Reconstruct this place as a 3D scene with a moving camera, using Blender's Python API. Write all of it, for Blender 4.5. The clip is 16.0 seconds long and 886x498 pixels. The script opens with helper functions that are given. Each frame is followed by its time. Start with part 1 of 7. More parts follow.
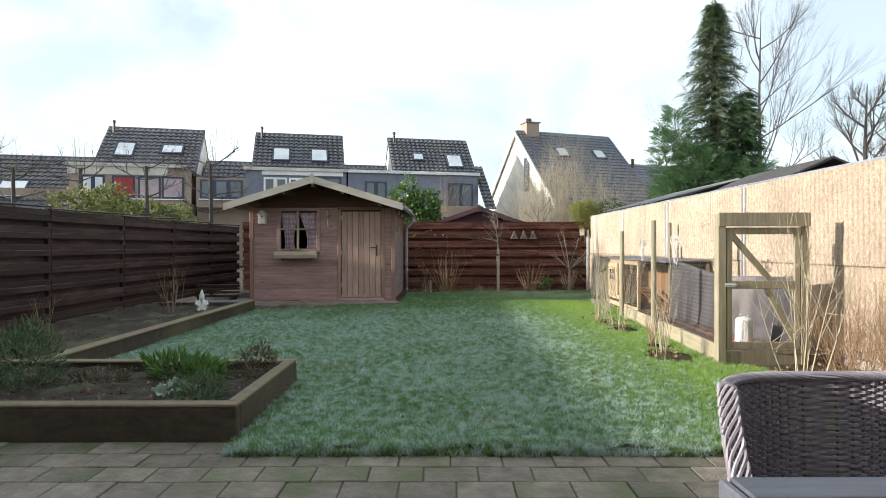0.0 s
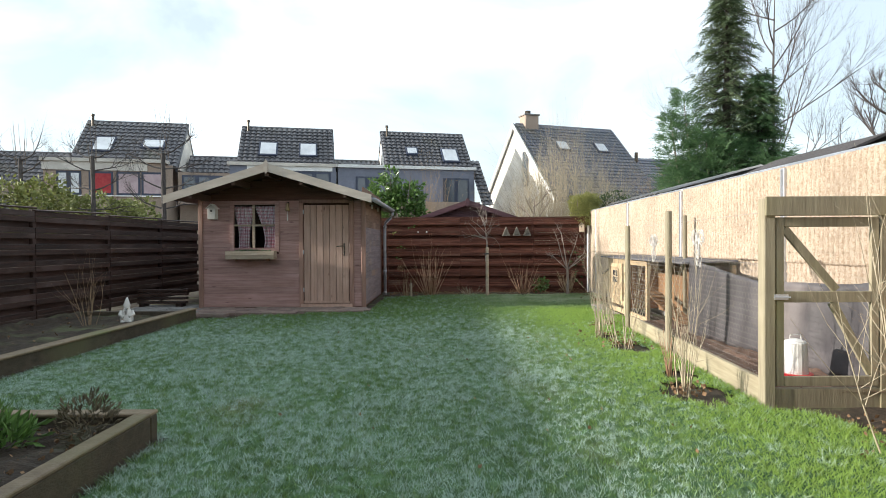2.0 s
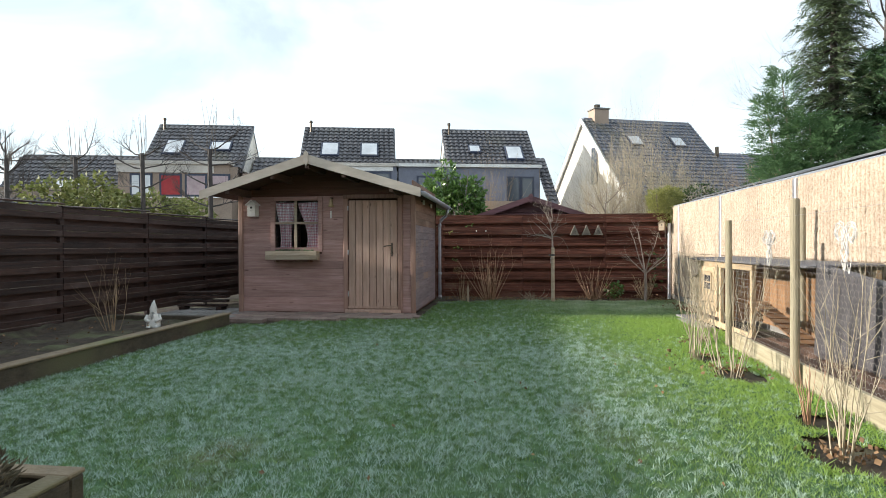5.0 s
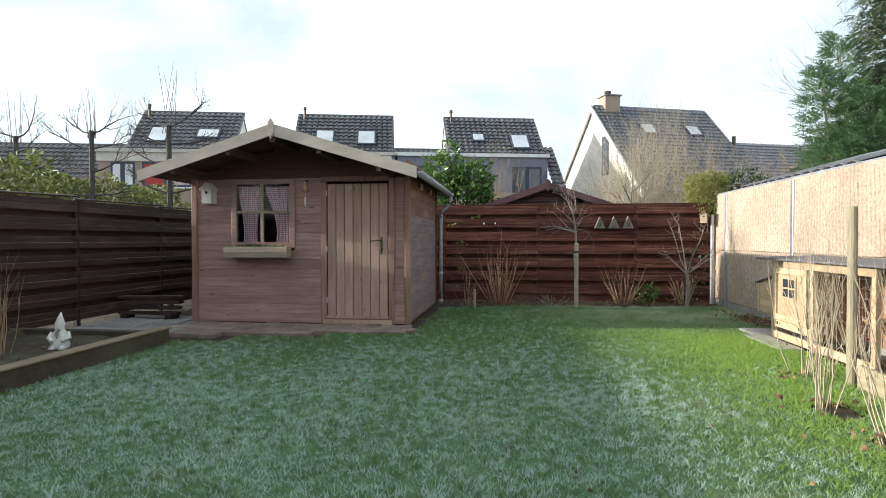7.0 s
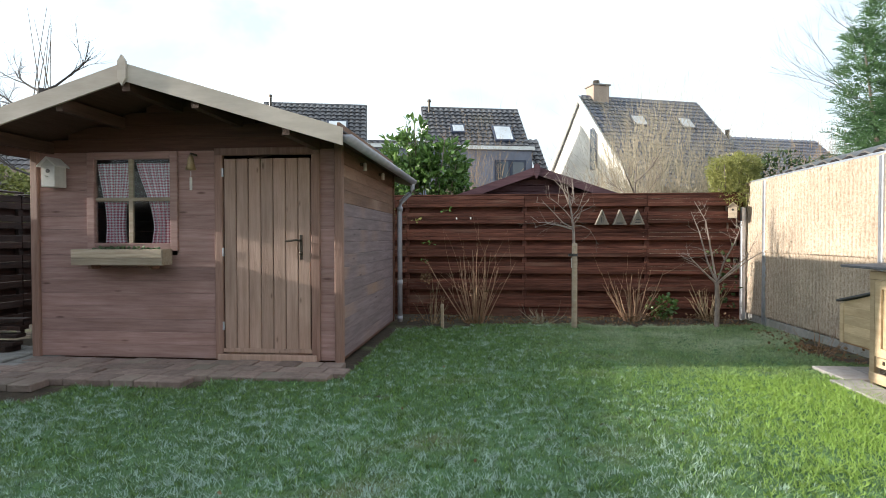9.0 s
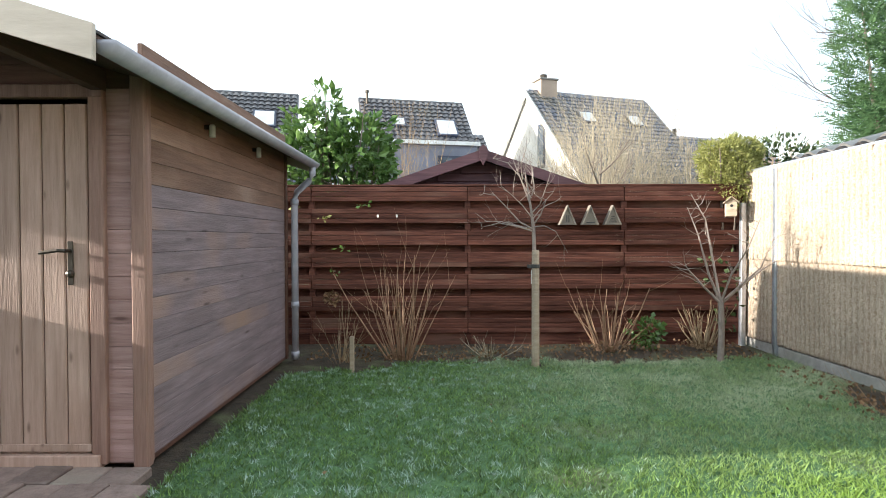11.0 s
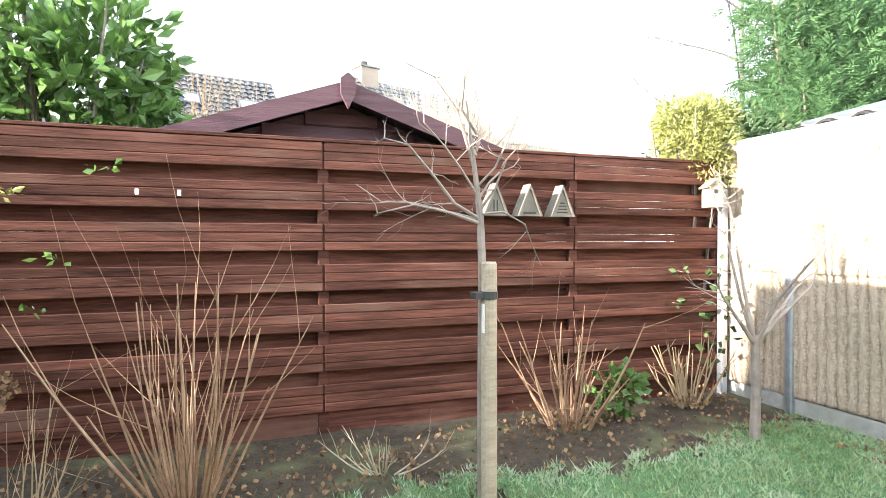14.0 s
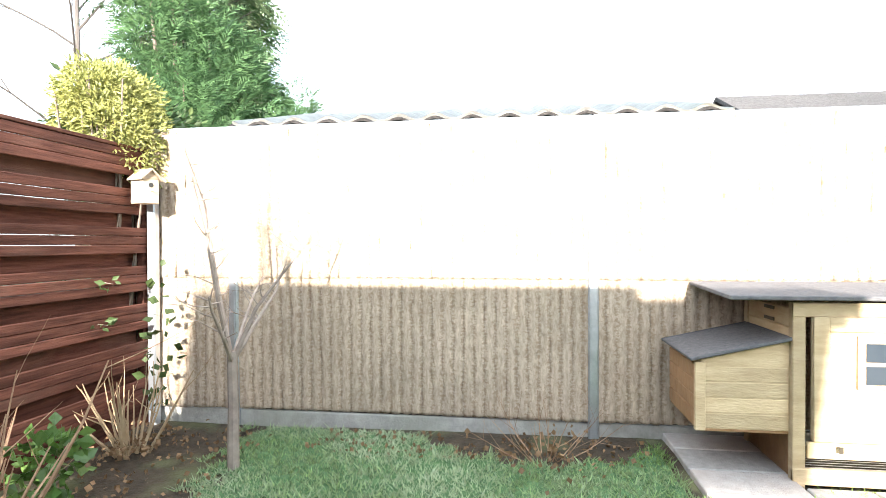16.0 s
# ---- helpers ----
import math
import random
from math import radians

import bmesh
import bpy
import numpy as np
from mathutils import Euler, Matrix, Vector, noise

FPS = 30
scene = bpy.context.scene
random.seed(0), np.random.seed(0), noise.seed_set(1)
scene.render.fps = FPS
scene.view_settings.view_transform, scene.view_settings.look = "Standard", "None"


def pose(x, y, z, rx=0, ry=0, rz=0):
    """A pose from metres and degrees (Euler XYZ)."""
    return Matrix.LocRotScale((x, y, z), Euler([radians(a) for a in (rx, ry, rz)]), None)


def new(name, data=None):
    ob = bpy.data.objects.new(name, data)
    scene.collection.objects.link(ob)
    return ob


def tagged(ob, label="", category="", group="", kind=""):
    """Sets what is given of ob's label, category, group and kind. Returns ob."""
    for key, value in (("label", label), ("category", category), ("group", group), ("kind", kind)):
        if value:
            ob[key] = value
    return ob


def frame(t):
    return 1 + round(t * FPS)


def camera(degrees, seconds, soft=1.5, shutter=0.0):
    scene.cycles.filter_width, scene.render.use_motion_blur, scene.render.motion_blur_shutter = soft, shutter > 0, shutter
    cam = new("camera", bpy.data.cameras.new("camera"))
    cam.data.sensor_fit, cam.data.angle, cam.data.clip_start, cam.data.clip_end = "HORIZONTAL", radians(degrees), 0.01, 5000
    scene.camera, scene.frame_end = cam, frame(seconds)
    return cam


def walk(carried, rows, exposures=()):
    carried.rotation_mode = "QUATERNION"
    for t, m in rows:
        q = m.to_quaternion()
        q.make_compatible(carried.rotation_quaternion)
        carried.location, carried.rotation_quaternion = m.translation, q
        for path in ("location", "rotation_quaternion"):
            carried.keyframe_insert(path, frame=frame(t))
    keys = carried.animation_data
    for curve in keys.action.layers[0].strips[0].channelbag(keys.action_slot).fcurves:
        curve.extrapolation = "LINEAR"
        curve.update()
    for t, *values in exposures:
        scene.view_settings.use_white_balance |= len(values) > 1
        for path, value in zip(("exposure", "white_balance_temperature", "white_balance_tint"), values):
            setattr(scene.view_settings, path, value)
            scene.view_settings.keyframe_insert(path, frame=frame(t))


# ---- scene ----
# camera and its walk: seconds, x, y, z, pitch, roll, yaw
cam = camera(76.08, 16.0, 0.9)
ROWS = [
    (0, 0.001, 0.001, 1.180, -0.32, 0.11, 0.18),
    (0.5, 0.097, 0.298, 1.181, -0.39, 0.17, 0.14),
    (1, 0.214, 0.693, 1.171, -0.44, 0.20, 0.04),
    (1.5, 0.349, 1.151, 1.196, -0.50, 0.25, 0.20),
    (2, 0.462, 1.602, 1.182, -0.53, 0.33, 0.44),
    (2.5, 0.552, 1.961, 1.186, -0.56, 0.28, 0.61),
    (3, 0.636, 2.242, 1.188, -0.55, 0.32, 1.59),
    (3.5, 0.644, 2.376, 1.172, -0.46, 0.35, 3.34),
    (4, 0.633, 2.434, 1.163, -0.33, 0.32, 4.89),
    (4.5, 0.629, 2.506, 1.159, -0.28, 0.30, 6.16),
    (5, 0.557, 2.779, 1.147, -0.34, 0.23, 7.02),
    (7.5, 0.290, 5.231, 1.168, -1.02, 0.05, 7.10),
    (8, 0.283, 5.809, 1.177, -1.05, 0.06, 6.57),
    (8.5, 0.314, 6.406, 1.174, -1.06, 0.05, 5.91),
    (9, 0.365, 6.993, 1.167, -1.08, 0.07, 5.50),
    (9.5, 0.447, 7.555, 1.179, -1.01, 0.09, 4.46),
    (10, 0.523, 8.094, 1.194, -1.00, 0.13, 3.45),
    (12.5, 0.348, 10.740, 1.212, -1.00, 0.18, -4.53),
    (13, 0.295, 11.256, 1.215, -1.00, 0.22, -5.49),
    (13.5, 0.296, 11.732, 1.184, -0.90, 0.09, -10.00),
    (14, 0.309, 12.151, 1.194, -0.77, 0.02, -19.29),
    (14.5, 0.311, 12.540, 1.184, -0.47, 0.07, -33.32),
    (15, 0.348, 12.871, 1.176, -0.55, 0.10, -49.69),
    (15.5, 0.362, 13.105, 1.186, -0.58, 0.16, -65.28),
    (16, 0.389, 13.237, 1.198, -0.60, 0.17, -82.15),
]
walk(cam, [(t, pose(x, y, z, 90 + pitch, roll, yaw)) for t, x, y, z, pitch, roll, yaw in ROWS],
     [(0.0, 0.62), (5.0, 0.62), (7.5, 0.68), (10.0, 1.0), (12.5, 1.8), (13.0, 1.95), (13.5, 2.25), (14.0, 2.5), (14.5, 2.5), (15.2, 2.35), (16.0, 2.25)])

# world, sun: low winter sun from behind the side fence
SUN_WAY = Vector((1.0, 0.065, -0.258)).normalized()
world = bpy.data.worlds.new("sky")
scene.world = world
world.use_nodes = True
wn = world.node_tree
wn.nodes.clear()
sky = wn.nodes.new("ShaderNodeTexSky")
sky.sky_type = "NISHITA"
sky.sun_disc = False
sky.sun_elevation = math.asin(-SUN_WAY.z)
sky.sun_rotation = math.atan2(-SUN_WAY.x, -SUN_WAY.y)
sky.air_density, sky.dust_density, sky.ozone_density = 1.0, 1.2, 1.6
wash = wn.nodes.new("ShaderNodeMixRGB")
wash.inputs[2].default_value = (9.0, 10.2, 10.9, 1)
sky_dir, cloud, cloud_map = wn.nodes.new("ShaderNodeTexCoord"), wn.nodes.new("ShaderNodeTexNoise"), wn.nodes.new("ShaderNodeMapRange")
cloud_scale = wn.nodes.new("ShaderNodeMapping")
cloud_scale.inputs["Scale"].default_value = (1.0, 1.0, 2.2)
cloud.inputs["Scale"].default_value, cloud.inputs["Detail"].default_value, cloud.inputs["Distortion"].default_value = 2.3, 6, 0.5
cloud_map.inputs[1].default_value, cloud_map.inputs[2].default_value = 0.40, 0.62
cloud_map.inputs[3].default_value, cloud_map.inputs[4].default_value = 0.42, 0.80
wn.links.new(sky_dir.outputs["Generated"], cloud_scale.inputs[0])
wn.links.new(cloud_scale.outputs[0], cloud.inputs[0])
wn.links.new(cloud.outputs[0], cloud_map.inputs[0])
wn.links.new(cloud_map.outputs[0], wash.inputs[0])
bg = wn.nodes.new("ShaderNodeBackground")
bg.inputs[1].default_value = 0.108
wo = wn.nodes.new("ShaderNodeOutputWorld")
wn.links.new(sky.outputs[0], wash.inputs[1])
wn.links.new(wash.outputs[0], bg.inputs[0])
wn.links.new(bg.outputs[0], wo.inputs[0])
sun_data = bpy.data.lights.new("sun", "SUN")
sun_data.energy, sun_data.angle, sun_data.color = 4.9, radians(0.6), (1.0, 0.93, 0.83)
sun = new("sun", sun_data)
sun.matrix_world = Matrix.Translation((-30, -10, 20)) @ SUN_WAY.to_track_quat("-Z", "Y").to_matrix().to_4x4()


# ---- materials ----
def material(name, c1, c2, scale=6.0, rough=0.8, bump=0.3, metal=0.0, stretch=(1, 1, 1), vary=0.18, patch=0.9, dirt=None,
             dirt_at=0.6, fine=1.0, island=False, knots=None, spec=0.4):
    """Two colours mixed by stretched noise, a coarse patchiness, stains of a third colour, a piece-by-piece change and fine relief."""
    m = bpy.data.materials.new(name)
    m.use_nodes = True
    n, l = m.node_tree.nodes, m.node_tree.links
    n.clear()
    out, sh = n.new("ShaderNodeOutputMaterial"), n.new("ShaderNodeBsdfPrincipled")
    l.new(sh.outputs[0], out.inputs[0])
    tc, info = n.new("ShaderNodeTexCoord"), n.new("ShaderNodeObjectInfo")
    off = n.new("ShaderNodeVectorMath")
    off.operation = "MULTIPLY_ADD"
    off.inputs[1].default_value, off.inputs[2].default_value = (37.0, 53.0, 71.0), (0, 0, 0)
    rnd = info.outputs["Random"]
    if island:
        rnd = n.new("ShaderNodeNewGeometry").outputs["Random Per Island"]
    l.new(rnd, off.inputs[0])
    add = n.new("ShaderNodeVectorMath")
    l.new(tc.outputs["Object"], add.inputs[0])
    l.new(off.outputs[0], add.inputs[1])
    mp = n.new("ShaderNodeMapping")
    mp.inputs["Scale"].default_value = stretch
    l.new(add.outputs[0], mp.inputs[0])
    n1, n2, n3 = (n.new("ShaderNodeTexNoise") for _ in range(3))
    n1.inputs["Scale"].default_value, n1.inputs["Detail"].default_value, n1.inputs["Roughness"].default_value = scale, 8, 0.65
    n2.inputs["Scale"].default_value, n2.inputs["Detail"].default_value = patch, 4
    n3.inputs["Scale"].default_value, n3.inputs["Detail"].default_value = scale * 5 * fine, 6
    l.new(mp.outputs[0], n1.inputs[0]), l.new(add.outputs[0], n2.inputs[0]), l.new(mp.outputs[0], n3.inputs[0])
    ramp = n.new("ShaderNodeValToRGB")
    ramp.color_ramp.elements[0].position, ramp.color_ramp.elements[1].position = 0.32, 0.68
    ramp.color_ramp.elements[0].color, ramp.color_ramp.elements[1].color = (*c1, 1), (*c2, 1)
    l.new(n1.outputs[0], ramp.inputs[0])
    col = ramp.outputs[0]
    if dirt:
        r2 = n.new("ShaderNodeMapRange")
        r2.inputs[1].default_value, r2.inputs[2].default_value = dirt_at - 0.08, dirt_at + 0.12
        mx = n.new("ShaderNodeMixRGB")
        mx.inputs[2].default_value = (*dirt, 1)
        l.new(n2.outputs[0], r2.inputs[0]), l.new(r2.outputs[0], mx.inputs[0]), l.new(col, mx.inputs[1])
        col = mx.outputs[0]
    if knots:
        km, vo, kr, kx = n.new("ShaderNodeMapping"), n.new("ShaderNodeTexVoronoi"), n.new("ShaderNodeMapRange"), n.new("ShaderNodeMixRGB")
        km.inputs["Scale"].default_value = knots
        vo.inputs["Scale"].default_value = 1.0
        kr.inputs[1].default_value, kr.inputs[2].default_value, kr.inputs[3].default_value, kr.inputs[4].default_value = 0.05, 0.13, 0.75, 0.0
        kx.inputs[2].default_value = (c1[0] * 0.35, c1[1] * 0.28, c1[2] * 0.25, 1)
        l.new(add.outputs[0], km.inputs[0]), l.new(km.outputs[0], vo.inputs[0]), l.new(vo.outputs["Distance"], kr.inputs[0])
        l.new(kr.outputs[0], kx.inputs[0]), l.new(col, kx.inputs[1])
        col = kx.outputs[0]
    hsv = n.new("ShaderNodeHueSaturation")
    val = n.new("ShaderNodeMath")
    val.operation = "MULTIPLY_ADD"
    val.inputs[1].default_value, val.inputs[2].default_value = 2 * vary, 1 - vary
    l.new(rnd, val.inputs[0])
    v2 = n.new("ShaderNodeMapRange")
    v2.inputs[1].default_value, v2.inputs[2].default_value, v2.inputs[3].default_value, v2.inputs[4].default_value = 0.3, 0.7, 0.84, 1.14
    l.new(n2.outputs[0], v2.inputs[0])
    v3 = n.new("ShaderNodeMath")
    v3.operation = "MULTIPLY"
    l.new(val.outputs[0], v3.inputs[0]), l.new(v2.outputs[0], v3.inputs[1])
    l.new(v3.outputs[0], hsv.inputs["Value"]), l.new(col, hsv.inputs["Color"])
    l.new(hsv.outputs[0], sh.inputs["Base Color"])
    rr = n.new("ShaderNodeMapRange")
    rr.inputs[3].default_value, rr.inputs[4].default_value = max(rough - 0.1, 0.03), min(rough + 0.12, 1)
    l.new(n3.outputs[0], rr.inputs[0]), l.new(rr.outputs[0], sh.inputs["Roughness"])
    sh.inputs["Metallic"].default_value = metal
    sh.inputs["Specular IOR Level"].default_value = spec
    if bump:
        b = n.new("ShaderNodeBump")
        b.inputs["Strength"].default_value, b.inputs["Distance"].default_value = bump, 0.012
        l.new(n3.outputs[0], b.inputs["Height"]), l.new(b.outputs[0], sh.inputs["Normal"])
    return m


def glass_material(name, tint=(0.9, 0.95, 0.97), rough=0.02):
    m = bpy.data.materials.new(name)
    m.use_nodes = True
    sh = m.node_tree.nodes["Principled BSDF"]
    sh.inputs["Base Color"].default_value = (*tint, 1)
    sh.inputs["Roughness"].default_value = rough
    sh.inputs["Transmission Weight"].default_value = 1.0
    sh.inputs["IOR"].default_value = 1.25
    return m


def leaf_material(name, c1, c2, rough=0.5, trans=0.25):
    m = material(name, c1, c2, scale=3.0, rough=rough, bump=0.1, vary=0.3, patch=1.5, island=True)
    n, l = m.node_tree.nodes, m.node_tree.links
    sh = n["Principled BSDF"]
    out = n["Material Output"]
    tr, mix = n.new("ShaderNodeBsdfTranslucent"), n.new("ShaderNodeMixShader")
    mix.inputs[0].default_value = trans
    l.new(sh.inputs["Base Color"].links[0].from_socket, tr.inputs[0])
    l.new(sh.outputs[0], mix.inputs[1]), l.new(tr.outputs[0], mix.inputs[2]), l.new(mix.outputs[0], out.inputs[0])
    return m


X_GRAIN, Y_GRAIN, Z_GRAIN = (0.5, 7, 7), (7, 0.5, 7), (7, 7, 0.5)
M_FENCE = material("stained_fence_wood", (0.050, 0.019, 0.014), (0.165, 0.066, 0.047), 5, 0.78, 0.4, stretch=X_GRAIN, vary=0.24, dirt=(0.17, 0.10, 0.075), dirt_at=0.66, spec=0.15)
# fence wood for the shaded side: shade is put into this much darker colour
M_FENCE_Y = material("shade_dark_fence_wood", (0.016, 0.009, 0.0075), (0.052, 0.024, 0.017), 5, 0.65, 0.5, stretch=Y_GRAIN, vary=0.35, dirt=(0.075, 0.05, 0.045), dirt_at=0.62)
M_SHED = material("shed_planks", (0.275, 0.158, 0.140), (0.44, 0.284, 0.256), 4, 0.7, 0.4, stretch=X_GRAIN, vary=0.10, dirt=(0.19, 0.105, 0.08), dirt_at=0.66, knots=(2.2, 2.2, 9.0))
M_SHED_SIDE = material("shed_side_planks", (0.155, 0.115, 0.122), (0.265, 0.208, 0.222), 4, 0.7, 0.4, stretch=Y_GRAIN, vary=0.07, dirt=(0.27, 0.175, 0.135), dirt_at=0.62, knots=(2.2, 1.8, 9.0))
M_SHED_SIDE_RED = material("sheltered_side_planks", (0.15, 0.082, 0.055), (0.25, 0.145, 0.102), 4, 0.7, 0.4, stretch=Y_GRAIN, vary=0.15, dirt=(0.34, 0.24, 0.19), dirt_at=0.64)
# darker copy of the shed wood, with the shade under the roof in its colour
M_SHED_DARK = material("shade_dark_shed_wood", (0.075, 0.033, 0.022), (0.135, 0.066, 0.044), 4, 0.7, 0.4, stretch=X_GRAIN, vary=0.14)
M_DOOR = material("door_planks", (0.335, 0.215, 0.165), (0.49, 0.338, 0.272), 4, 0.62, 0.35, stretch=Z_GRAIN, vary=0.16, dirt=(0.2, 0.10, 0.055), dirt_at=0.7, knots=(9.0, 4.0, 3.2))
M_FASCIA = material("weathered_fascia", (0.40, 0.35, 0.295), (0.52, 0.46, 0.395), 3, 0.7, 0.12, stretch=(0.7, 3, 3), dirt=(0.27, 0.22, 0.17), dirt_at=0.6)
M_FELT = material("roof_felt", (0.05, 0.045, 0.045), (0.11, 0.10, 0.10), 30, 0.9, 0.8)
M_TRIM = material("shed_trim", (0.20, 0.112, 0.086), (0.31, 0.19, 0.150), 5, 0.65, 0.35, stretch=Z_GRAIN)
M_PALE_WOOD = material("pale_weathered_wood", (0.36, 0.28, 0.20), (0.52, 0.43, 0.33), 6, 0.75, 0.5, stretch=X_GRAIN, dirt=(0.2, 0.15, 0.10), dirt_at=0.62)
M_PEN_WOOD = material("green_treated_timber", (0.22, 0.19, 0.13), (0.345, 0.305, 0.215), 5, 0.72, 0.4, stretch=Z_GRAIN, vary=0.12, dirt=(0.26, 0.24, 0.12), dirt_at=0.62)
M_PEN_BOARD = material("treated_base_board", (0.28, 0.24, 0.16), (0.42, 0.37, 0.26), 5, 0.72, 0.4, stretch=Y_GRAIN, dirt=(0.22, 0.18, 0.10), dirt_at=0.64)
M_REED = None
M_ZINC = material("galvanised_steel", (0.50, 0.53, 0.58), (0.66, 0.69, 0.74), 14, 0.38, 0.1, metal=0.85)
M_PLASTIC_GREY = material("grey_plastic_pipe", (0.34, 0.34, 0.39), (0.45, 0.45, 0.51), 10, 0.45, 0.08)
M_CONCRETE = material("concrete", (0.26, 0.25, 0.24), (0.40, 0.385, 0.36), 12, 0.9, 0.5, dirt=(0.20, 0.21, 0.16), dirt_at=0.62)
M_SLAB = material("concrete_slab", (0.28, 0.26, 0.25), (0.40, 0.37, 0.36), 18, 0.88, 0.5, dirt=(0.30, 0.24, 0.21), dirt_at=0.6)
M_PAVER = material("patio_paver", (0.125, 0.102, 0.078), (0.245, 0.205, 0.165), 9, 0.75, 0.8, vary=0.2, patch=2.2, dirt=(0.085, 0.095, 0.045), dirt_at=0.53)
M_SOIL = material("garden_soil", (0.024, 0.018, 0.012), (0.07, 0.050, 0.034), 12, 0.95, 1.0, patch=2.5, dirt=(0.085, 0.095, 0.045), dirt_at=0.6)
M_PEN_SOIL = material("reddish_pen_soil", (0.12, 0.07, 0.05), (0.23, 0.14, 0.10), 14, 0.95, 1.0, patch=2.5)
M_TIMBER_DARK = material("dark_planter_timber", (0.045, 0.036, 0.024), (0.088, 0.069, 0.047), 5, 0.75, 0.4, stretch=(2, 2, 4), dirt=(0.09, 0.085, 0.045), dirt_at=0.58)
M_TIMBER_TOP = material("worn_planter_cap", (0.14, 0.105, 0.065), (0.22, 0.17, 0.11), 6, 0.75, 0.4, stretch=(2, 2, 4), dirt=(0.12, 0.12, 0.05), dirt_at=0.58)
M_TILE = material("dark_roof_tile", (0.075, 0.075, 0.084), (0.15, 0.145, 0.152), 3, 0.4, 0.3, vary=0.2, patch=0.5, dirt=(0.10, 0.095, 0.08), dirt_at=0.6)
M_TILE_B = material("brown_roof_tile", (0.095, 0.105, 0.135), (0.175, 0.19, 0.23), 3, 0.38, 0.3, vary=0.2, patch=0.5, dirt=(0.16, 0.15, 0.13), dirt_at=0.6)
M_DORMER = material("blue_grey_cladding", (0.16, 0.17, 0.22), (0.20, 0.215, 0.27), 4, 0.6, 0.1, vary=0.04)
M_BRICK_TAN = material("tan_brick_wall", (0.30, 0.23, 0.18), (0.40, 0.31, 0.25), 20, 0.9, 0.4)
M_WHITE_WALL = material("white_rendered_wall", (0.66, 0.63, 0.57), (0.78, 0.75, 0.69), 5, 0.85, 0.2, vary=0.03)
M_WHITE = material("white_paint", (0.72, 0.72, 0.70), (0.80, 0.80, 0.78), 6, 0.5, 0.05, vary=0.04)
M_BEIGE_BAND = material("beige_fascia_board", (0.52, 0.48, 0.43), (0.62, 0.58, 0.52), 4, 0.6, 0.1, vary=0.05)
M_DARK_FRAME = material("dark_window_frame", (0.035, 0.045, 0.075), (0.05, 0.06, 0.095), 5, 0.45, 0.05)
M_GLASS = material("window_glass_dark", (0.035, 0.045, 0.06), (0.06, 0.07, 0.09), 1, 0.06, 0.0, vary=0.3, spec=0.9)
# near-white base colour: the sky's reflection is painted into these panes
M_SKYLIGHT = material("sky_reflection_glass", (0.55, 0.57, 0.59), (0.70, 0.72, 0.74), 1, 0.08, 0.0, vary=0.1, spec=0.9)
M_RED = material("red_curtain", (0.30, 0.03, 0.04), (0.40, 0.06, 0.06), 5, 0.8, 0.2)
M_PINK = material("pale_blind", (0.40, 0.30, 0.32), (0.50, 0.40, 0.41), 5, 0.8, 0.2)
M_BARN = material("neighbour_shed_wood", (0.068, 0.029, 0.036), (0.118, 0.058, 0.068), 5, 0.6, 0.3, stretch=X_GRAIN)
M_METAL_DARK = material("dark_iron", (0.06, 0.05, 0.04), (0.12, 0.10, 0.08), 12, 0.45, 0.1, metal=0.7)
M_PURLIN = material("dark_roof_underside", (0.055, 0.030, 0.021), (0.095, 0.054, 0.038), 5, 0.7, 0.3, stretch=Y_GRAIN)


# ---- building helpers ----
def thing(name, at=(0, 0, 0), label="", category="", group="", kind="", turn=0.0):
    ob = new(name)
    ob.empty_display_size = 0.1
    ob.matrix_basis = pose(*at, 0, 0, turn)
    return tagged(ob, label, category, group, kind)


def link_mesh(name, me, mat, parent=None, label="", m=None):
    ob = new(name, me)
    if mat and not me.materials:
        me.materials.append(mat)
    ob.parent = parent
    if m is not None:
        ob.matrix_basis = m
    return tagged(ob, label)


def mesh_of(name, bm, smooth=False):
    bmesh.ops.recalc_face_normals(bm, faces=bm.faces)
    me = bpy.data.meshes.new(name)
    bm.to_mesh(me)
    bm.free()
    if smooth:
        me.polygons.foreach_set("use_smooth", [True] * len(me.polygons))
    return me


def part(name, bm, mat, parent=None, label="", smooth=False, m=None):
    return link_mesh(name, mesh_of(name, bm, smooth), mat, parent, label, m)


def box(bm, x0, x1, y0, y1, z0, z1, m=None, bevel=0.0):
    r = bmesh.ops.create_cube(bm, size=1)
    vs = r["verts"]
    bmesh.ops.scale(bm, vec=(x1 - x0, y1 - y0, z1 - z0), verts=vs)
    bmesh.ops.translate(bm, vec=((x0 + x1) / 2, (y0 + y1) / 2, (z0 + z1) / 2), verts=vs)
    if bevel:
        es = list({e for v in vs for e in v.link_edges})
        r = bmesh.ops.bevel(bm, geom=es, offset=bevel, segments=1, affect="EDGES", profile=0.5)
        vs = list({v for f in r["faces"] for v in f.verts} | {v for v in vs if v.is_valid})
    if m is not None:
        bmesh.ops.transform(bm, matrix=m, verts=vs)
    return vs


def boxed(x0, x1, y0, y1, z0, z1, bevel=0.0, m=None):
    bm = bmesh.new()
    box(bm, x0, x1, y0, y1, z0, z1, m, bevel)
    return bm


SHARED = {}


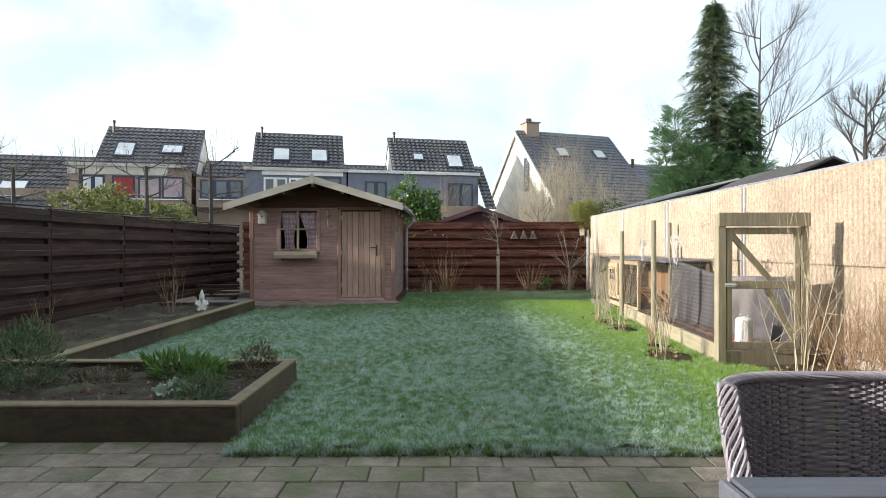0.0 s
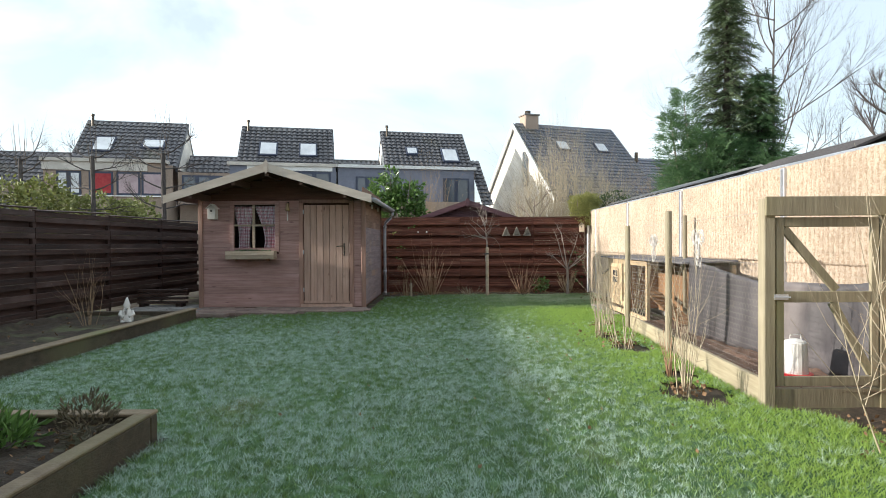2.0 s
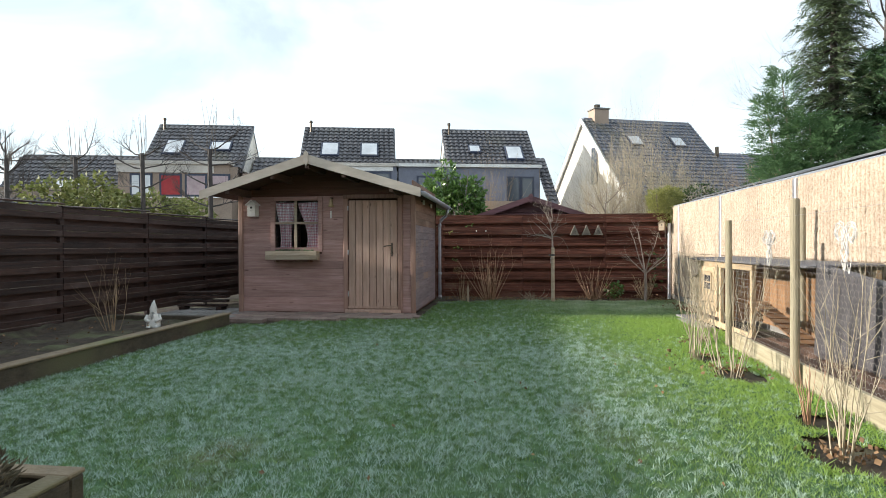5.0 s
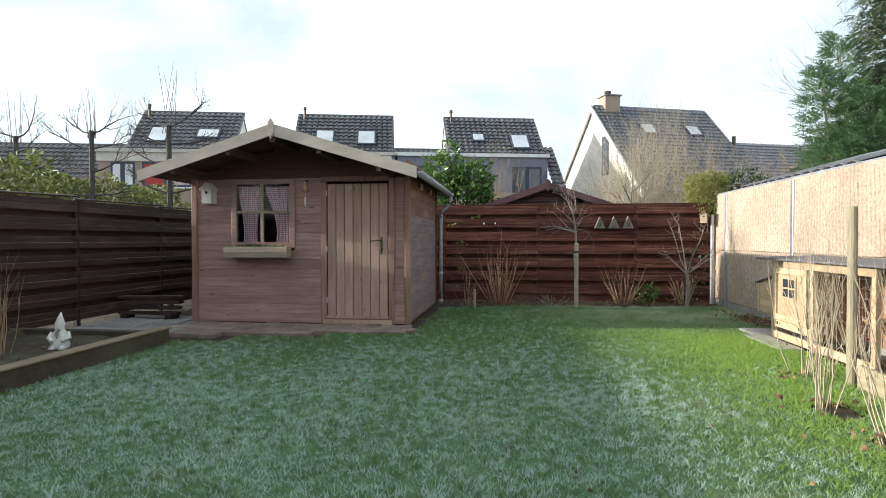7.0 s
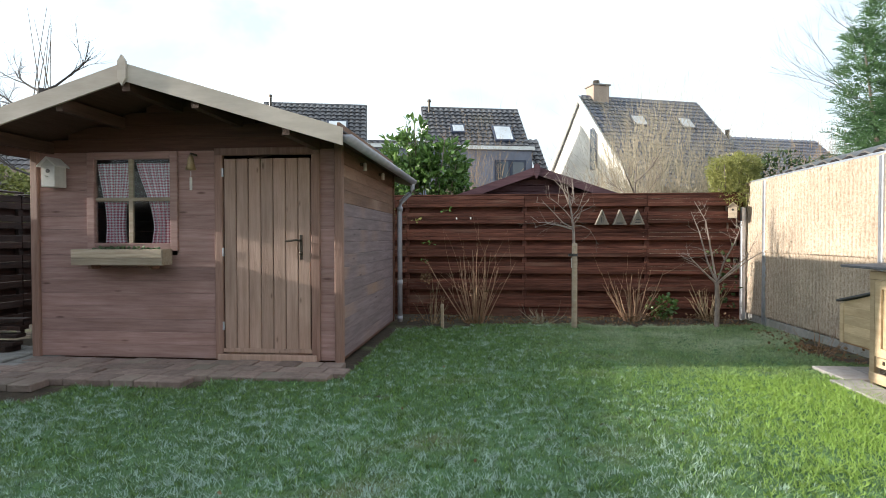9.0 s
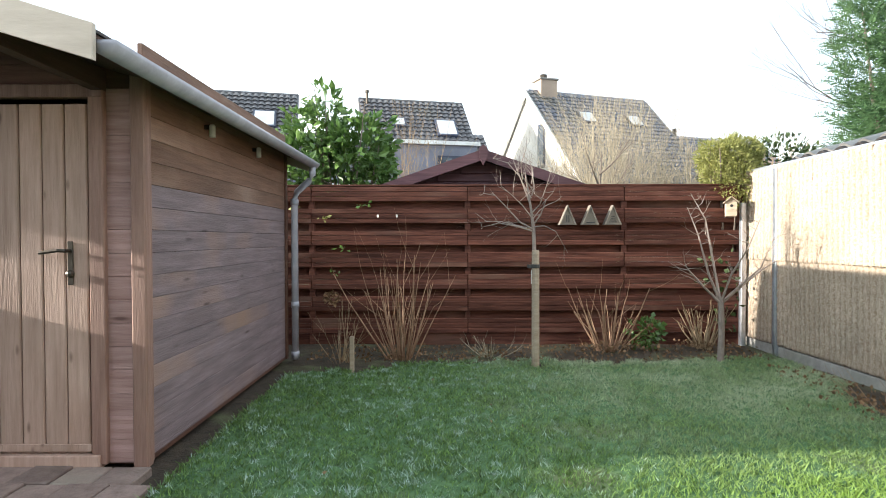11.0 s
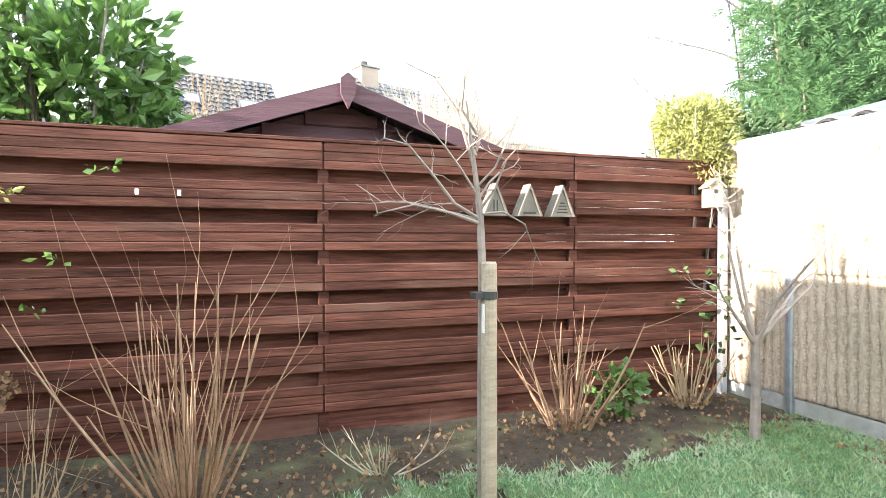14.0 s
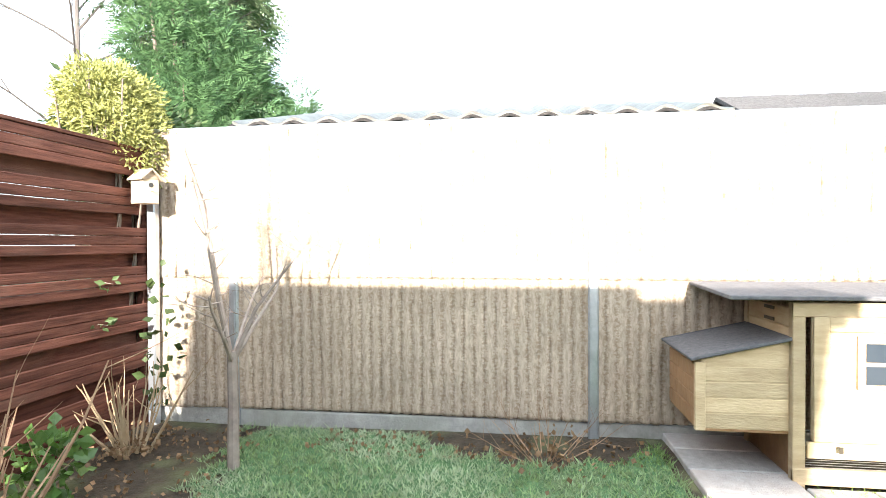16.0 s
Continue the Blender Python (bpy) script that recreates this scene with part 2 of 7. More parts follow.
def piece(name, size, mat, parent, at, bevel=0.004, rot=(0, 0, 0), label=""):
    """One box-shaped piece; alike sizes share a mesh."""
    key = (name, tuple(round(s, 3) for s in size), mat.name)
    if key not in SHARED:
        a, b, c = (s / 2 for s in size)
        SHARED[key] = mesh_of(name, boxed(-a, a, -b, b, -c, c, bevel))
    return link_mesh(name, SHARED[key], mat, parent, label, pose(*at, *rot))


def tube(bm, pts, radii, sides=6, cap=True):
    """A round bar along points, with a radius at each."""
    rings = []
    pts = [Vector(p) for p in pts]
    for i, p in enumerate(pts):
        d = (pts[min(i + 1, len(pts) - 1)] - pts[max(i - 1, 0)]).normalized()
        a = d.cross(Vector((0.31, 0.87, 0.12)) if abs(d.z) > 0.9 else Vector((0, 0, 1))).normalized()
        b = d.cross(a)
        r = radii[i] if hasattr(radii, "__len__") else radii
        rings.append([bm.verts.new(p + a * math.cos(2 * math.pi * k / sides) * r + b * math.sin(2 * math.pi * k / sides) * r) for k in range(sides)])
    for q, w in zip(rings, rings[1:]):
        for k in range(sides):
            bm.faces.new((q[k], q[(k + 1) % sides], w[(k + 1) % sides], w[k]))
    if cap:
        bm.faces.new(rings[0][::-1])
        bm.faces.new(rings[-1])
    return rings


def prism(bm, outline, y0, y1):
    """An outline in x and z drawn out along y."""
    a = [bm.verts.new((x, y0, z)) for x, z in outline]
    b = [bm.verts.new((x, y1, z)) for x, z in outline]
    n = len(outline)
    bm.faces.new(a)
    bm.faces.new(b[::-1])
    for i in range(n):
        bm.faces.new((a[i], b[i], b[(i + 1) % n], a[(i + 1) % n]))


def mesh_np(name, verts, faces, mat, parent=None, smooth=False):
    """A mesh from arrays of made points and equal-sided faces."""
    me = bpy.data.meshes.new(name)
    k = faces.shape[1]
    me.vertices.add(len(verts)), me.loops.add(faces.size), me.polygons.add(len(faces))
    me.vertices.foreach_set("co", np.ascontiguousarray(verts, np.float32).ravel())
    me.loops.foreach_set("vertex_index", np.ascontiguousarray(faces, np.int32).ravel())
    me.polygons.foreach_set("loop_start", np.arange(0, faces.size, k, dtype=np.int32))
    me.polygons.foreach_set("use_smooth", np.full(len(faces), smooth))
    me.update(calc_edges=True)
    me.validate()
    return link_mesh(name, me, mat, parent)


# ---- ground ----
LAWN_Y0, BACK_Y, FENCE_X, LEFT_X = 3.34, 15.83, 4.06, -5.65


def build_ground():
    n = 90
    bm = bmesh.new()
    xs = [-400, -120, -50, -25] + [-12 + 24 * i / n for i in range(n + 1)] + [25, 50, 120, 400]
    ys = [-200, -60, -20, -8, LAWN_Y0 - 0.02] + [LAWN_Y0 + 14 * i / n for i in range(n + 1)] + [30, 60, 150, 700]
    grid = [[bm.verts.new((x, y, -0.14 if y < LAWN_Y0 or (x < -1.3 and y < 3.7) else -0.035 + 0.03 * noise.noise((x * 0.7, y * 0.7, 0)) + 0.012 * noise.noise((x * 4, y * 4, 3)))) for x in xs] for y in ys]
    for j in range(len(ys) - 1):
        for i in range(len(xs) - 1):
            bm.faces.new((grid[j][i], grid[j][i + 1], grid[j + 1][i + 1], grid[j + 1][i]))
    tagged(part("ground", bm, M_SOIL, smooth=True), "dark brown bare garden soil under lawn and beds", "ground", kind="structure")


build_ground()


# ---- the stained slat fence behind the lawn ----
def build_back_fence():
    f = thing("fence", (0, BACK_Y, 0), "reddish-brown stained hit-and-miss plank fence behind the lawn", "fence")
    z_tops = [1.82 - 0.257 * i for i in range(7)]
    edges = [LEFT_X, -4.72, -2.88, -1.05, 0.78, 2.61, 3.98]
    for a, b in zip(edges, edges[1:]):
        for i, zt in enumerate(z_tops):
            w = b - a - 0.012
            for k in range(3):
                piece("board", (w, 0.02, 0.055), M_FENCE, f, ((a + b) / 2, -0.035 + 0.002 * ((i + k) % 2), zt - 0.028 - k * 0.0575), 0.004)
            if zt > 0.3:
                piece("back_board", (w, 0.018, 0.15), M_FENCE, f, ((a + b) / 2, 0.052, zt - 0.215), 0.003)
        piece("foot_board", (b - a - 0.02, 0.03, 0.16), M_FENCE, f, ((a + b) / 2, 0.0, 0.02), 0.004)
    for x in edges[1:]:
        piece("post", (0.068, 0.05, 1.86), M_FENCE, f, (x, -0.006, 0.88), 0.005)
    piece("top_rail", (edges[-1] - edges[0], 0.075, 0.022), M_FENCE, f, ((edges[0] + edges[-1]) / 2, -0.01, 1.835), 0.004)


def build_left_fence():
    f = thing("fence", (LEFT_X, 0, 0), "brown stained plank fence, its shade put into the dark colour, beside the raised bed", "fence")
    edges = [-1.2 + 1.85 * i for i in range(10)]
    for p, (a, b) in enumerate(zip(edges, edges[1:])):
        b = min(b, BACK_Y - 0.1)
        if b - a < 0.2:
            continue
        for i in range(7):
            zt = 1.70 - 0.245 * i
            for k in range(2):
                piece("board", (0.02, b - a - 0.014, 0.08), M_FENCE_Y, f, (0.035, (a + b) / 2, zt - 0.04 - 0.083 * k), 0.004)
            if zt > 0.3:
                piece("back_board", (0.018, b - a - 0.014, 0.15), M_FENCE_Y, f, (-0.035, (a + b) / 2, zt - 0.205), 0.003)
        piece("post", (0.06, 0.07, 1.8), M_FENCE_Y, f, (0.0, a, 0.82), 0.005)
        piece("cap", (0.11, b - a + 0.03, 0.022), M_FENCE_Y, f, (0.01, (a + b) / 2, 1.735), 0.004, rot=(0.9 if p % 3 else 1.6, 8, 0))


# ---- the reed screen fence with zinc posts ----
def reed_material():
    m = material("reed_screen", (0.40, 0.305, 0.225), (0.66, 0.55, 0.44), 34, 0.85, 0.9, stretch=(1, 1.6, 0.55), vary=0.05, patch=1.6, fine=1.6)
    n, l = m.node_tree.nodes, m.node_tree.links
    sh = n["Principled BSDF"]
    src = sh.inputs["Base Color"].links[0].from_socket
    tc, mp, nz = n.new("ShaderNodeTexCoord"), n.new("ShaderNodeMapping"), n.new("ShaderNodeTexNoise")
    mp.inputs["Scale"].default_value = (1, 9, 14)
    nz.inputs["Scale"].default_value, nz.inputs["Detail"].default_value = 4.5, 4
    mr, mx = n.new("ShaderNodeMapRange"), n.new("ShaderNodeMixRGB")
    mr.inputs[1].default_value, mr.inputs[2].default_value, mr.inputs[4].default_value = 0.52, 0.70, 0.6
    mx.inputs[2].default_value = (0.30, 0.20, 0.125, 1)
    l.new(tc.outputs["Object"], mp.inputs[0]), l.new(mp.outputs[0], nz.inputs[0])
    sep, sc, sn, ad = (n.new(k) for k in ("ShaderNodeSeparateXYZ", "ShaderNodeMath", "ShaderNodeMath", "ShaderNodeMath"))
    sc.operation, sc.inputs[1].default_value = "MULTIPLY", 2 * math.pi / 0.069
    sn.operation = "SINE"
    ad.operation, ad.inputs[1].default_value = "MULTIPLY_ADD", 0.12
    l.new(tc.outputs["Object"], sep.inputs[0]), l.new(sep.outputs[1], sc.inputs[0]), l.new(sc.outputs[0], sn.inputs[0])
    l.new(sn.outputs[0], ad.inputs[0]), l.new(nz.outputs[0], ad.inputs[2]), l.new(ad.outputs[0], mr.inputs[0])
    l.new(mr.outputs[0], mx.inputs[0]), l.new(src, mx.inputs[1]), l.new(mx.outputs[0], sh.inputs["Base Color"])
    return m


M_REED = reed_material()


def build_reed_fence():
    f = thing("fence", (FENCE_X, 0, 0), "straw-coloured reed screen fence with zinc posts and a concrete foot", "fence")
    posts = [-0.3, 2.35, 5.0, 7.63, 10.26, 12.79, 15.18]
    rng = np.random.default_rng(5)

    spans = list(zip(posts, posts[1:])) + [(15.18, 15.95)]
    for a, b in spans:
        for z0, z1, dx in ((0.07, 0.985, 0.0), (0.965, 1.975, -0.012)):
            ny, nz = int((b - a) / 0.0115), 40
            yy, zz = np.linspace(a + 0.005, b - 0.005, ny), np.linspace(z0, z1, nz)
            Y, Z = np.meshgrid(yy, zz)
            X = dx + 0.006 * np.sin(Y * 2 * np.pi / 0.069) + rng.normal(0, 0.0045, Y.shape) + 0.012 * np.sin(Y * 2.3 + Z * 1.7)
            V = np.stack([X, Y + rng.normal(0, 0.001, Y.shape), Z], -1).reshape(-1, 3)
            i = (np.arange(nz - 1)[:, None] * ny + np.arange(ny - 1)).ravel()
            F = np.stack([i, i + 1, i + ny + 1, i + ny], 1)
            ob = mesh_np("reed_mat", V, F, M_REED, f, True)
            sol = ob.modifiers.new("thickness", "SOLIDIFY")
            sol.thickness, sol.offset = 0.02, -1
        piece("foot_board", (0.035, b - a - 0.02, 0.16), M_CONCRETE, f, (0.0, (a + b) / 2, -0.02), 0.006)
        piece("top_rail", (0.05, b - a, 0.035), M_ZINC, f, (0.012, (a + b) / 2, 1.985), 0.006)
        piece("seam_wire", (0.004, b - a, 0.004), M_METAL_DARK, f, (-0.026, (a + b) / 2, 0.972), 0.0)
    for y in posts:
        bm = boxed(-0.035, 0.02, -0.032, 0.032, -0.05, 1.96, 0.008)
        box(bm, -0.043, -0.036, -0.012, 0.012, 0.0, 1.95)
        part("post", bm, M_ZINC, f, "bright zinc fence post", m=pose(-0.02, y, 0))
    part("post", boxed(-0.03, 0.03, -0.03, 0.03, -0.05, 1.62, 0.008), M_ZINC, f, "bright zinc fence post", m=pose(-0.09, 15.74, 0))


build_back_fence()
build_left_fence()
build_reed_fence()


# ---- the garden shed ----
def build_shed():
    L, R, F, B = -4.14, -1.10, 12.15, 14.9
    sx, rz, ez = -2.65, 2.53, 1.98
    ex0, ex1, ry0, ry1 = -4.42, -0.86, 11.35, 15.02
    k = (rz - ez) / (ex1 - sx)
    s = thing("shed", (0, 0, 0), "reddish-brown wooden garden shed with gabled felt roof on pavers", "shed")
    ph = 0.124
    door0, door1, dtop = -2.27, -1.31, 1.97
    win = (-3.57, -2.69, 1.08, 1.97)
    i, z = 0, 0.02
    while z < 2.45:
        zt = min(z + ph, 2.46)
        half = min((rz - 0.05 - z) / k, 9)
        x0, x1 = max(L, sx - half), min(R, sx + half)
        cuts = [(x0, x1)]
        def cut(c0, c1):
            out = []
            for a, b in cuts:
                if c0 > a:
                    out.append((a, min(b, c0)))
                if c1 < b:
                    out.append((max(a, c1), b))
            return [q for q in out if q[1] - q[0] > 0.03]
        if z < dtop - 0.02:
            cuts = cut(door0, door1)
        if win[2] - 0.02 < z + 0.06 < win[3]:
            cuts = cut(win[0], win[1])
        for a, b in cuts:
            # planks above 2 m take the dark copy: overhang shade painted in
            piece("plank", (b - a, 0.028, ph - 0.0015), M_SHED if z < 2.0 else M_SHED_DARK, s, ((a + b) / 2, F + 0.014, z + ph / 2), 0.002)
        if z < 2.16:
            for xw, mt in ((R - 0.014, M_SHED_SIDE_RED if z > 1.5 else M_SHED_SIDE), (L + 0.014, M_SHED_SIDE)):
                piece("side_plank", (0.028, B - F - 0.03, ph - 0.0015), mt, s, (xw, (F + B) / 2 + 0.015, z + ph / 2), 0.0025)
        z += ph
        i += 1
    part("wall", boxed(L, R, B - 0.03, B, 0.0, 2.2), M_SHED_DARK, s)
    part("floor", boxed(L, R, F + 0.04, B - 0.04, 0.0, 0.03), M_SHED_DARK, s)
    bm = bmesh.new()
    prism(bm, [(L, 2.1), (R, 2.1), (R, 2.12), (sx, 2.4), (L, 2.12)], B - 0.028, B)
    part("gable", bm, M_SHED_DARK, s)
    # corner posts of crossed plank ends
    for x in (L, R):
        part("corner_post", boxed(x - 0.04, x + 0.04, F - 0.035, F + 0.03, 0.0, 2.12, 0.008), M_TRIM, s)
        part("corner_strip", boxed(x - 0.016 if x < -3 else x - 0.05, x + 0.05 if x < -3 else x + 0.016, F + 0.05, F + 0.085, 0.0, 2.12, 0.006), M_TRIM, s)
    part("corner_strip", boxed(R - 0.01, R + 0.018, B - 0.06, B, 0.0, 2.1, 0.006), M_SHED_DARK, s)
    # roof: two sloping board decks with felt, ridge, verge boards
    ln = math.hypot(ex1 - sx, rz - ez)
    for sgn, ex in ((1, ex1), (-1, ex0)):
        run = abs(ex - sx)
        drop = run * k
        bm = bmesh.new()
        o = [(sx, rz), (ex, rz - drop), (ex, rz - drop + 0.03), (sx, rz + 0.03)]
        prism(bm, o, ry0 + 0.02, ry1)
        part("roof_deck", bm, M_PURLIN, s)
        bm = bmesh.new()
        o = [(sx, rz + 0.032), (ex + 0.01 * sgn, rz - drop + 0.032), (ex + 0.01 * sgn, rz - drop + 0.044), (sx, rz + 0.046)]
        prism(bm, o, ry0, ry1 + 0.02)
        part("roof_felt", bm, M_FELT, s, "dark bitumen roof felt")
        for yv in (ry0 - 0.022, ry1):
            bm = bmesh.new()
            o = [(sx, rz - 0.085), (ex + 0.02 * sgn, rz - drop - 0.085), (ex + 0.02 * sgn, rz - drop + 0.055), (sx, rz + 0.06)]
            prism(bm, o, yv, yv + 0.022)
            part("verge_board", bm, M_FASCIA, s, "pale weathered verge board")
        for t in (0.33, 0.75):
            xp, zp = sx + (ex - sx) * t, rz - drop * t
            part("purlin", boxed(xp - 0.03, xp + 0.03, ry0 + 0.01, B, zp - 0.13, zp - 0.02), M_PURLIN, s)
    part("ridge_beam", boxed(sx - 0.035, sx + 0.035, ry0 + 0.01, B, rz - 0.16, rz - 0.03), M_PURLIN, s)
    bm = bmesh.new()
    prism(bm, [(sx - 0.035, rz - 0.07), (sx, rz - 0.13), (sx + 0.035, rz - 0.07), (sx + 0.035, rz + 0.07), (sx, rz + 0.12), (sx - 0.035, rz + 0.07)], ry0 - 0.045, ry0 - 0.023)
    part("finial", bm, M_FASCIA, s)
    # door of upright planks
    d = thing("door", (0, 0, 0))
    d.parent = s
    n, w = 7, (door1 - door0 - 0.12) / 7
    for q in range(n):
        piece("door_plank", (w - 0.006, 0.03, 1.84), M_DOOR, d, (door0 + 0.06 + w * (q + 0.5), F - 0.006, 1.0), 0.006)
    part("bottom_rail", boxed(door0 + 0.05, door1 - 0.05, F - 0.03, F - 0.022, 0.09, 0.13, 0.003), M_DOOR, d)
    bm = bmesh.new()
    box(bm, -1.475, -1.445, F - 0.03, F - 0.022, 0.97, 1.2, None, 0.003)
    tube(bm, [(-1.46, F - 0.02, 1.15), (-1.46, F - 0.075, 1.15), (-1.49, F - 0.08, 1.152), (-1.59, F - 0.075, 1.14)], 0.010, 6)
    bmesh.ops.create_uvsphere(bm, u_segments=8, v_segments=6, radius=0.022, matrix=Matrix.Translation((-1.46, F - 0.03, 1.03)))
    part("handle", bm, M_METAL_DARK, d, "dark bronze lever handle with key plate")
    for zz in (0.3, 1.0, 1.75):
        part("hinge", boxed(door0 + 0.045, door0 + 0.062, F - 0.035, F - 0.02, zz, zz + 0.08, 0.002), M_ZINC, d)
    for a, b in ((door0 - 0.03, door0 + 0.05), (door1 - 0.05, door1 + 0.03)):
        part("door_jamb", boxed(a, b, F - 0.03, F + 0.02, 0.02, dtop + 0.02, 0.005), M_TRIM, s)
    part("door_head", boxed(door0 - 0.03, door1 + 0.03, F - 0.033, F + 0.02, dtop - 0.02, dtop + 0.05, 0.005), M_TRIM, s)
    part("threshold", boxed(door0, door1, F - 0.05, F + 0.02, 0.0, 0.075, 0.005), M_DOOR, s)
    # window: frame, cross bars, panes
    wd = thing("window", (0, 0, 0))
    wd.parent = s
    x0, x1, z0, z1 = win
    for a, b, c, e in ((x0 - 0.02, x0 + 0.055, z0 - 0.03, z1 + 0.03), (x1 - 0.055, x1 + 0.02, z0 - 0.03, z1 + 0.03), (x0 + 0.055, x1 - 0.055, z1 - 0.04, z1 + 0.03), (x0 + 0.055, x1 - 0.055, z0 - 0.03, z0 + 0.045)):
        part("window_frame", boxed(a, b, F - 0.03, F + 0.03, c, e, 0.005), M_SHED, wd)
    xm, zm = (x0 + x1) / 2 - 0.02, (z0 + z1) / 2 + 0.02
    part("glazing_bar", boxed(xm - 0.022, xm + 0.022, F - 0.012, F + 0.02, z0 + 0.045, z1 - 0.04, 0.003), M_PALE_WOOD, wd)
    part("glazing_bar", boxed(x0 + 0.055, x1 - 0.055, F - 0.008, F + 0.016, zm - 0.018, zm + 0.018, 0.003), M_PALE_WOOD, wd)
    g = glass_material("window_glass")
    for a, b, c, e in ((x0 + 0.05, xm, z0 + 0.04, zm), (xm, x1 - 0.05, z0 + 0.04, zm), (x0 + 0.05, xm, zm, z1 - 0.04), (xm, x1 - 0.05, zm, z1 - 0.04)):
        ob = part("pane", boxed(a, b, F + 0.006, F + 0.010, c, e), g, wd)
        ob.visible_shadow = False
    # gutter and downpipe
    bm = bmesh.new()
    for dz, r in ((0, 0.055),):
        ring0, ring1 = [], []
        for q in range(11):
            an = math.pi + math.pi * q / 10
            for ring, y in ((ring0, ry0 + 0.02), (ring1, ry1 - 0.02)):
                ring.append(bm.verts.new((-0.83 + r * math.cos(an), y, 1.985 + r * math.sin(an))))
        for q in range(10):
            bm.faces.new((ring0[q], ring0[q + 1], ring1[q + 1], ring1[q]))
        bm.faces.new(ring0)
        bm.faces.new(ring1)
    ob = part("gutter", bm, M_PLASTIC_GREY, s, "grey plastic half-round gutter", smooth=True)
    mod = ob.modifiers.new("thickness", "SOLIDIFY")
    mod.thickness = 0.004
    bm = bmesh.new()
    tube(bm, [(-0.83, 14.9, 1.96), (-0.83, 14.9, 1.86), (-0.86, 14.89, 1.80), (-0.98, 14.86, 1.68), (-1.0, 14.85, 1.60), (-1.0, 14.85, 0.0)], 0.034, 10)
    for zz in (1.58, 0.55, 0.05):
        tube(bm, [(-1.0, 14.85, zz - 0.03), (-1.0, 14.85, zz + 0.03)], 0.04, 10)
    part("downpipe", bm, M_PLASTIC_GREY, s, "grey plastic downpipe", smooth=True)


build_shed()


# ---- houses across the back ----
def tile_roof(parent, a0, a1, v_top, z_top, v_bot, z_bot, mat, name="roof"):
    """A pantile slope: rows of overlapping waves between two height lines, in the house's own frame."""
    rows = max(4, int(math.hypot(v_top - v_bot, z_top - z_bot) / 0.34))
    nx = int((a1 - a0) / 0.05)
    X = np.linspace(a0, a1, nx)
    wave = 0.085 * np.abs(np.sin(np.pi * X / 0.3)) ** 0.8
    V, F, base = [], [], 0
    nrm = np.array([0, -(z_top - z_bot), (v_top - v_bot)]) / math.hypot(z_top - z_bot, v_top - v_bot)
    for r in range(rows):
        t0, t1 = r / rows, (r + 1) / rows + 0.15 / rows
        for t, lift in ((t0, 0.0), (t1, 0.075), (t1, 0.01)):
            P = np.zeros((nx, 3))
            P[:, 0] = X
            P[:, 1] = v_top + (v_bot - v_top) * t
            P[:, 2] = z_top + (z_bot - z_top) * t
            P += nrm * (lift + wave)[:, None]
            V.append(P)
        i = base + np.arange(nx - 1)
        for q in (0, 1):
            F.append(np.stack([i + q * nx, i + 1 + q * nx, i + 1 + (q + 1) * nx, i + (q + 1) * nx], 1))
        if r:
            F.append(np.stack([i - nx, i + 1 - nx, i + 1, i], 1))
        base += 3 * nx
    mesh_np(name, np.concatenate(V), np.concatenate(F), mat, parent, False)


def skylight(parent, a, t, w, h, v_top, z_top, v_bot, z_bot):
    """A roof window lying in a slope; t: the share of the way down."""
    ang = math.degrees(math.atan2(z_top - z_bot, v_top - v_bot))
    m = pose(a, v_top + (v_bot - v_top) * t, z_top + (z_bot - z_top) * t, ang)
    bm = boxed(-w / 2, w / 2, -h / 2, h / 2, 0.0, 0.20)
    fr = part("roof_window", bm, M_DARK_FRAME, parent, m=m)
    part("pane", boxed(-w / 2 + 0.09, w / 2 - 0.09, -h / 2 + 0.10, h / 2 - 0.10, 0.201, 0.212), M_SKYLIGHT, fr)


def house_window(parent, x0, x1, y, z0, z1, frame_mat, glass=None, bars=1):
    w = part("window", boxed(x0, x1, y - 0.03, y - 0.005, z0, z1), frame_mat, parent)
    t, n = 0.11, bars + 1
    for q in range(n):
        a, b = x0 + (x1 - x0) * q / n, x0 + (x1 - x0) * (q + 1) / n
        part("pane", boxed(a + t, b - t, y - 0.045, y - 0.031, z0 + t, z1 - t), glass or M_GLASS, w)
    part("sill", boxed(x0 - 0.05, x1 + 0.05, y - 0.11, y - 0.006, z0 - 0.07, z0 - 0.01), M_WHITE, w)


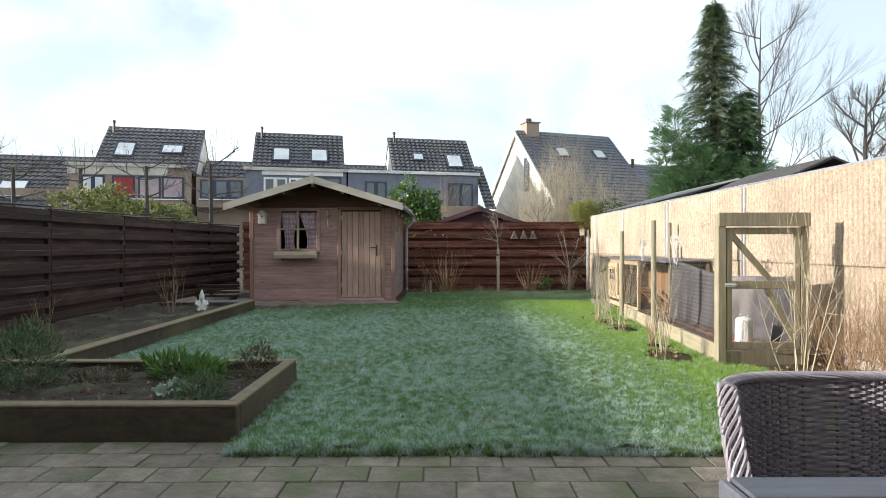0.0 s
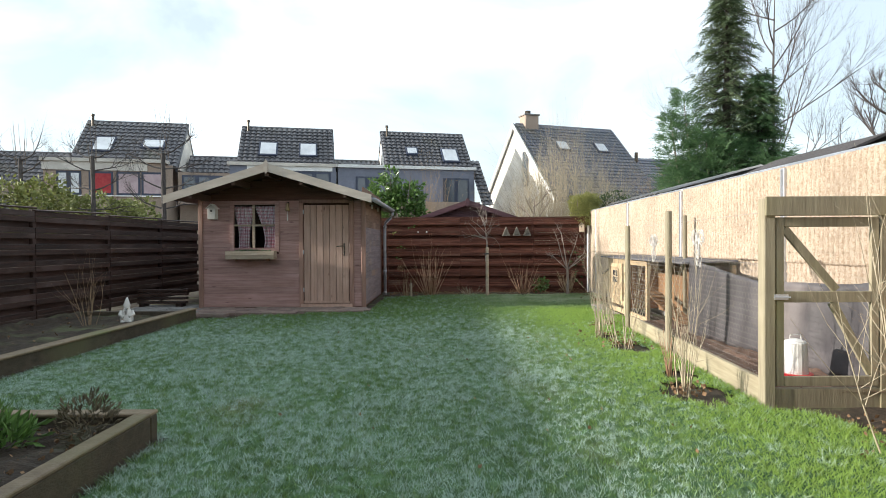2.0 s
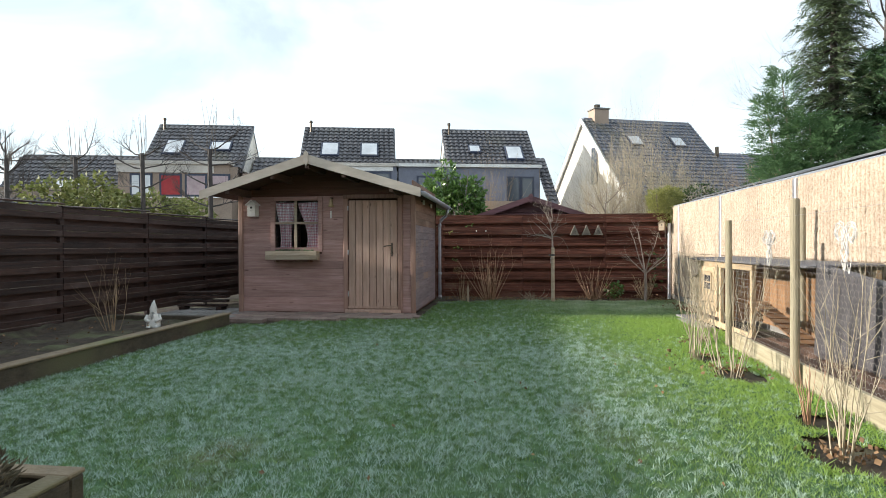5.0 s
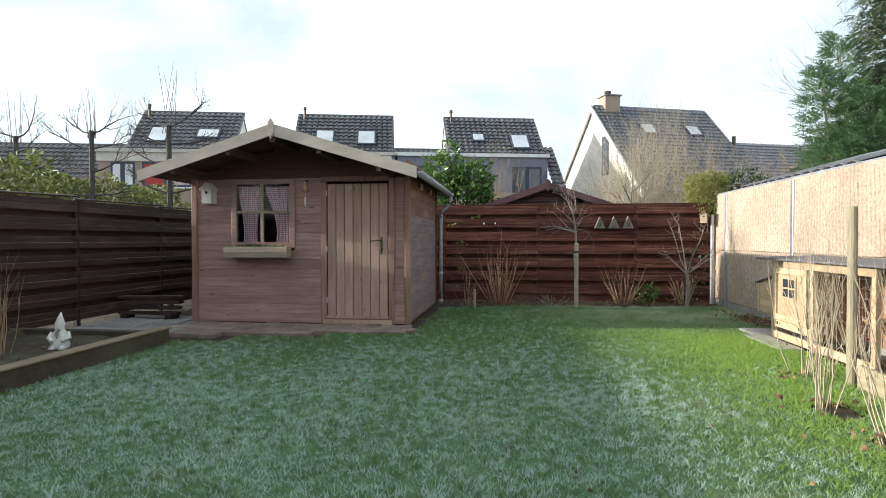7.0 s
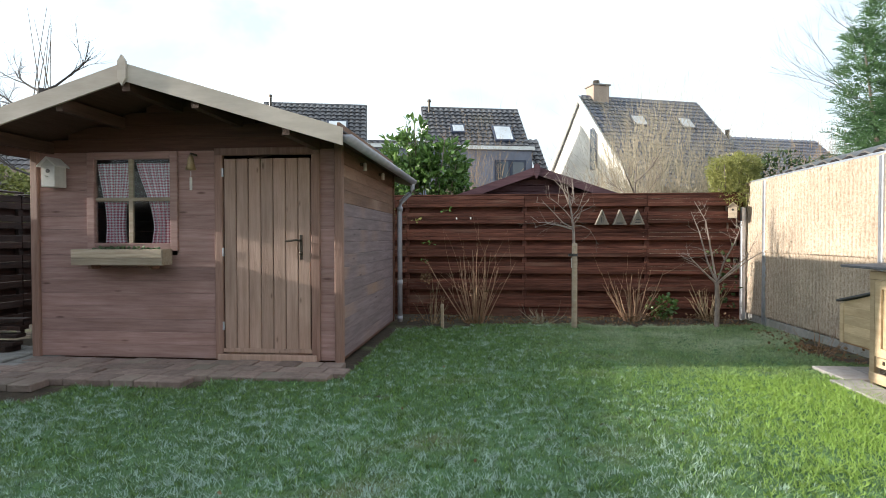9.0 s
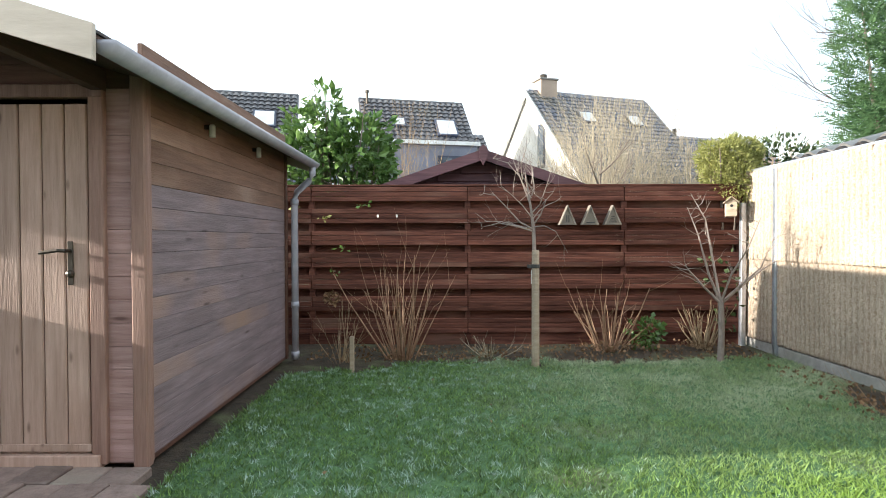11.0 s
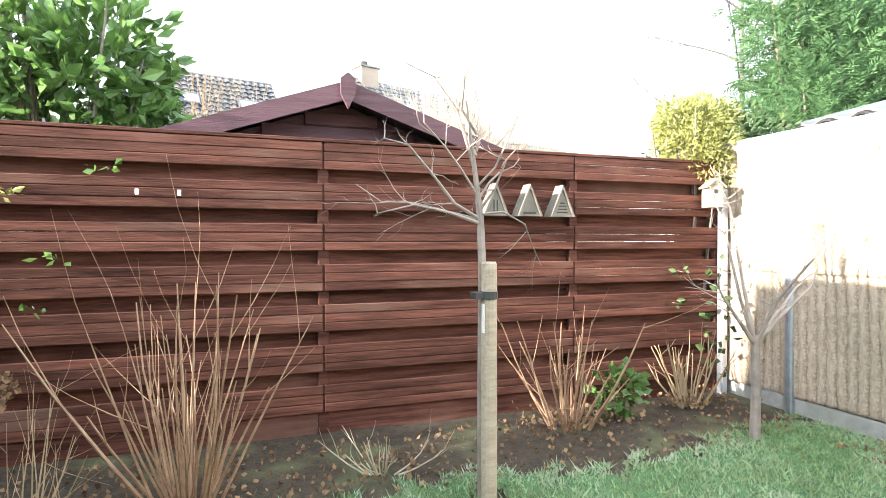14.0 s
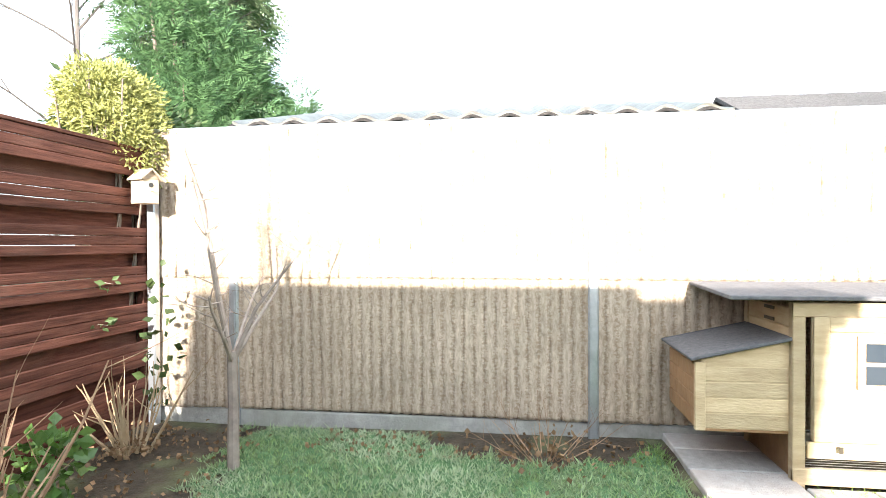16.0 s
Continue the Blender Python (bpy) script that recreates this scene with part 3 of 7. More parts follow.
def build_row_houses():
    turn, wx, wy = 13.0, -1.80, 39.24
    c = (4.3, 0)
    ridge, low_ridge = 8.38, 6.5
    specs = [(-18.8, -13.5), (-10.4, -5.1), (-2.07, 3.25)]
    for i, (a0, a1) in enumerate(specs):
        h = thing("house", (wx, wy, 0), "terraced house with steep dark pantile roof and wide dormer", "house", "terraced houses", turn=turn)
        h.scale = (1.028, 1.028, 1.012)
        part("wall", boxed(a0 + 0.1, a1 - 0.1, -4.6, 4.6, 0, 3.6), M_BRICK_TAN, h)
        for a in (a0 + 0.05, a1 - 0.2):
            bm = bmesh.new()
            v = [bm.verts.new((a + d, y, z)) for d in (0, 0.15) for y, z in ((-2.9, ridge - 2.95), (2.9, ridge - 2.95), (0, ridge - 0.05))]
            bm.faces.new(v[:3]), bm.faces.new(v[3:][::-1])
            for p, q in ((0, 1), (1, 2), (2, 0)):
                bm.faces.new((v[p], v[q], v[q + 3], v[p + 3]))
            part("gable", bm, M_WHITE_WALL, h)
        tile_roof(h, a0, a1, 0, ridge, -2.9, ridge - 2.9, M_TILE)
        part("front_wall", boxed(a0 + 0.1, a1 - 0.1, -3.45, -3.3, 0, 5.5), M_BRICK_TAN, h)
        if i == 2:
            tile_roof(h, a1 - 0.12, a1 + 0.55, -2.0, ridge - 2.0, -5.0, ridge - 5.0, M_TILE, "side_roof")
        tile_roof(h, a0, a1, 0, ridge, 5.0, ridge - 5.0, M_TILE, "rear_roof")
        bm = bmesh.new()
        tube(bm, [(a0 - 0.03, 0, ridge + 0.02), (a1 + 0.03, 0, ridge + 0.02)], 0.10, 8)
        part("ridge_tiles", bm, M_TILE, h)
        for a in (a0, a1):
            bm = bmesh.new()
            v = []
            for y, z in ((0, ridge + 0.08), (-3.0, ridge - 2.92)):
                v += [bm.verts.new((a - 0.06, y, z)), bm.verts.new((a + 0.06, y, z)), bm.verts.new((a + 0.06, y, z - 0.22)), bm.verts.new((a - 0.06, y, z - 0.22))]
            for q in range(4):
                bm.faces.new((v[q], v[(q + 1) % 4], v[4 + (q + 1) % 4], v[4 + q]))
            part("verge", bm, M_TILE, h)
        bm = bmesh.new()
        tube(bm, [(a0 + 0.35, -0.4, ridge - 0.5), (a0 + 0.35, -0.4, ridge + 0.28)], 0.07, 8)
        tube(bm, [(a0 + 0.35, -0.4, ridge + 0.28), (a0 + 0.35, -0.4, ridge + 0.4)], [0.11, 0.09], 8)
        part("flue", bm, M_METAL_DARK, h)
        for da, t, w, hh in (((1.35, 0.33, 1.05, 1.35), (3.85, 0.31, 1.2, 0.85)), ((1.6, 0.33, 1.05, 1.3), (3.85, 0.33, 1.05, 1.3)), ((1.75, 0.30, 0.75, 0.75), (4.1, 0.35, 1.05, 1.35)))[i]:
            skylight(h, a0 + da, t, w, hh, 0, ridge, -5.0, ridge - 5.0)
        # dormer box
        d0, d1 = ((-19.7, -14.0), (-10.7, -5.0), (-4.9, 3.1))[i]
        dm = thing("dormer")
        dm.parent = h
        face = -3.5
        part("wall", boxed(d0, d1, face, -1.5, 3.3, 5.6), M_DORMER if i else M_BRICK_TAN, dm)
        part("flat_roof", boxed(d0 - 0.12, d1 + 0.12, face - 0.15, -1.4, 5.6, 5.78), (M_BEIGE_BAND, M_BEIGE_BAND, M_WHITE)[i], dm)
        if i == 0:
            part("fascia_band", boxed(d0 - 0.05, d1 - 0.8, face - 0.06, face - 0.004, 5.15, 5.6), M_BEIGE_BAND, dm)
            for q, (p, g) in enumerate(((-18.9, M_SKYLIGHT), (-17.4, M_RED), (-16.1, M_PINK), (-14.9, M_PINK))):
                house_window(dm, p - 0.2, p + 0.95, face, 3.85, 5.1, M_DARK_FRAME, g, 1 if q == 0 else 0)
        elif i == 1:
            part("fascia_band", boxed(d0 + 0.9, d1 - 0.2, face - 0.06, face - 0.004, 5.35, 5.6), M_WHITE, dm)
            house_window(dm, d0 + 1.0, d0 + 2.3, face, 3.9, 5.2, M_WHITE)
            house_window(dm, d0 + 2.4, d0 + 3.4, face, 3.9, 5.2, M_WHITE)
            house_window(dm, d0 + 3.6, d0 + 5.4, face, 4.2, 5.3, M_DARK_FRAME)
        else:
            house_window(dm, d0 + 1.0, d0 + 2.3, face, 3.7, 5.1, M_DARK_FRAME)
            house_window(dm, d0 + 6.1, d0 + 7.7, face, 3.55, 5.1, M_DARK_FRAME)
            part("lower_band", boxed(d0, d1, face - 0.5, face - 0.05, 3.05, 3.25), M_WHITE, dm)
    # low linking roofs between and beside them
    for a0, a1, e in ((-26.5, -18.86, 3.0), (-13.44, -10.46, 5.0), (-5.04, -2.13, 5.5)):
        h = thing("house", (wx, wy, 0), "low linking house part with dark pantile roof", "house", "linking houses", turn=turn)
        h.scale = (1.028, 1.028, 1.012)
        part("wall", boxed(a0, a1, -2.6, 3.0, 0, 4.4), M_BRICK_TAN, h)
        tile_roof(h, a0, a1, 0.2, low_ridge, -3.4 if e < 4 else -1.4, 2.9 if e < 4 else 4.9, M_TILE)
        tile_roof(h, a0, a1, 0.2, low_ridge, 3.2, 3.6, M_TILE, "rear_roof")
        bm = bmesh.new()
        tube(bm, [(a0, 0.2, low_ridge + 0.02), (a1, 0.2, low_ridge + 0.02)], 0.10, 8)
        part("ridge_tiles", bm, M_TILE, h)
        if e < 4:
            skylight(h, -23.0, 0.62, 1.4, 1.5, 0.2, low_ridge, -3.4, 2.9)
        elif e < 5.2:
            part("front_wall", boxed(a0 + 0.1, a1 - 0.1, -3.4, -3.2, 3.4, 5.15), M_BRICK_TAN, h)
            house_window(h, a0 + 0.3, a1 - 0.4, -3.4, 3.9, 5.0, M_DARK_FRAME, None, 2)


def build_gable_house():
    ang = math.degrees(math.atan2(2.5, 7.1))
    h = thing("house", (5.12, 40.2, 0), "white-rendered gable house with grey pantile roof and brick chimney", "house", turn=ang)
    top, eave, half, ln = 9.25, 4.8, 4.45, 7.65
    bm = bmesh.new()
    o = [(-half, 0), (half, 0), (half, eave), (0, top - 0.1), (-half, eave)]
    a = [bm.verts.new((0.0, y, z)) for y, z in o]
    b = [bm.verts.new((ln - 0.05, y, z)) for y, z in o]
    bm.faces.new(a), bm.faces.new(b[::-1])
    for q in range(5):
        bm.faces.new((a[q], b[q], b[(q + 1) % 5], a[(q + 1) % 5]))
    part("wall", bm, M_WHITE_WALL, h)
    tile_roof(h, -0.15, ln, 0, top, -half - 1.2, eave - 1.2, M_TILE_B)
    tile_roof(h, -0.15, ln, 0, top, half + 0.4, eave - 0.4, M_TILE_B, "rear_roof")
    for sy in (-1, 1):
        bm = bmesh.new()
        v = []
        e = 1.2 if sy < 0 else 0.4
        for y, z in ((0, top + 0.1), (sy * (half + e), eave - e + 0.1)):
            v += [bm.verts.new((-0.22, y, z)), bm.verts.new((-0.10, y, z)), bm.verts.new((-0.10, y, z - 0.34)), bm.verts.new((-0.22, y, z - 0.34))]
        for q in range(4):
            bm.faces.new((v[q], v[(q + 1) % 4], v[4 + (q + 1) % 4], v[4 + q]))
        bm.faces.new(v[4:])
        part("verge_board", bm, M_WHITE, h)
    bm = bmesh.new()
    tube(bm, [(0, 0, top + 0.03), (ln, 0, top + 0.03)], 0.1, 8)
    part("ridge_tiles", bm, M_TILE_B, h)
    ch = part("chimney", boxed(0.55, 1.55, -0.45, 0.45, top - 1.0, top + 0.62, 0.02), M_BRICK_TAN, h, "tan brick chimney")
    part("cap", boxed(0.48, 1.62, -0.52, 0.52, top + 0.622, top + 0.70), M_CONCRETE, ch)
    bm = bmesh.new()
    tube(bm, [(0.95, 0, top + 0.70), (0.95, 0, top + 0.98)], 0.2, 8)
    part("chimney_pot", bm, M_METAL_DARK, ch)
    w = part("window", boxed(-0.05, -0.004, -1.9, -1.15, 4.9, 7.2), M_DARK_FRAME, h)
    part("pane", boxed(-0.07, -0.052, -1.8, -1.25, 5.0, 7.1), M_GLASS, w)
    k = (top - eave) / half
    for aa, t in ((2.6, 0.30), (5.6, 0.30)):
        skylight(h, aa, t, 0.9, 1.0, 0, top, -half - 1.2, eave - 1.2)
    # lower neighbour with the same tiles
    g = thing("house", (12.6, 43.0, 0), "lower house with grey pantile roof and twin flues", "house", turn=ang)
    part("wall", boxed(0, 8.4, -4, 4, 0, 4.2), M_WHITE_WALL, g)
    tile_roof(g, -0.2, 8.6, 0, 7.4, -4.4, 3.4, M_TILE_B)
    tile_roof(g, -0.2, 8.6, 0, 7.4, 4.4, 3.4, M_TILE_B, "rear_roof")
    for aa in (0.4, 1.6):
        bm = bmesh.new()
        tube(bm, [(aa, -0.5, 6.9), (aa, -0.5, 7.75)], 0.13, 8)
        part("flue", bm, M_METAL_DARK, g)


build_row_houses()
build_gable_house()


# ---- neighbour's wooden shed behind the slat fence ----
def build_neighbour_shed():
    s = thing("shed", (0.98, 16.33, 0), "dark maroon wooden shed with pointed gable behind the fence", "shed")
    bm = bmesh.new()
    prism(bm, [(-1.7, 0), (1.7, 0), (1.7, 1.62), (0, 2.2), (-1.7, 1.62)], 0.0, 2.6)
    part("wall", bm, M_BARN, s)
    for i in range(5):
        z = 1.68 + 0.1 * i
        wd = max(0.08, (2.17 - z) / 0.34 * 1.0)
        piece("plank", (2 * wd, 0.02, 0.095), M_BARN, s, (0, -0.012, z), 0.006)
    for sgn in (1, -1):
        bm = bmesh.new()
        prism(bm, [(0, 2.22), (sgn * 2.05, 1.53), (sgn * 2.05, 1.58), (0, 2.28)], -0.25, 2.8)
        part("roof", bm, M_FELT, s)
        bm = bmesh.new()
        prism(bm, [(0, 2.17), (sgn * 2.07, 1.465), (sgn * 2.07, 1.59), (0, 2.30)], -0.28, -0.252)
        part("verge_board", bm, M_BARN, s)
    bm = bmesh.new()
    prism(bm, [(-0.05, 2.2), (0, 2.1), (0.05, 2.2), (0.05, 2.31), (0, 2.35), (-0.05, 2.31)], -0.31, -0.281)
    part("finial", bm, M_BARN, s)


build_neighbour_shed()


# ---- neighbour's low garage roof beyond the reed fence ----
def build_garage():
    g = thing("garage", (4.45, 11.95, 0), "low garage with dark corrugated roof beyond the reed fence", "garage")
    part("wall", boxed(0.15, 3.4, 0.05, 3.3, 0, 2.04), M_CONCRETE, g)
    nx = 90
    Y = np.linspace(-0.1, 3.4, nx * 2)
    V, base, F = [], 0, []
    for x, z in ((-0.12, 2.095), (1.75, 2.58), (3.6, 2.095)):
        for th in (0.0, -0.03):
            V.append(np.stack([np.full_like(Y, x), Y, z + th + 0.022 * np.sin(Y * 2 * np.pi / 0.26)], 1))
    n = len(Y)
    i = np.arange(n - 1)
    for p, q in ((0, 2), (2, 4), (1, 3), (3, 5), (0, 1), (4, 5)):
        F.append(np.stack([i + p * n, i + 1 + p * n, i + 1 + q * n, i + q * n], 1))
    mesh_np("roof", np.concatenate(V), np.concatenate(F), M_CONCRETE, g, True)
    low = []
    for x, z in ((-0.16, 2.062), (0.5, 2.235)):
        for th in (0.0, -0.018):
            low.append(np.stack([np.full_like(Y, x), Y, z + th + 0.022 * np.sin(Y * 2 * np.pi / 0.26)], 1))
    F = [np.stack([i + p * n, i + 1 + p * n, i + 1 + q * n, i + q * n], 1) for p, q in ((0, 2), (1, 3), (0, 1))]
    mesh_np("eave_sheet", np.concatenate(low), np.concatenate(F), M_FELT, g, True)



def build_canopy():
    c = thing("canopy", (4.6, 8.9, 0), "dark sheet canopy on poles beyond the reed fence", "canopy")
    bm = bmesh.new()
    prism(bm, [(0, 1.93), (1.5, 2.58), (3.0, 1.93), (3.0, 1.90), (1.5, 2.54), (0, 1.90)], 0.0, 2.5)
    part("sheet_roof", bm, M_FELT, c)
    for x, y in ((0.05, 0.05), (0.05, 2.4), (2.95, 0.05), (2.95, 2.4)):
        bm = bmesh.new()
        tube(bm, [(x, y, 0), (x, y, 1.92)], 0.03, 8)
        part("pole", bm, M_ZINC, c)


build_garage()
build_canopy()


# ---- house wall behind the walk ----
def build_home():
    w = tagged(part("wall_south", boxed(-9, 9, -2.2, -1.9, -0.12, 5.5), M_BRICK_TAN), "plain tan brick house wall behind the patio", "wall", kind="structure")


build_home()


# ---- more materials ----
def grass_material():
    m = material("frosted_grass", (0.045, 0.098, 0.038), (0.24, 0.385, 0.10), 11.0, 0.55, 0.0, vary=0.42, patch=0.8, island=True)
    n, l = m.node_tree.nodes, m.node_tree.links
    sh, out = n["Principled BSDF"], n["Material Output"]
    src = sh.inputs["Base Color"].links[0].from_socket
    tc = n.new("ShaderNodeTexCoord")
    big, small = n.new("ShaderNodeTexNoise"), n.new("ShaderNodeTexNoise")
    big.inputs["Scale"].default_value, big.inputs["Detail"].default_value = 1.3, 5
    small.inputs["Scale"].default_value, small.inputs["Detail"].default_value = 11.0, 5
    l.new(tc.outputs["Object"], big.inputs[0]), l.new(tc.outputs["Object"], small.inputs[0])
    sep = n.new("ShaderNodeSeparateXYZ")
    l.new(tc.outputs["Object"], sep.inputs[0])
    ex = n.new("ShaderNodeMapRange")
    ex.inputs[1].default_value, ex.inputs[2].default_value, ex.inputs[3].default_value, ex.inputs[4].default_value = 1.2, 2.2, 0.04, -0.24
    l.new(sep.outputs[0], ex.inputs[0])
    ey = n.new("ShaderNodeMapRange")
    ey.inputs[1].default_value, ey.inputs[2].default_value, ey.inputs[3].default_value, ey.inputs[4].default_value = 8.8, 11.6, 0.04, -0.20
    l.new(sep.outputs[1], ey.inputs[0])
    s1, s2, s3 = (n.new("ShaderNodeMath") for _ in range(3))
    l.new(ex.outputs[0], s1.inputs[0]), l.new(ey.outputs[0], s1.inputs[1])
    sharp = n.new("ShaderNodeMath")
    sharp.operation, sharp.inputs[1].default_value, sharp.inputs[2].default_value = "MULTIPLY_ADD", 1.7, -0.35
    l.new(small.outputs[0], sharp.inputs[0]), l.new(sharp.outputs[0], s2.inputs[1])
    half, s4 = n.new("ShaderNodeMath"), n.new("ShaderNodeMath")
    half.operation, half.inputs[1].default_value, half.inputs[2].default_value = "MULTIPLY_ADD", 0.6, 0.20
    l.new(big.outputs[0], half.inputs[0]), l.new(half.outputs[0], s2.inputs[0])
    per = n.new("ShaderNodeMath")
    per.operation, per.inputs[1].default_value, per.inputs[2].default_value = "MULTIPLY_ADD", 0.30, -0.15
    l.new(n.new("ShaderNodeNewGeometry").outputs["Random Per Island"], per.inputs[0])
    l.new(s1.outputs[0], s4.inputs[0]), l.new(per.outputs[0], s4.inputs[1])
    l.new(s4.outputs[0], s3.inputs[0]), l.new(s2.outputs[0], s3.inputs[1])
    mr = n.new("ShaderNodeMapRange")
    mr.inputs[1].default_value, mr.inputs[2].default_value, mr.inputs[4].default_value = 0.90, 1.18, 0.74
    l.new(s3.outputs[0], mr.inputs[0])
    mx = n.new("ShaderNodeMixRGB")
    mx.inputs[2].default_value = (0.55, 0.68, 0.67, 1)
    # sunlight painted into the blades: brighter yellow-green on the side that gets the sun
    lx, ly, lm, sun_tint = n.new("ShaderNodeMapRange"), n.new("ShaderNodeMapRange"), n.new("ShaderNodeMath"), n.new("ShaderNodeMixRGB")
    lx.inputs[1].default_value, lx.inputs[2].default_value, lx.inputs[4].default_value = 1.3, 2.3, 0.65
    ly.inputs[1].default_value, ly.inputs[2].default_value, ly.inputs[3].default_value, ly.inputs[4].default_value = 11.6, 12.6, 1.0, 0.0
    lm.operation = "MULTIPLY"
    sun_tint.inputs[2].default_value = (0.36, 0.53, 0.105, 1)
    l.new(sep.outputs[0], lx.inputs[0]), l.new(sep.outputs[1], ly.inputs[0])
    l.new(lx.outputs[0], lm.inputs[0]), l.new(ly.outputs[0], lm.inputs[1]), l.new(lm.outputs[0], sun_tint.inputs[0]), l.new(src, sun_tint.inputs[1])
    l.new(mr.outputs[0], mx.inputs[0]), l.new(sun_tint.outputs[0], mx.inputs[1])
    # straw-pale thin grass in the far part of the lawn, with extra brightness painted in
    py, pn, pm, pmix = n.new("ShaderNodeMapRange"), n.new("ShaderNodeMapRange"), n.new("ShaderNodeMath"), n.new("ShaderNodeMixRGB")
    py.inputs[1].default_value, py.inputs[2].default_value = 11.8, 13.6
    pn.inputs[1].default_value, pn.inputs[2].default_value, pn.inputs[3].default_value, pn.inputs[4].default_value = 0.40, 0.60, 0.25, 0.75
    pm.operation = "MULTIPLY"
    # fades out to the left, so the shade near the shed stays dark in colour
    px, pm2 = n.new("ShaderNodeMapRange"), n.new("ShaderNodeMath")
    px.inputs[1].default_value, px.inputs[2].default_value = 0.4, 2.0
    pm2.operation = "MULTIPLY"
    l.new(sep.outputs[0], px.inputs[0])
    pmix.inputs[2].default_value = (0.50, 0.55, 0.40, 1)
    l.new(sep.outputs[1], py.inputs[0]), l.new(big.outputs[0], pn.inputs[0])
    l.new(py.outputs[0], pm.inputs[0]), l.new(pn.outputs[0], pm.inputs[1]), l.new(pm.outputs[0], pm2.inputs[0]), l.new(px.outputs[0], pm2.inputs[1]), l.new(pm2.outputs[0], pmix.inputs[0])
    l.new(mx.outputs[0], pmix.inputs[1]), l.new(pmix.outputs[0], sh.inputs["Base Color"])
    tr, mix = n.new("ShaderNodeBsdfTranslucent"), n.new("ShaderNodeMixShader")
    mix.inputs[0].default_value = 0.4
    l.new(pmix.outputs[0], tr.inputs[0])
    l.new(sh.outputs[0], mix.inputs[1]), l.new(tr.outputs[0], mix.inputs[2]), l.new(mix.outputs[0], out.inputs[0])
    return m


def gingham_material():
    m = bpy.data.materials.new("gingham_cloth")
    m.use_nodes = True
    n, l = m.node_tree.nodes, m.node_tree.links
    sh = n["Principled BSDF"]
    tc, sep = n.new("ShaderNodeTexCoord"), n.new("ShaderNodeSeparateXYZ")
    l.new(tc.outputs["UV"], sep.inputs[0])
    stripes = []
    for k in (0, 1):
        a, b = n.new("ShaderNodeMath"), n.new("ShaderNodeMath")
        a.operation, a.inputs[1].default_value = "PINGPONG", 0.014
        b.operation, b.inputs[1].default_value = "GREATER_THAN", 0.007
        l.new(sep.outputs[k], a.inputs[0]), l.new(a.outputs[0], b.inputs[0])
        stripes.append(b.outputs[0])
    s = n.new("ShaderNodeMath")
    l.new(stripes[0], s.inputs[0]), l.new(stripes[1], s.inputs[1])
    h = n.new("ShaderNodeMath")
    h.operation, h.inputs[1].default_value = "MULTIPLY", 0.5
    l.new(s.outputs[0], h.inputs[0])
    mx = n.new("ShaderNodeMixRGB")
    mx.inputs[1].default_value, mx.inputs[2].default_value = (0.78, 0.72, 0.74, 1), (0.46, 0.11, 0.16, 1)
    l.new(h.outputs[0], mx.inputs[0]), l.new(mx.outputs[0], sh.inputs["Base Color"])
    sh.inputs["Roughness"].default_value = 0.9
    return m


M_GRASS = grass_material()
M_GINGHAM = gingham_material()
M_WHITE_BOX = material("white_painted_wood", (0.55, 0.54, 0.52), (0.70, 0.69, 0.66), 8, 0.6, 0.2, dirt=(0.35, 0.33, 0.29), dirt_at=0.65)
M_TWIG_TAN = material("tan_twigs", (0.28, 0.19, 0.115), (0.43, 0.32, 0.20), 9, 0.75, 0.3, island=True, vary=0.25)
M_TWIG_RED = material("red_brown_twigs", (0.22, 0.115, 0.07), (0.46, 0.30, 0.19), 9, 0.65, 0.3, island=True, vary=0.3)
M_TWIG_PALE = material("pale_shrub_stems", (0.31, 0.26, 0.18), (0.47, 0.41, 0.31), 9, 0.75, 0.3, island=True, vary=0.2)
M_TWIG_BROWN = material("brown_dry_twigs", (0.20, 0.12, 0.07), (0.36, 0.24, 0.145), 9, 0.7, 0.3, island=True, vary=0.3)
M_BARK = material("grey_bark", (0.14, 0.11, 0.09), (0.25, 0.205, 0.17), 12, 0.85, 0.6, stretch=(2, 2, 0.7))
M_BARK_PALE = material("pale_young_bark", (0.24, 0.19, 0.165), (0.38, 0.315, 0.275), 12, 0.8, 0.4)
M_BARK_DARK = material("dark_bark", (0.055, 0.048, 0.045), (0.11, 0.095, 0.088), 12, 0.85, 0.5)
M_CONIFER = leaf_material("conifer_needles", (0.065, 0.105, 0.062), (0.18, 0.235, 0.115), 0.55, 0.15)
M_LAUREL = leaf_material("laurel_leaves", (0.05, 0.115, 0.028), (0.16, 0.26, 0.075), 0.28, 0.3)
M_YELLOW_HEDGE = leaf_material("golden_conifer_leaves", (0.20, 0.215, 0.055), (0.37, 0.365, 0.13), 0.6, 0.2)
M_DARK_HEDGE = leaf_material("dark_hedge_leaves", (0.03, 0.06, 0.018), (0.075, 0.105, 0.035), 0.6, 0.15)
M_HEDGE_OLIVE = leaf_material("olive_hedge_leaves", (0.11, 0.14, 0.035), (0.24, 0.25, 0.09), 0.6, 0.25)
M_DEAD_LEAF = leaf_material("dead_leaves", (0.12, 0.065, 0.035), (0.27, 0.17, 0.09), 0.8, 0.1)
M_HERB = leaf_material("herb_leaves", (0.07, 0.115, 0.055), (0.15, 0.21, 0.11), 0.6, 0.25)
M_BROWN_HERB = leaf_material("withered_herb_leaves", (0.07, 0.06, 0.035), (0.17, 0.14, 0.09), 0.7, 0.15)
M_GRASS_HERB = leaf_material("grassy_herb_leaves", (0.06, 0.13, 0.03), (0.15, 0.27, 0.07), 0.5, 0.3)
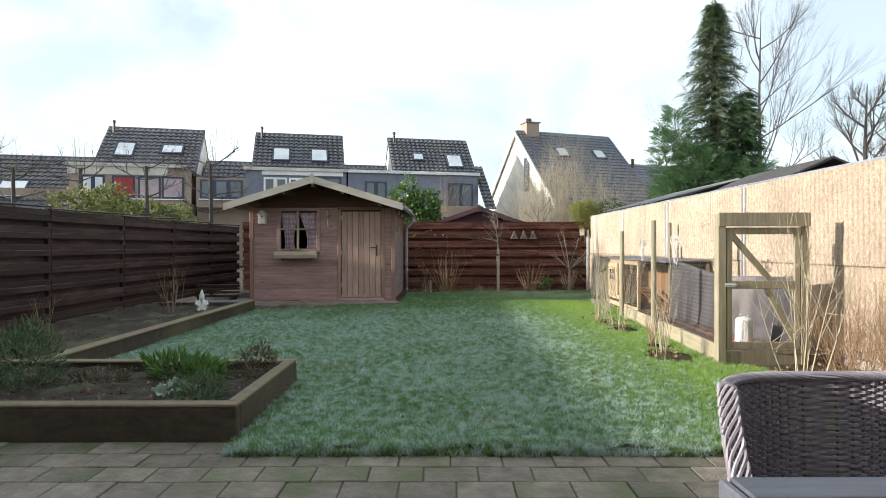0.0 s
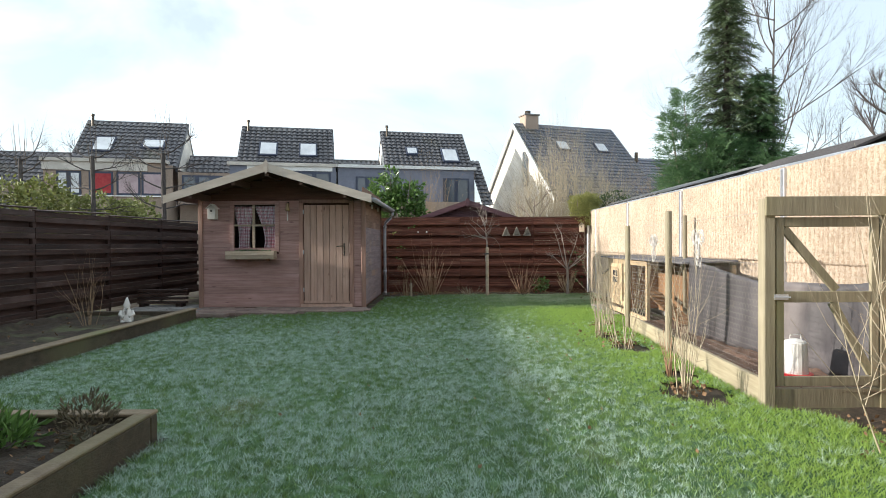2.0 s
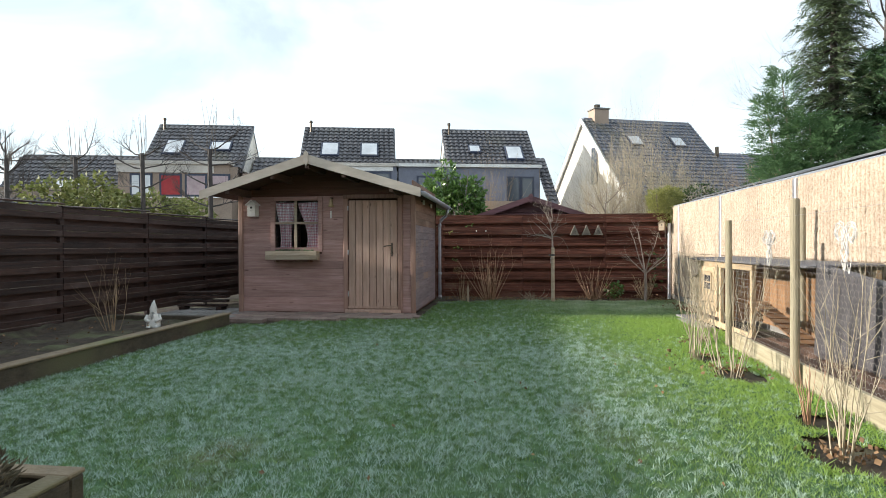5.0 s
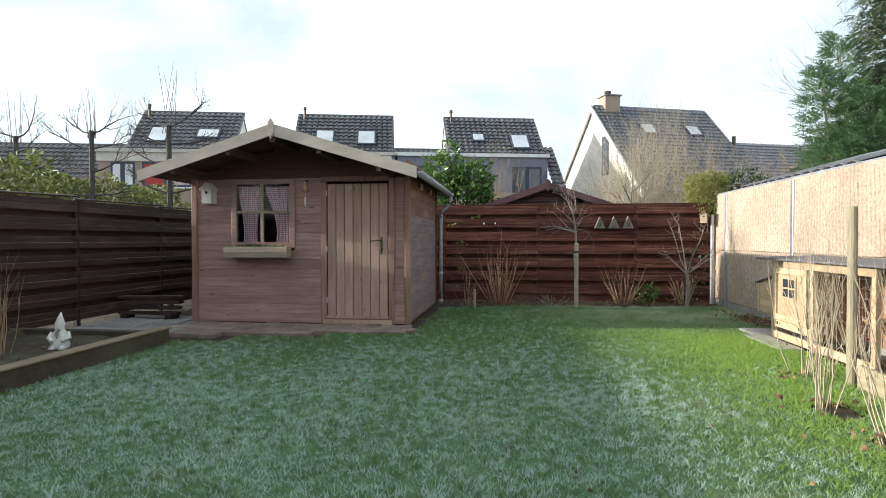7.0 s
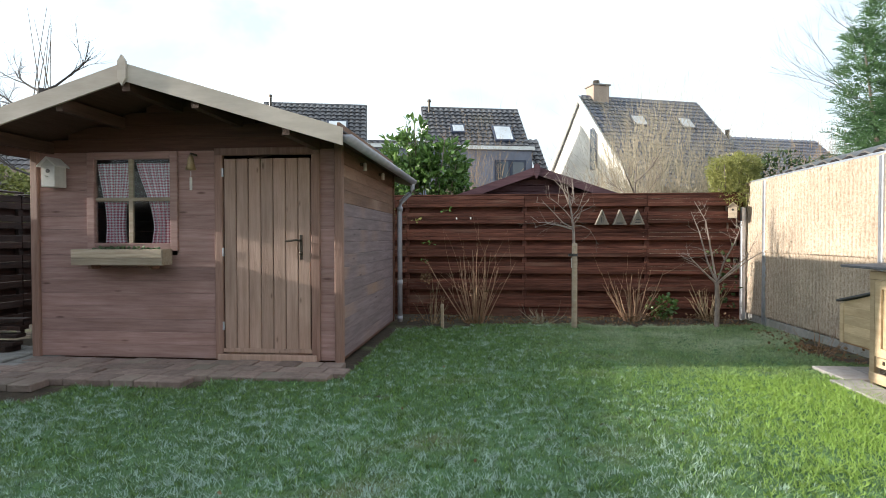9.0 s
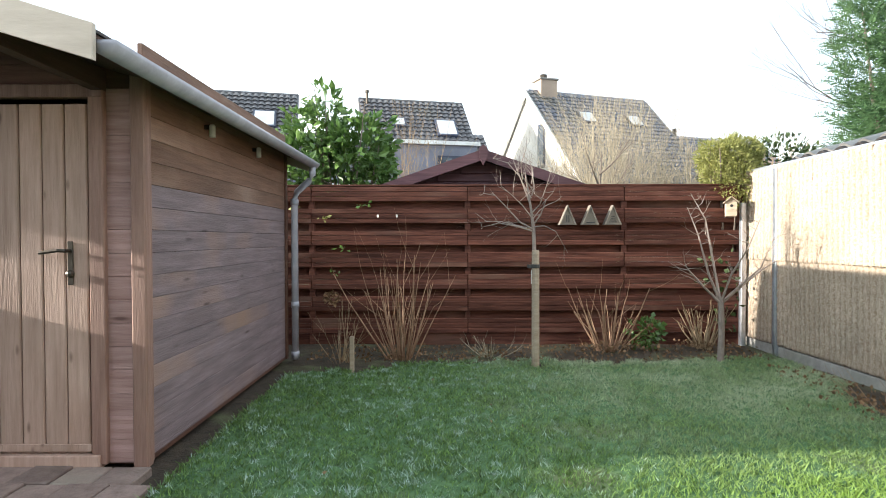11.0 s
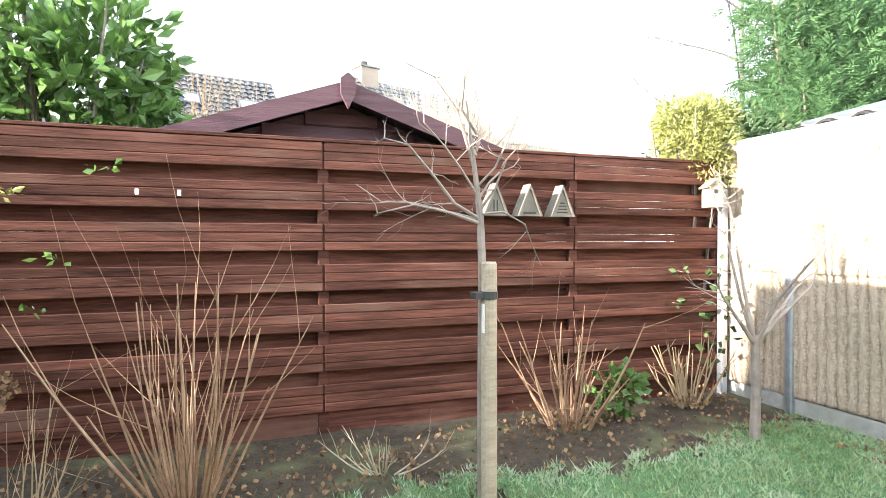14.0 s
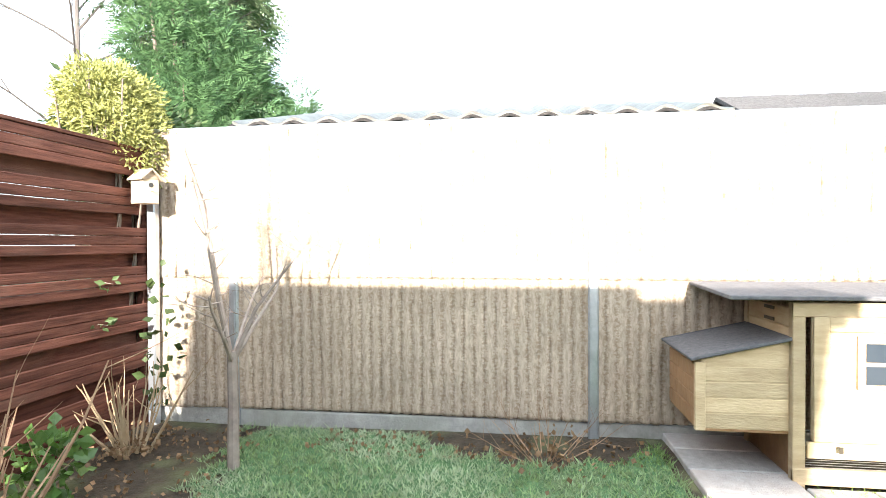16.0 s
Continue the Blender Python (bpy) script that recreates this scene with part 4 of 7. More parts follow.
M_CYPRESS = leaf_material("cypress_sprays", (0.045, 0.105, 0.05), (0.125, 0.225, 0.09), 0.55, 0.15)
M_THATCH = material("mossy_thatch", (0.03, 0.075, 0.028), (0.09, 0.17, 0.07), 16, 0.95, 0.8, patch=1.4, dirt=(0.10, 0.10, 0.05), dirt_at=0.66)
M_PALE_HERB = leaf_material("frosted_pale_leaves", (0.25, 0.34, 0.24), (0.42, 0.50, 0.40), 0.6, 0.2)
M_WICKER = material("grey_brown_wicker", (0.225, 0.205, 0.235), (0.35, 0.325, 0.36), 10, 0.45, 0.15, island=True, vary=0.15)
M_TABLE = material("dark_grey_plank", (0.085, 0.09, 0.11), (0.125, 0.13, 0.155), 8, 0.55, 0.25, stretch=X_GRAIN)
M_TARP = material("dark_plastic_sheet", (0.05, 0.046, 0.05), (0.09, 0.083, 0.088), 4, 0.5, 0.25, dirt=(0.16, 0.14, 0.135), dirt_at=0.6)
M_WIRE = material("galvanised_wire", (0.24, 0.22, 0.20), (0.34, 0.31, 0.28), 20, 0.5, 0.0, metal=0.4)
M_WHITE_WIRE = material("white_painted_wire", (0.46, 0.45, 0.44), (0.60, 0.59, 0.57), 20, 0.6, 0.1)
M_FEEDER = material("white_plastic", (0.78, 0.77, 0.74), (0.84, 0.83, 0.80), 6, 0.4, 0.02)
M_RED_PLASTIC = material("red_plastic", (0.48, 0.02, 0.03), (0.58, 0.04, 0.04), 6, 0.4, 0.02)
M_COOP = material("honey_coop_timber", (0.40, 0.29, 0.175), (0.54, 0.415, 0.27), 5, 0.7, 0.35, stretch=(1, 1, 4), vary=0.12)
M_COOP_BROWN = material("brown_coop_board", (0.22, 0.12, 0.06), (0.33, 0.19, 0.10), 5, 0.7, 0.35, stretch=(2, 2, 1), vary=0.15)
M_SLATE_FELT = material("slate_grey_felt", (0.09, 0.09, 0.10), (0.16, 0.155, 0.165), 40, 0.85, 0.6)
M_GNOME = material("painted_stone", (0.58, 0.57, 0.53), (0.72, 0.71, 0.67), 12, 0.7, 0.3, dirt=(0.30, 0.34, 0.28), dirt_at=0.62)
M_BRASS = material("aged_brass", (0.28, 0.21, 0.12), (0.42, 0.33, 0.2), 12, 0.45, 0.1, metal=0.7)
M_BRICK_PAVER = material("red_brown_paver", (0.175, 0.125, 0.108), (0.28, 0.208, 0.182), 14, 0.85, 0.6, vary=0.2, dirt=(0.20, 0.17, 0.14), dirt_at=0.58)
M_STONE = material("grey_flagstone", (0.17, 0.165, 0.16), (0.27, 0.26, 0.25), 12, 0.85, 0.6, vary=0.2)
M_GREY_WOOD = material("grey_weathered_wood", (0.16, 0.14, 0.115), (0.25, 0.22, 0.18), 8, 0.8, 0.5)
M_JOINT = material("mossy_joint_sand", (0.055, 0.06, 0.03), (0.11, 0.10, 0.06), 20, 0.95, 0.8)
M_LABEL = material("black_strap", (0.03, 0.03, 0.03), (0.05, 0.05, 0.05), 10, 0.5, 0.05)


# ---- the lawn ----
def lawn_mask(X, Y):
    keep = (Y > LAWN_Y0 + 0.03 * np.sin(X * 7) + 0.02 * np.sin(X * 19)) & (Y < 14.85 + 0.12 * np.sin(X * 2.1) - 0.2 * (X < 1.0) - 0.15 * (X < 0) + 0.14 * np.sin(X * 17 + 3 * np.sin(Y * 13)) * np.sin(X * 5.3 + Y * 9))
    keep &= ~((X < -1.31) & (Y < 5.09)) & (X > -3.56)
    keep &= ~((X < -0.93) & (Y > 11.55 + 0.05 * np.sin(X * 5))) & ~((X < -2.0) & (Y > 11.2)) & ~((X < -3.0) & (Y > 10.75))
    pen = 2.75 + (Y - 5.7) * 0.06
    keep &= ~((X > pen) & (Y > 5.62) & (Y < 9.45)) & ~((X > 3.3) & (Y > 9.4) & (Y < 11.86)) & ~((X > 3.2) & (Y > 11.85) & (Y < 12.42))
    keep &= X < 3.93
    keep &= ~((X > 3.02 + 0.1 * np.sin(Y * 4)) & (Y < 5.62)) & ~((X > 3.52 + 0.05 * np.sin(Y * 23 + X * 9) + 0.5 * ((Y - 13.15) / 0.85) ** 2) & (Y > 12.4) & (Y < 13.95))
    for cx, cy, r in ((2.42, 6.1, 0.24), (2.55, 8.05, 0.2), (1.40, 14.62, 0.07), (2.55, 6.7, 0.14), (2.5, 8.8, 0.14)):
        keep &= (X - cx) ** 2 + ((Y - cy) * 0.7) ** 2 > r * r * (1 + 0.5 * np.sin(19 * X + 17 * Y) * np.sin(23 * X - 11 * Y))
    return keep


def build_lawn():
    rng = np.random.default_rng(11)
    root = thing("lawn", (0, 0, 0), "short green lawn with patches of white frost", "lawn", kind="stuff")
    n = 620000
    X, Y = rng.uniform(-3.7, 3.95, n), 3.2 + 12.0 * rng.uniform(0, 1, n) ** 1.25
    k = lawn_mask(X, Y)
    fringe = 9000
    X = np.concatenate([X[k], rng.uniform(-1.3, 3.0, fringe)])
    Y = np.concatenate([Y[k], rng.normal(LAWN_Y0 - 0.005, 0.014, fringe)])
    n = len(X)
    far = np.clip((Y - 4) / 11, 0, 1)
    def patchy(cell, seed):
        g = np.random.default_rng(seed).uniform(0, 1, (400, 400))
        u, v = (X + 5) / cell, (Y - 2) / cell
        i, j = u.astype(int) % 398, v.astype(int) % 398
        fu, fv = u - np.floor(u), v - np.floor(v)
        return (g[i, j] * (1 - fu) + g[i + 1, j] * fu) * (1 - fv) + (g[i, j + 1] * (1 - fu) + g[i + 1, j + 1] * fu) * fv
    tuft = 0.6 * patchy(0.07, 3) + 0.4 * patchy(0.19, 4)
    h = rng.uniform(0.008, 0.030, n) * (0.25 + 1.5 * tuft) + 0.016 * (rng.uniform(0, 1, n) > 0.975)
    h += 0.012 * np.clip((X - 1.9) / 0.8, 0, 1) * (Y < 12)
    w = rng.uniform(0.0022, 0.0042, n) * (1 + 0.9 * far)
    a, lean = rng.uniform(0, 2 * np.pi, n), rng.uniform(0.3, 2.2, n) * h
    d = rng.uniform(0, 2 * np.pi, n)
    Z = np.full(n, -0.022)
    Z[-fringe:] = -0.056
    h[-fringe:] += 0.014
    base = np.stack([X, Y, Z], 1)
    side = np.stack([np.cos(a), np.sin(a), np.zeros(n)], 1) * w[:, None]
    tip = base + np.stack([np.cos(d) * lean, np.sin(d) * lean, h + 0.012], 1)
    V = np.stack([base - side, base + side, tip], 1).reshape(-1, 3)
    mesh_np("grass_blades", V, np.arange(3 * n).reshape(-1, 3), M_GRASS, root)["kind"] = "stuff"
    # matted thatch under the blades
    nx, ny = 200, 320
    gx, gy = np.linspace(-3.7, 3.95, nx), np.linspace(3.2, 15.2, ny)
    GX, GY = np.meshgrid(gx, gy)
    GZ = -0.012 + 0.006 * np.sin(GX * 31 + np.sin(GY * 17) * 2) * np.sin(GY * 29) + rng.normal(0, 0.004, GX.shape)
    ok = lawn_mask(GX, GY)
    i = (np.arange(ny - 1)[:, None] * nx + np.arange(nx - 1))
    q = ok[:-1, :-1] & ok[1:, 1:] & ok[:-1, 1:] & ok[1:, :-1]
    i = i[q]
    mesh_np("thatch", np.stack([GX, GY, GZ], -1).reshape(-1, 3), np.stack([i, i + 1, i + nx + 1, i + nx], 1), M_THATCH, root)["kind"] = "stuff"


build_lawn()


# ---- raised beds ----
def build_planters():
    p = thing("planter", (0, 0, 0), "dark low timber planter with herbs at the patio edge", "planter")
    for a in ((-5.4, -1.33, 3.6, 3.68), (-5.4, -1.33, 4.99, 5.07), (-1.41, -1.33, 3.68, 4.99)):
        part("side", boxed(a[0], a[1], a[2], a[3], -0.12, 0.15, 0.008), M_TIMBER_DARK, p)
    for a in ((-5.4, -1.327, 3.597, 3.70), (-5.4, -1.327, 4.975, 5.075), (-1.425, -1.327, 3.70, 4.975)):
        part("cap", boxed(a[0], a[1], a[2], a[3], 0.15, 0.172, 0.006), M_TIMBER_TOP, p)
    bm = bmesh.new()
    nx, ny = 60, 22
    g = [[bm.verts.new((-5.4 + 3.99 * i / nx, 3.68 + 1.31 * j / ny, 0.10 + 0.05 * noise.noise((i * 0.35, j * 0.4, 5)) + 0.02 * noise.noise((i * 1.3, j * 1.3, 8)))) for i in range(nx + 1)] for j in range(ny + 1)]
    for j in range(ny):
        for i in range(nx):
            bm.faces.new((g[j][i], g[j][i + 1], g[j + 1][i + 1], g[j + 1][i]))
    part("soil", bm, M_SOIL, p)
    b = thing("raised_bed", (0, 0, 0), "long dark timber raised bed with bare soil along the fence", "raised bed")
    part("side", boxed(-3.68, -3.58, 5.09, 10.66, -0.1, 0.15, 0.008), M_TIMBER_DARK, b)
    part("side", boxed(-5.5, -3.68, 10.56, 10.66, -0.1, 0.13, 0.008), M_TIMBER_DARK, b)
    part("cap", boxed(-3.71, -3.56, 5.09, 10.68, 0.15, 0.172, 0.006), M_TIMBER_TOP, b)
    bm = bmesh.new()
    nx, ny = 24, 60
    g = [[bm.verts.new((-5.52 + 1.84 * i / nx, 5.09 + 5.47 * j / ny, 0.07 + 0.05 * noise.noise((i * 0.5, j * 0.4, 2)) + (0.05 if i < 3 else 0))) for i in range(nx + 1)] for j in range(ny + 1)]
    for j in range(ny):
        for i in range(nx):
            bm.faces.new((g[j][i], g[j][i + 1], g[j + 1][i + 1], g[j + 1][i]))
    part("soil", bm, M_SOIL, b, smooth=True)


build_planters()


# ---- plants ----
def leaf_cloud(pts, normals, size, rng, aspect=0.45, droop=0.0):
    """Kite-shaped folded leaves at points, tilted at random."""
    n = len(pts)
    d = normals + rng.normal(0, 0.6, (n, 3))
    d[:, 2] -= droop
    d /= np.linalg.norm(d, axis=1)[:, None] + 1e-9
    u = np.cross(d, rng.normal(0, 1, (n, 3)))
    u /= np.linalg.norm(u, axis=1)[:, None] + 1e-9
    w = np.cross(d, u)
    s = size * rng.uniform(0.6, 1.25, n)[:, None]
    V = np.stack([pts, pts + d * s * 0.5 + u * s * aspect, pts + d * s, pts + d * s * 0.5 - u * s * aspect + w * s * 0.15], 1).reshape(-1, 3)
    return V, np.arange(4 * n).reshape(-1, 4)


def blob_points(rng, n, centre, radii, seed=0, hollow=0.55):
    d = rng.normal(0, 1, (n, 3))
    d /= np.linalg.norm(d, axis=1)[:, None]
    lump = 1 + 0.18 * np.sin(d[:, 0] * 6 + seed) * np.cos(d[:, 1] * 5 + seed * 2) + 0.16 * np.sin(d[:, 2] * 8 + d[:, 0] * 5 + seed * 3)
    r = (hollow + (1 - hollow) * rng.uniform(0, 1, n) ** 0.5) * lump
    return np.array(centre) + d * r[:, None] * np.array(radii), d


def grow(bm, rng, p, d, length, radius, depth, kids, spread, up=0.15, sides=5, wob=0.12):
    """A branch with its side branches."""
    steps = max(3, int(5 - (3 - depth) * 0.7))
    pts, cur, dr = [Vector(p)], Vector(p), Vector(d).normalized()
    for _ in range(steps):
        dr = (dr + Vector(rng.normal(0, wob, 3)) + Vector((0, 0, up * 0.3))).normalized()
        cur = cur + dr * (length / steps)
        pts.append(cur.copy())
    tube(bm, pts, [radius * (1 - 0.72 * i / steps) for i in range(steps + 1)], sides if depth > 1 else 4, False)
    if depth <= 0:
        return
    for _ in range(kids):
        t = rng.uniform(0.3, 0.98)
        i = min(int(t * steps), steps - 1)
        q = pts[i].lerp(pts[i + 1], t * steps - i)
        a = (pts[i + 1] - pts[i]).normalized()
        nd = (a + Vector(rng.normal(0, spread, 3)) + Vector((0, 0, up))).normalized()
        grow(bm, rng, q, nd, length * rng.uniform(0.4, 0.68), radius * (1 - 0.72 * t) * 0.65, depth - 1, kids, spread, up, sides, wob)


def shrub(at, stems, height, spread, mat, label, rng, twigs=2, thick=0.006, group="", dead=0, name="shrub", lift=0.55):
    s = thing(name, at, label, "shrub", group)
    for _ in range(stems):
        bm = bmesh.new()
        a, o = rng.uniform(0, 2 * math.pi), rng.uniform(0.1, 1)
        out = spread * o
        h = height * rng.uniform(0.42, 1.05)
        d = Vector((math.cos(a) * out, math.sin(a) * out, h))
        grow(bm, rng, (math.cos(a) * spread * 0.34 * o, math.sin(a) * spread * 0.34 * o, -0.03), d, d.length, thick * rng.uniform(0.7, 1.2), 1, twigs, lift, 0.3, 5, 0.07)
        part("stem", bm, mat, s)
    if dead:
        n = dead
        P = np.stack([rng.normal(0, spread * 0.55, n), rng.normal(0, spread * 0.4, n), rng.uniform(0.0, 0.06, n)], 1)
        V, F = leaf_cloud(P, np.tile([0, 0, 0.3], (n, 1)), 0.036, rng)
        mesh_np("leaf_litter", V, F, M_DEAD_LEAF, s)["kind"] = "stuff"
    return s


def build_garden_shrubs():
    rng = np.random.default_rng(21)
    g = "bare border shrubs"
    shrub((0.07, 15.0, 0), 38, 1.0, 0.50, M_TWIG_RED, "bare red-brown stemmed shrub before the plank fence", rng, 1, 0.0095, g, 70)
    shrub((2.31, 15.36, 0), 30, 0.72, 0.40, M_TWIG_RED, "bare cut-back shrub with russet dead leaves", rng, 1, 0.011, g, 220)
    shrub((3.42, 15.5, 0), 22, 0.52, 0.28, M_TWIG_TAN, "small bare tan shrub beside the corner post", rng, 1, 0.011, g, 160)
    s = shrub((-0.54, 14.85, 0), 16, 0.62, 0.30, M_TWIG_TAN, "withered hydrangea with brown flower heads beside the shed", rng, 2, 0.005, g, 40)
    P, N = blob_points(rng, 160, (-0.08, -0.05, 0.62), (0.07, 0.07, 0.06))
    V, F = leaf_cloud(P, N, 0.03, rng)
    mesh_np("flower_head", V, F, M_DEAD_LEAF, s)
    shrub((0.98, 15.05, 0), 14, 0.2, 0.3, M_TWIG_PALE, "collapsed clump of pale dry stalks in the border", rng, 2, 0.006, g, 60)
    # tall pale shrubs along the pen
    shrub((2.32, 6.07, 0), 12, 1.0, 0.16, M_TWIG_PALE, "tall bare pale-stemmed shrub beside the chicken pen", rng, 6, 0.005, "pen shrubs", 60, lift=0.45)
    shrub((2.47, 8.1, 0), 13, 1.15, 0.30, M_TWIG_PALE, "tall bare pale-stemmed shrub beside the chicken pen", rng, 6, 0.0046, "pen shrubs", 60, lift=0.4)
    shrub((2.41, 8.8, 0), 14, 1.2, 0.30, M_TWIG_PALE, "tall bare pale-stemmed shrub beside the chicken pen", rng, 6, 0.0046, "pen shrubs", 40, lift=0.4)
    shrub((2.72, 9.75, 0), 10, 1.25, 0.22, M_TWIG_PALE, "tall bare pale-stemmed shrub beside the chicken coop", rng, 6, 0.005, "pen shrubs", 40, lift=0.35)
    shrub((2.47, 6.72, 0), 9, 0.45, 0.10, M_TWIG_RED, "small reddish bare twigs at the pen edge", rng, 1, 0.005, g)
    shrub((3.02, 4.8, -0.02), 9, 1.25, 0.42, M_TWIG_PALE, "tall pale-stemmed bare shrub beside the pen gate", rng, 8, 0.008, "pen shrubs", 40, lift=0.8)
    # dry thicket near the patio
    for x, y, h, n in ((3.4, 4.7, 0.9, 28), (3.55, 4.3, 0.95, 28), (3.35, 3.9, 0.85, 26), (3.65, 5.1, 0.85, 22), (3.7, 3.3, 0.9, 22), (3.15, 4.1, 0.6, 18)):
        shrub((x, y, -0.02), n, h, 0.40, M_TWIG_BROWN, "dry brown twiggy shrub against the reed fence", rng, 12, 0.0034, "dry shrubs", 60, lift=0.95)
    shrub((-4.6, 9.55, 0.06), 12, 0.85, 0.30, M_TWIG_TAN, "bare twiggy shrub in the raised bed", rng, 3, 0.005, "bed shrubs", lift=0.5)
    shrub((-5.0, 7.0, 0.06), 9, 0.5, 0.25, M_TWIG_TAN, "bare twiggy shrub in the raised bed", rng, 3, 0.004, "bed shrubs", lift=0.5)
    shrub((-4.2, 6.1, 0.06), 8, 0.4, 0.2, M_TWIG_TAN, "bare twiggy shrub in the raised bed", rng, 2, 0.004, "bed shrubs", lift=0.5)
    shrub((3.62, 13.1, 0), 14, 0.28, 0.4, M_TWIG_RED, "low reddish dead shrub at the reed fence", rng, 3, 0.004, g, 90)
    # staked young tree
    t = thing("tree", (1.33, 14.59, 0), "bare young tree with twisted branches tied to a post", "tree")
    bm = bmesh.new()
    tube(bm, [(0.045, 0.04, -0.1), (0.045, 0.045, 0.5), (0.045, 0.04, 1.05), (0.035, 0.04, 1.3), (0.01, 0.04, 1.5), (-0.05, 0.02, 1.85)], [0.024, 0.022, 0.020, 0.017, 0.012, 0.007], 8)
    part("trunk", bm, M_BARK_PALE, t)
    for z0, dx, dz, ln in ((1.32, 0.75, 0.35, 0.5), (1.30, -0.85, 0.15, 0.62), (1.42, -0.7, 0.6, 0.6), (1.45, 0.5, 0.9, 0.5), (1.6, -0.6, 0.9, 0.55), (1.70, -0.9, 0.75, 0.6), (1.38, 0.6, 0.5, 0.5), (1.62, 0.6, 0.7, 0.4), (1.74, 0.2, 1.0, 0.35)):
        bm = bmesh.new()
        grow(bm, rng, (0.015, 0.04, z0), (dx, rng.uniform(-0.4, 0.4), dz), ln, 0.0068, 2, 3, 0.55, 0.0, 5, 0.3)
        part("branch", bm, M_BARK_PALE, t)
    for limb, r in ((((0.03, 0.04, 1.30), (-0.10, 0.03, 1.37), (-0.22, 0.0, 1.50), (-0.34, -0.03, 1.62), (-0.45, -0.04, 1.64)), 0.010), (((0.03, 0.04, 1.28), (-0.14, 0.02, 1.33), (-0.30, 0.02, 1.36), (-0.46, 0.05, 1.32)), 0.009), (((0.03, 0.04, 1.34), (0.10, 0.02, 1.44), (0.15, 0.0, 1.58), (0.22, -0.02, 1.66)), 0.009), (((0.0, 0.04, 1.55), (-0.10, 0.0, 1.80), (-0.22, -0.03, 1.93), (-0.36, -0.05, 1.97)), 0.008)):
        bm = bmesh.new()
        tube(bm, limb, [r * (1 - 0.75 * i / (len(limb) - 1)) for i in range(len(limb))], 6, False)
        for q in limb[1:]:
            for _ in range(2):
                grow(bm, rng, q, (rng.normal(-0.2, 0.6), rng.normal(0, 0.5), rng.normal(0.3, 0.6)), rng.uniform(0.07, 0.2), 0.003, 1, 2, 0.5, 0.1, 4, 0.25)
        part("branch", bm, M_BARK_PALE, t)
    p = thing("tree_stake", (1.37, 14.54, 0), "round weathered wooden tree stake with black strap", "post")
    bm = bmesh.new()
    tube(bm, [(0, 0, -0.1), (0, 0, 1.09), (0, 0, 1.10)], [0.038, 0.036, 0.030], 12)
    part("post", bm, M_PALE_WOOD, p, smooth=False)
    bm = bmesh.new()
    tube(bm, [(0, 0, 0.93), (0, 0, 0.965)], [0.041, 0.041], 12)
    box(bm, -0.075, -0.03, -0.02, 0.05, 0.93, 0.96)
    part("strap", bm, M_LABEL, p, "black rubber tie strap")
    bm = boxed(-0.046, -0.042, -0.045, -0.02, 0.78, 0.91)
    part("label_tag", bm, M_WHITE_BOX, p, "small white plant label")
    # second young tree with a low fork
    t = thing("tree", (3.25, 14.78, 0), "bare young fruit tree forking low above the lawn", "tree")
    bm = bmesh.new()
    tube(bm, [(0, 0, -0.1), (0.01, 0, 0.3), (0.0, 0, 0.62)], [0.034, 0.029, 0.027], 8)
    part("trunk", bm, M_BARK_PALE, t)
    limbs = (((-0.12, 0.0, 0.85), (-0.22, 0.02, 1.25), (-0.33, 0.02, 1.52)), ((-0.05, 0.05, 0.95), (-0.12, 0.08, 1.4), (-0.26, 0.1, 1.66)), ((-0.18, -0.05, 0.72), (-0.34, -0.08, 0.88), (-0.40, -0.1, 0.95)),
             ((0.16, -0.05, 0.74), (0.34, -0.1, 0.92), (0.46, -0.12, 1.22)), ((0.2, 0.05, 0.70), (0.45, 0.1, 0.88), (0.62, 0.12, 0.98)), ((0.04, -0.12, 0.85), (0.1, -0.3, 1.1), (0.16, -0.42, 1.4)))
    for limb in limbs:
        bm = bmesh.new()
        tube(bm, [(0, 0, 0.56), *limb], [0.015, 0.011, 0.007, 0.003], 6, False)
        pts = [Vector((0, 0, 0.56))] + [Vector(q) for q in limb]
        for _ in range(9):
            u = rng.uniform(0.9, 3)
            q = pts[min(int(u), 2)].lerp(pts[min(int(u), 2) + 1], u - min(int(u), 2))
            grow(bm, rng, q, (rng.normal(0, 1), rng.normal(0, 1), 0.5), rng.uniform(0.06, 0.26), 0.0038, 1, 2, 0.5, 0.2, 5, 0.2)
        part("branch", bm, M_BARK_PALE, t)
    # ivy and green clumps at the fence
    for x, y, z, r, n, m, lab in ((2.75, 15.45, 0.16, (0.17, 0.13, 0.16), 150, M_LAUREL, "small evergreen clump at the plank fence"), (3.68, 15.5, 0.55, (0.12, 0.06, 0.5), 45, M_DARK_HEDGE, "ivy climbing the corner of the plank fence"), (3.0, 3.6, 0.06, (0.35, 0.4, 0.12), 420, M_DARK_HEDGE, "dark ivy on the soil below dry shrubs")):
        c = thing("ivy" if "ivy" in lab else "evergreen_clump", (x, y, 0), lab, "plant")
        P, N = blob_points(rng, n, (0, 0, z), r)
        P[:, 2] = np.maximum(P[:, 2], 0.0)
        V, F = leaf_cloud(P, N, 0.07, rng)
        mesh_np("leaves", V, F, m, c)
    # leaf litter under the plank fence and along the pen
    n = 900
    P = np.stack([rng.uniform(-0.9, 3.8, n), rng.uniform(14.75, 15.6, n), np.full(n, 0.0)], 1)
    P2 = np.stack([rng.uniform(3.05, 3.95, 400), rng.uniform(3.3, 5.5, 400), np.full(400, -0.01)], 1)
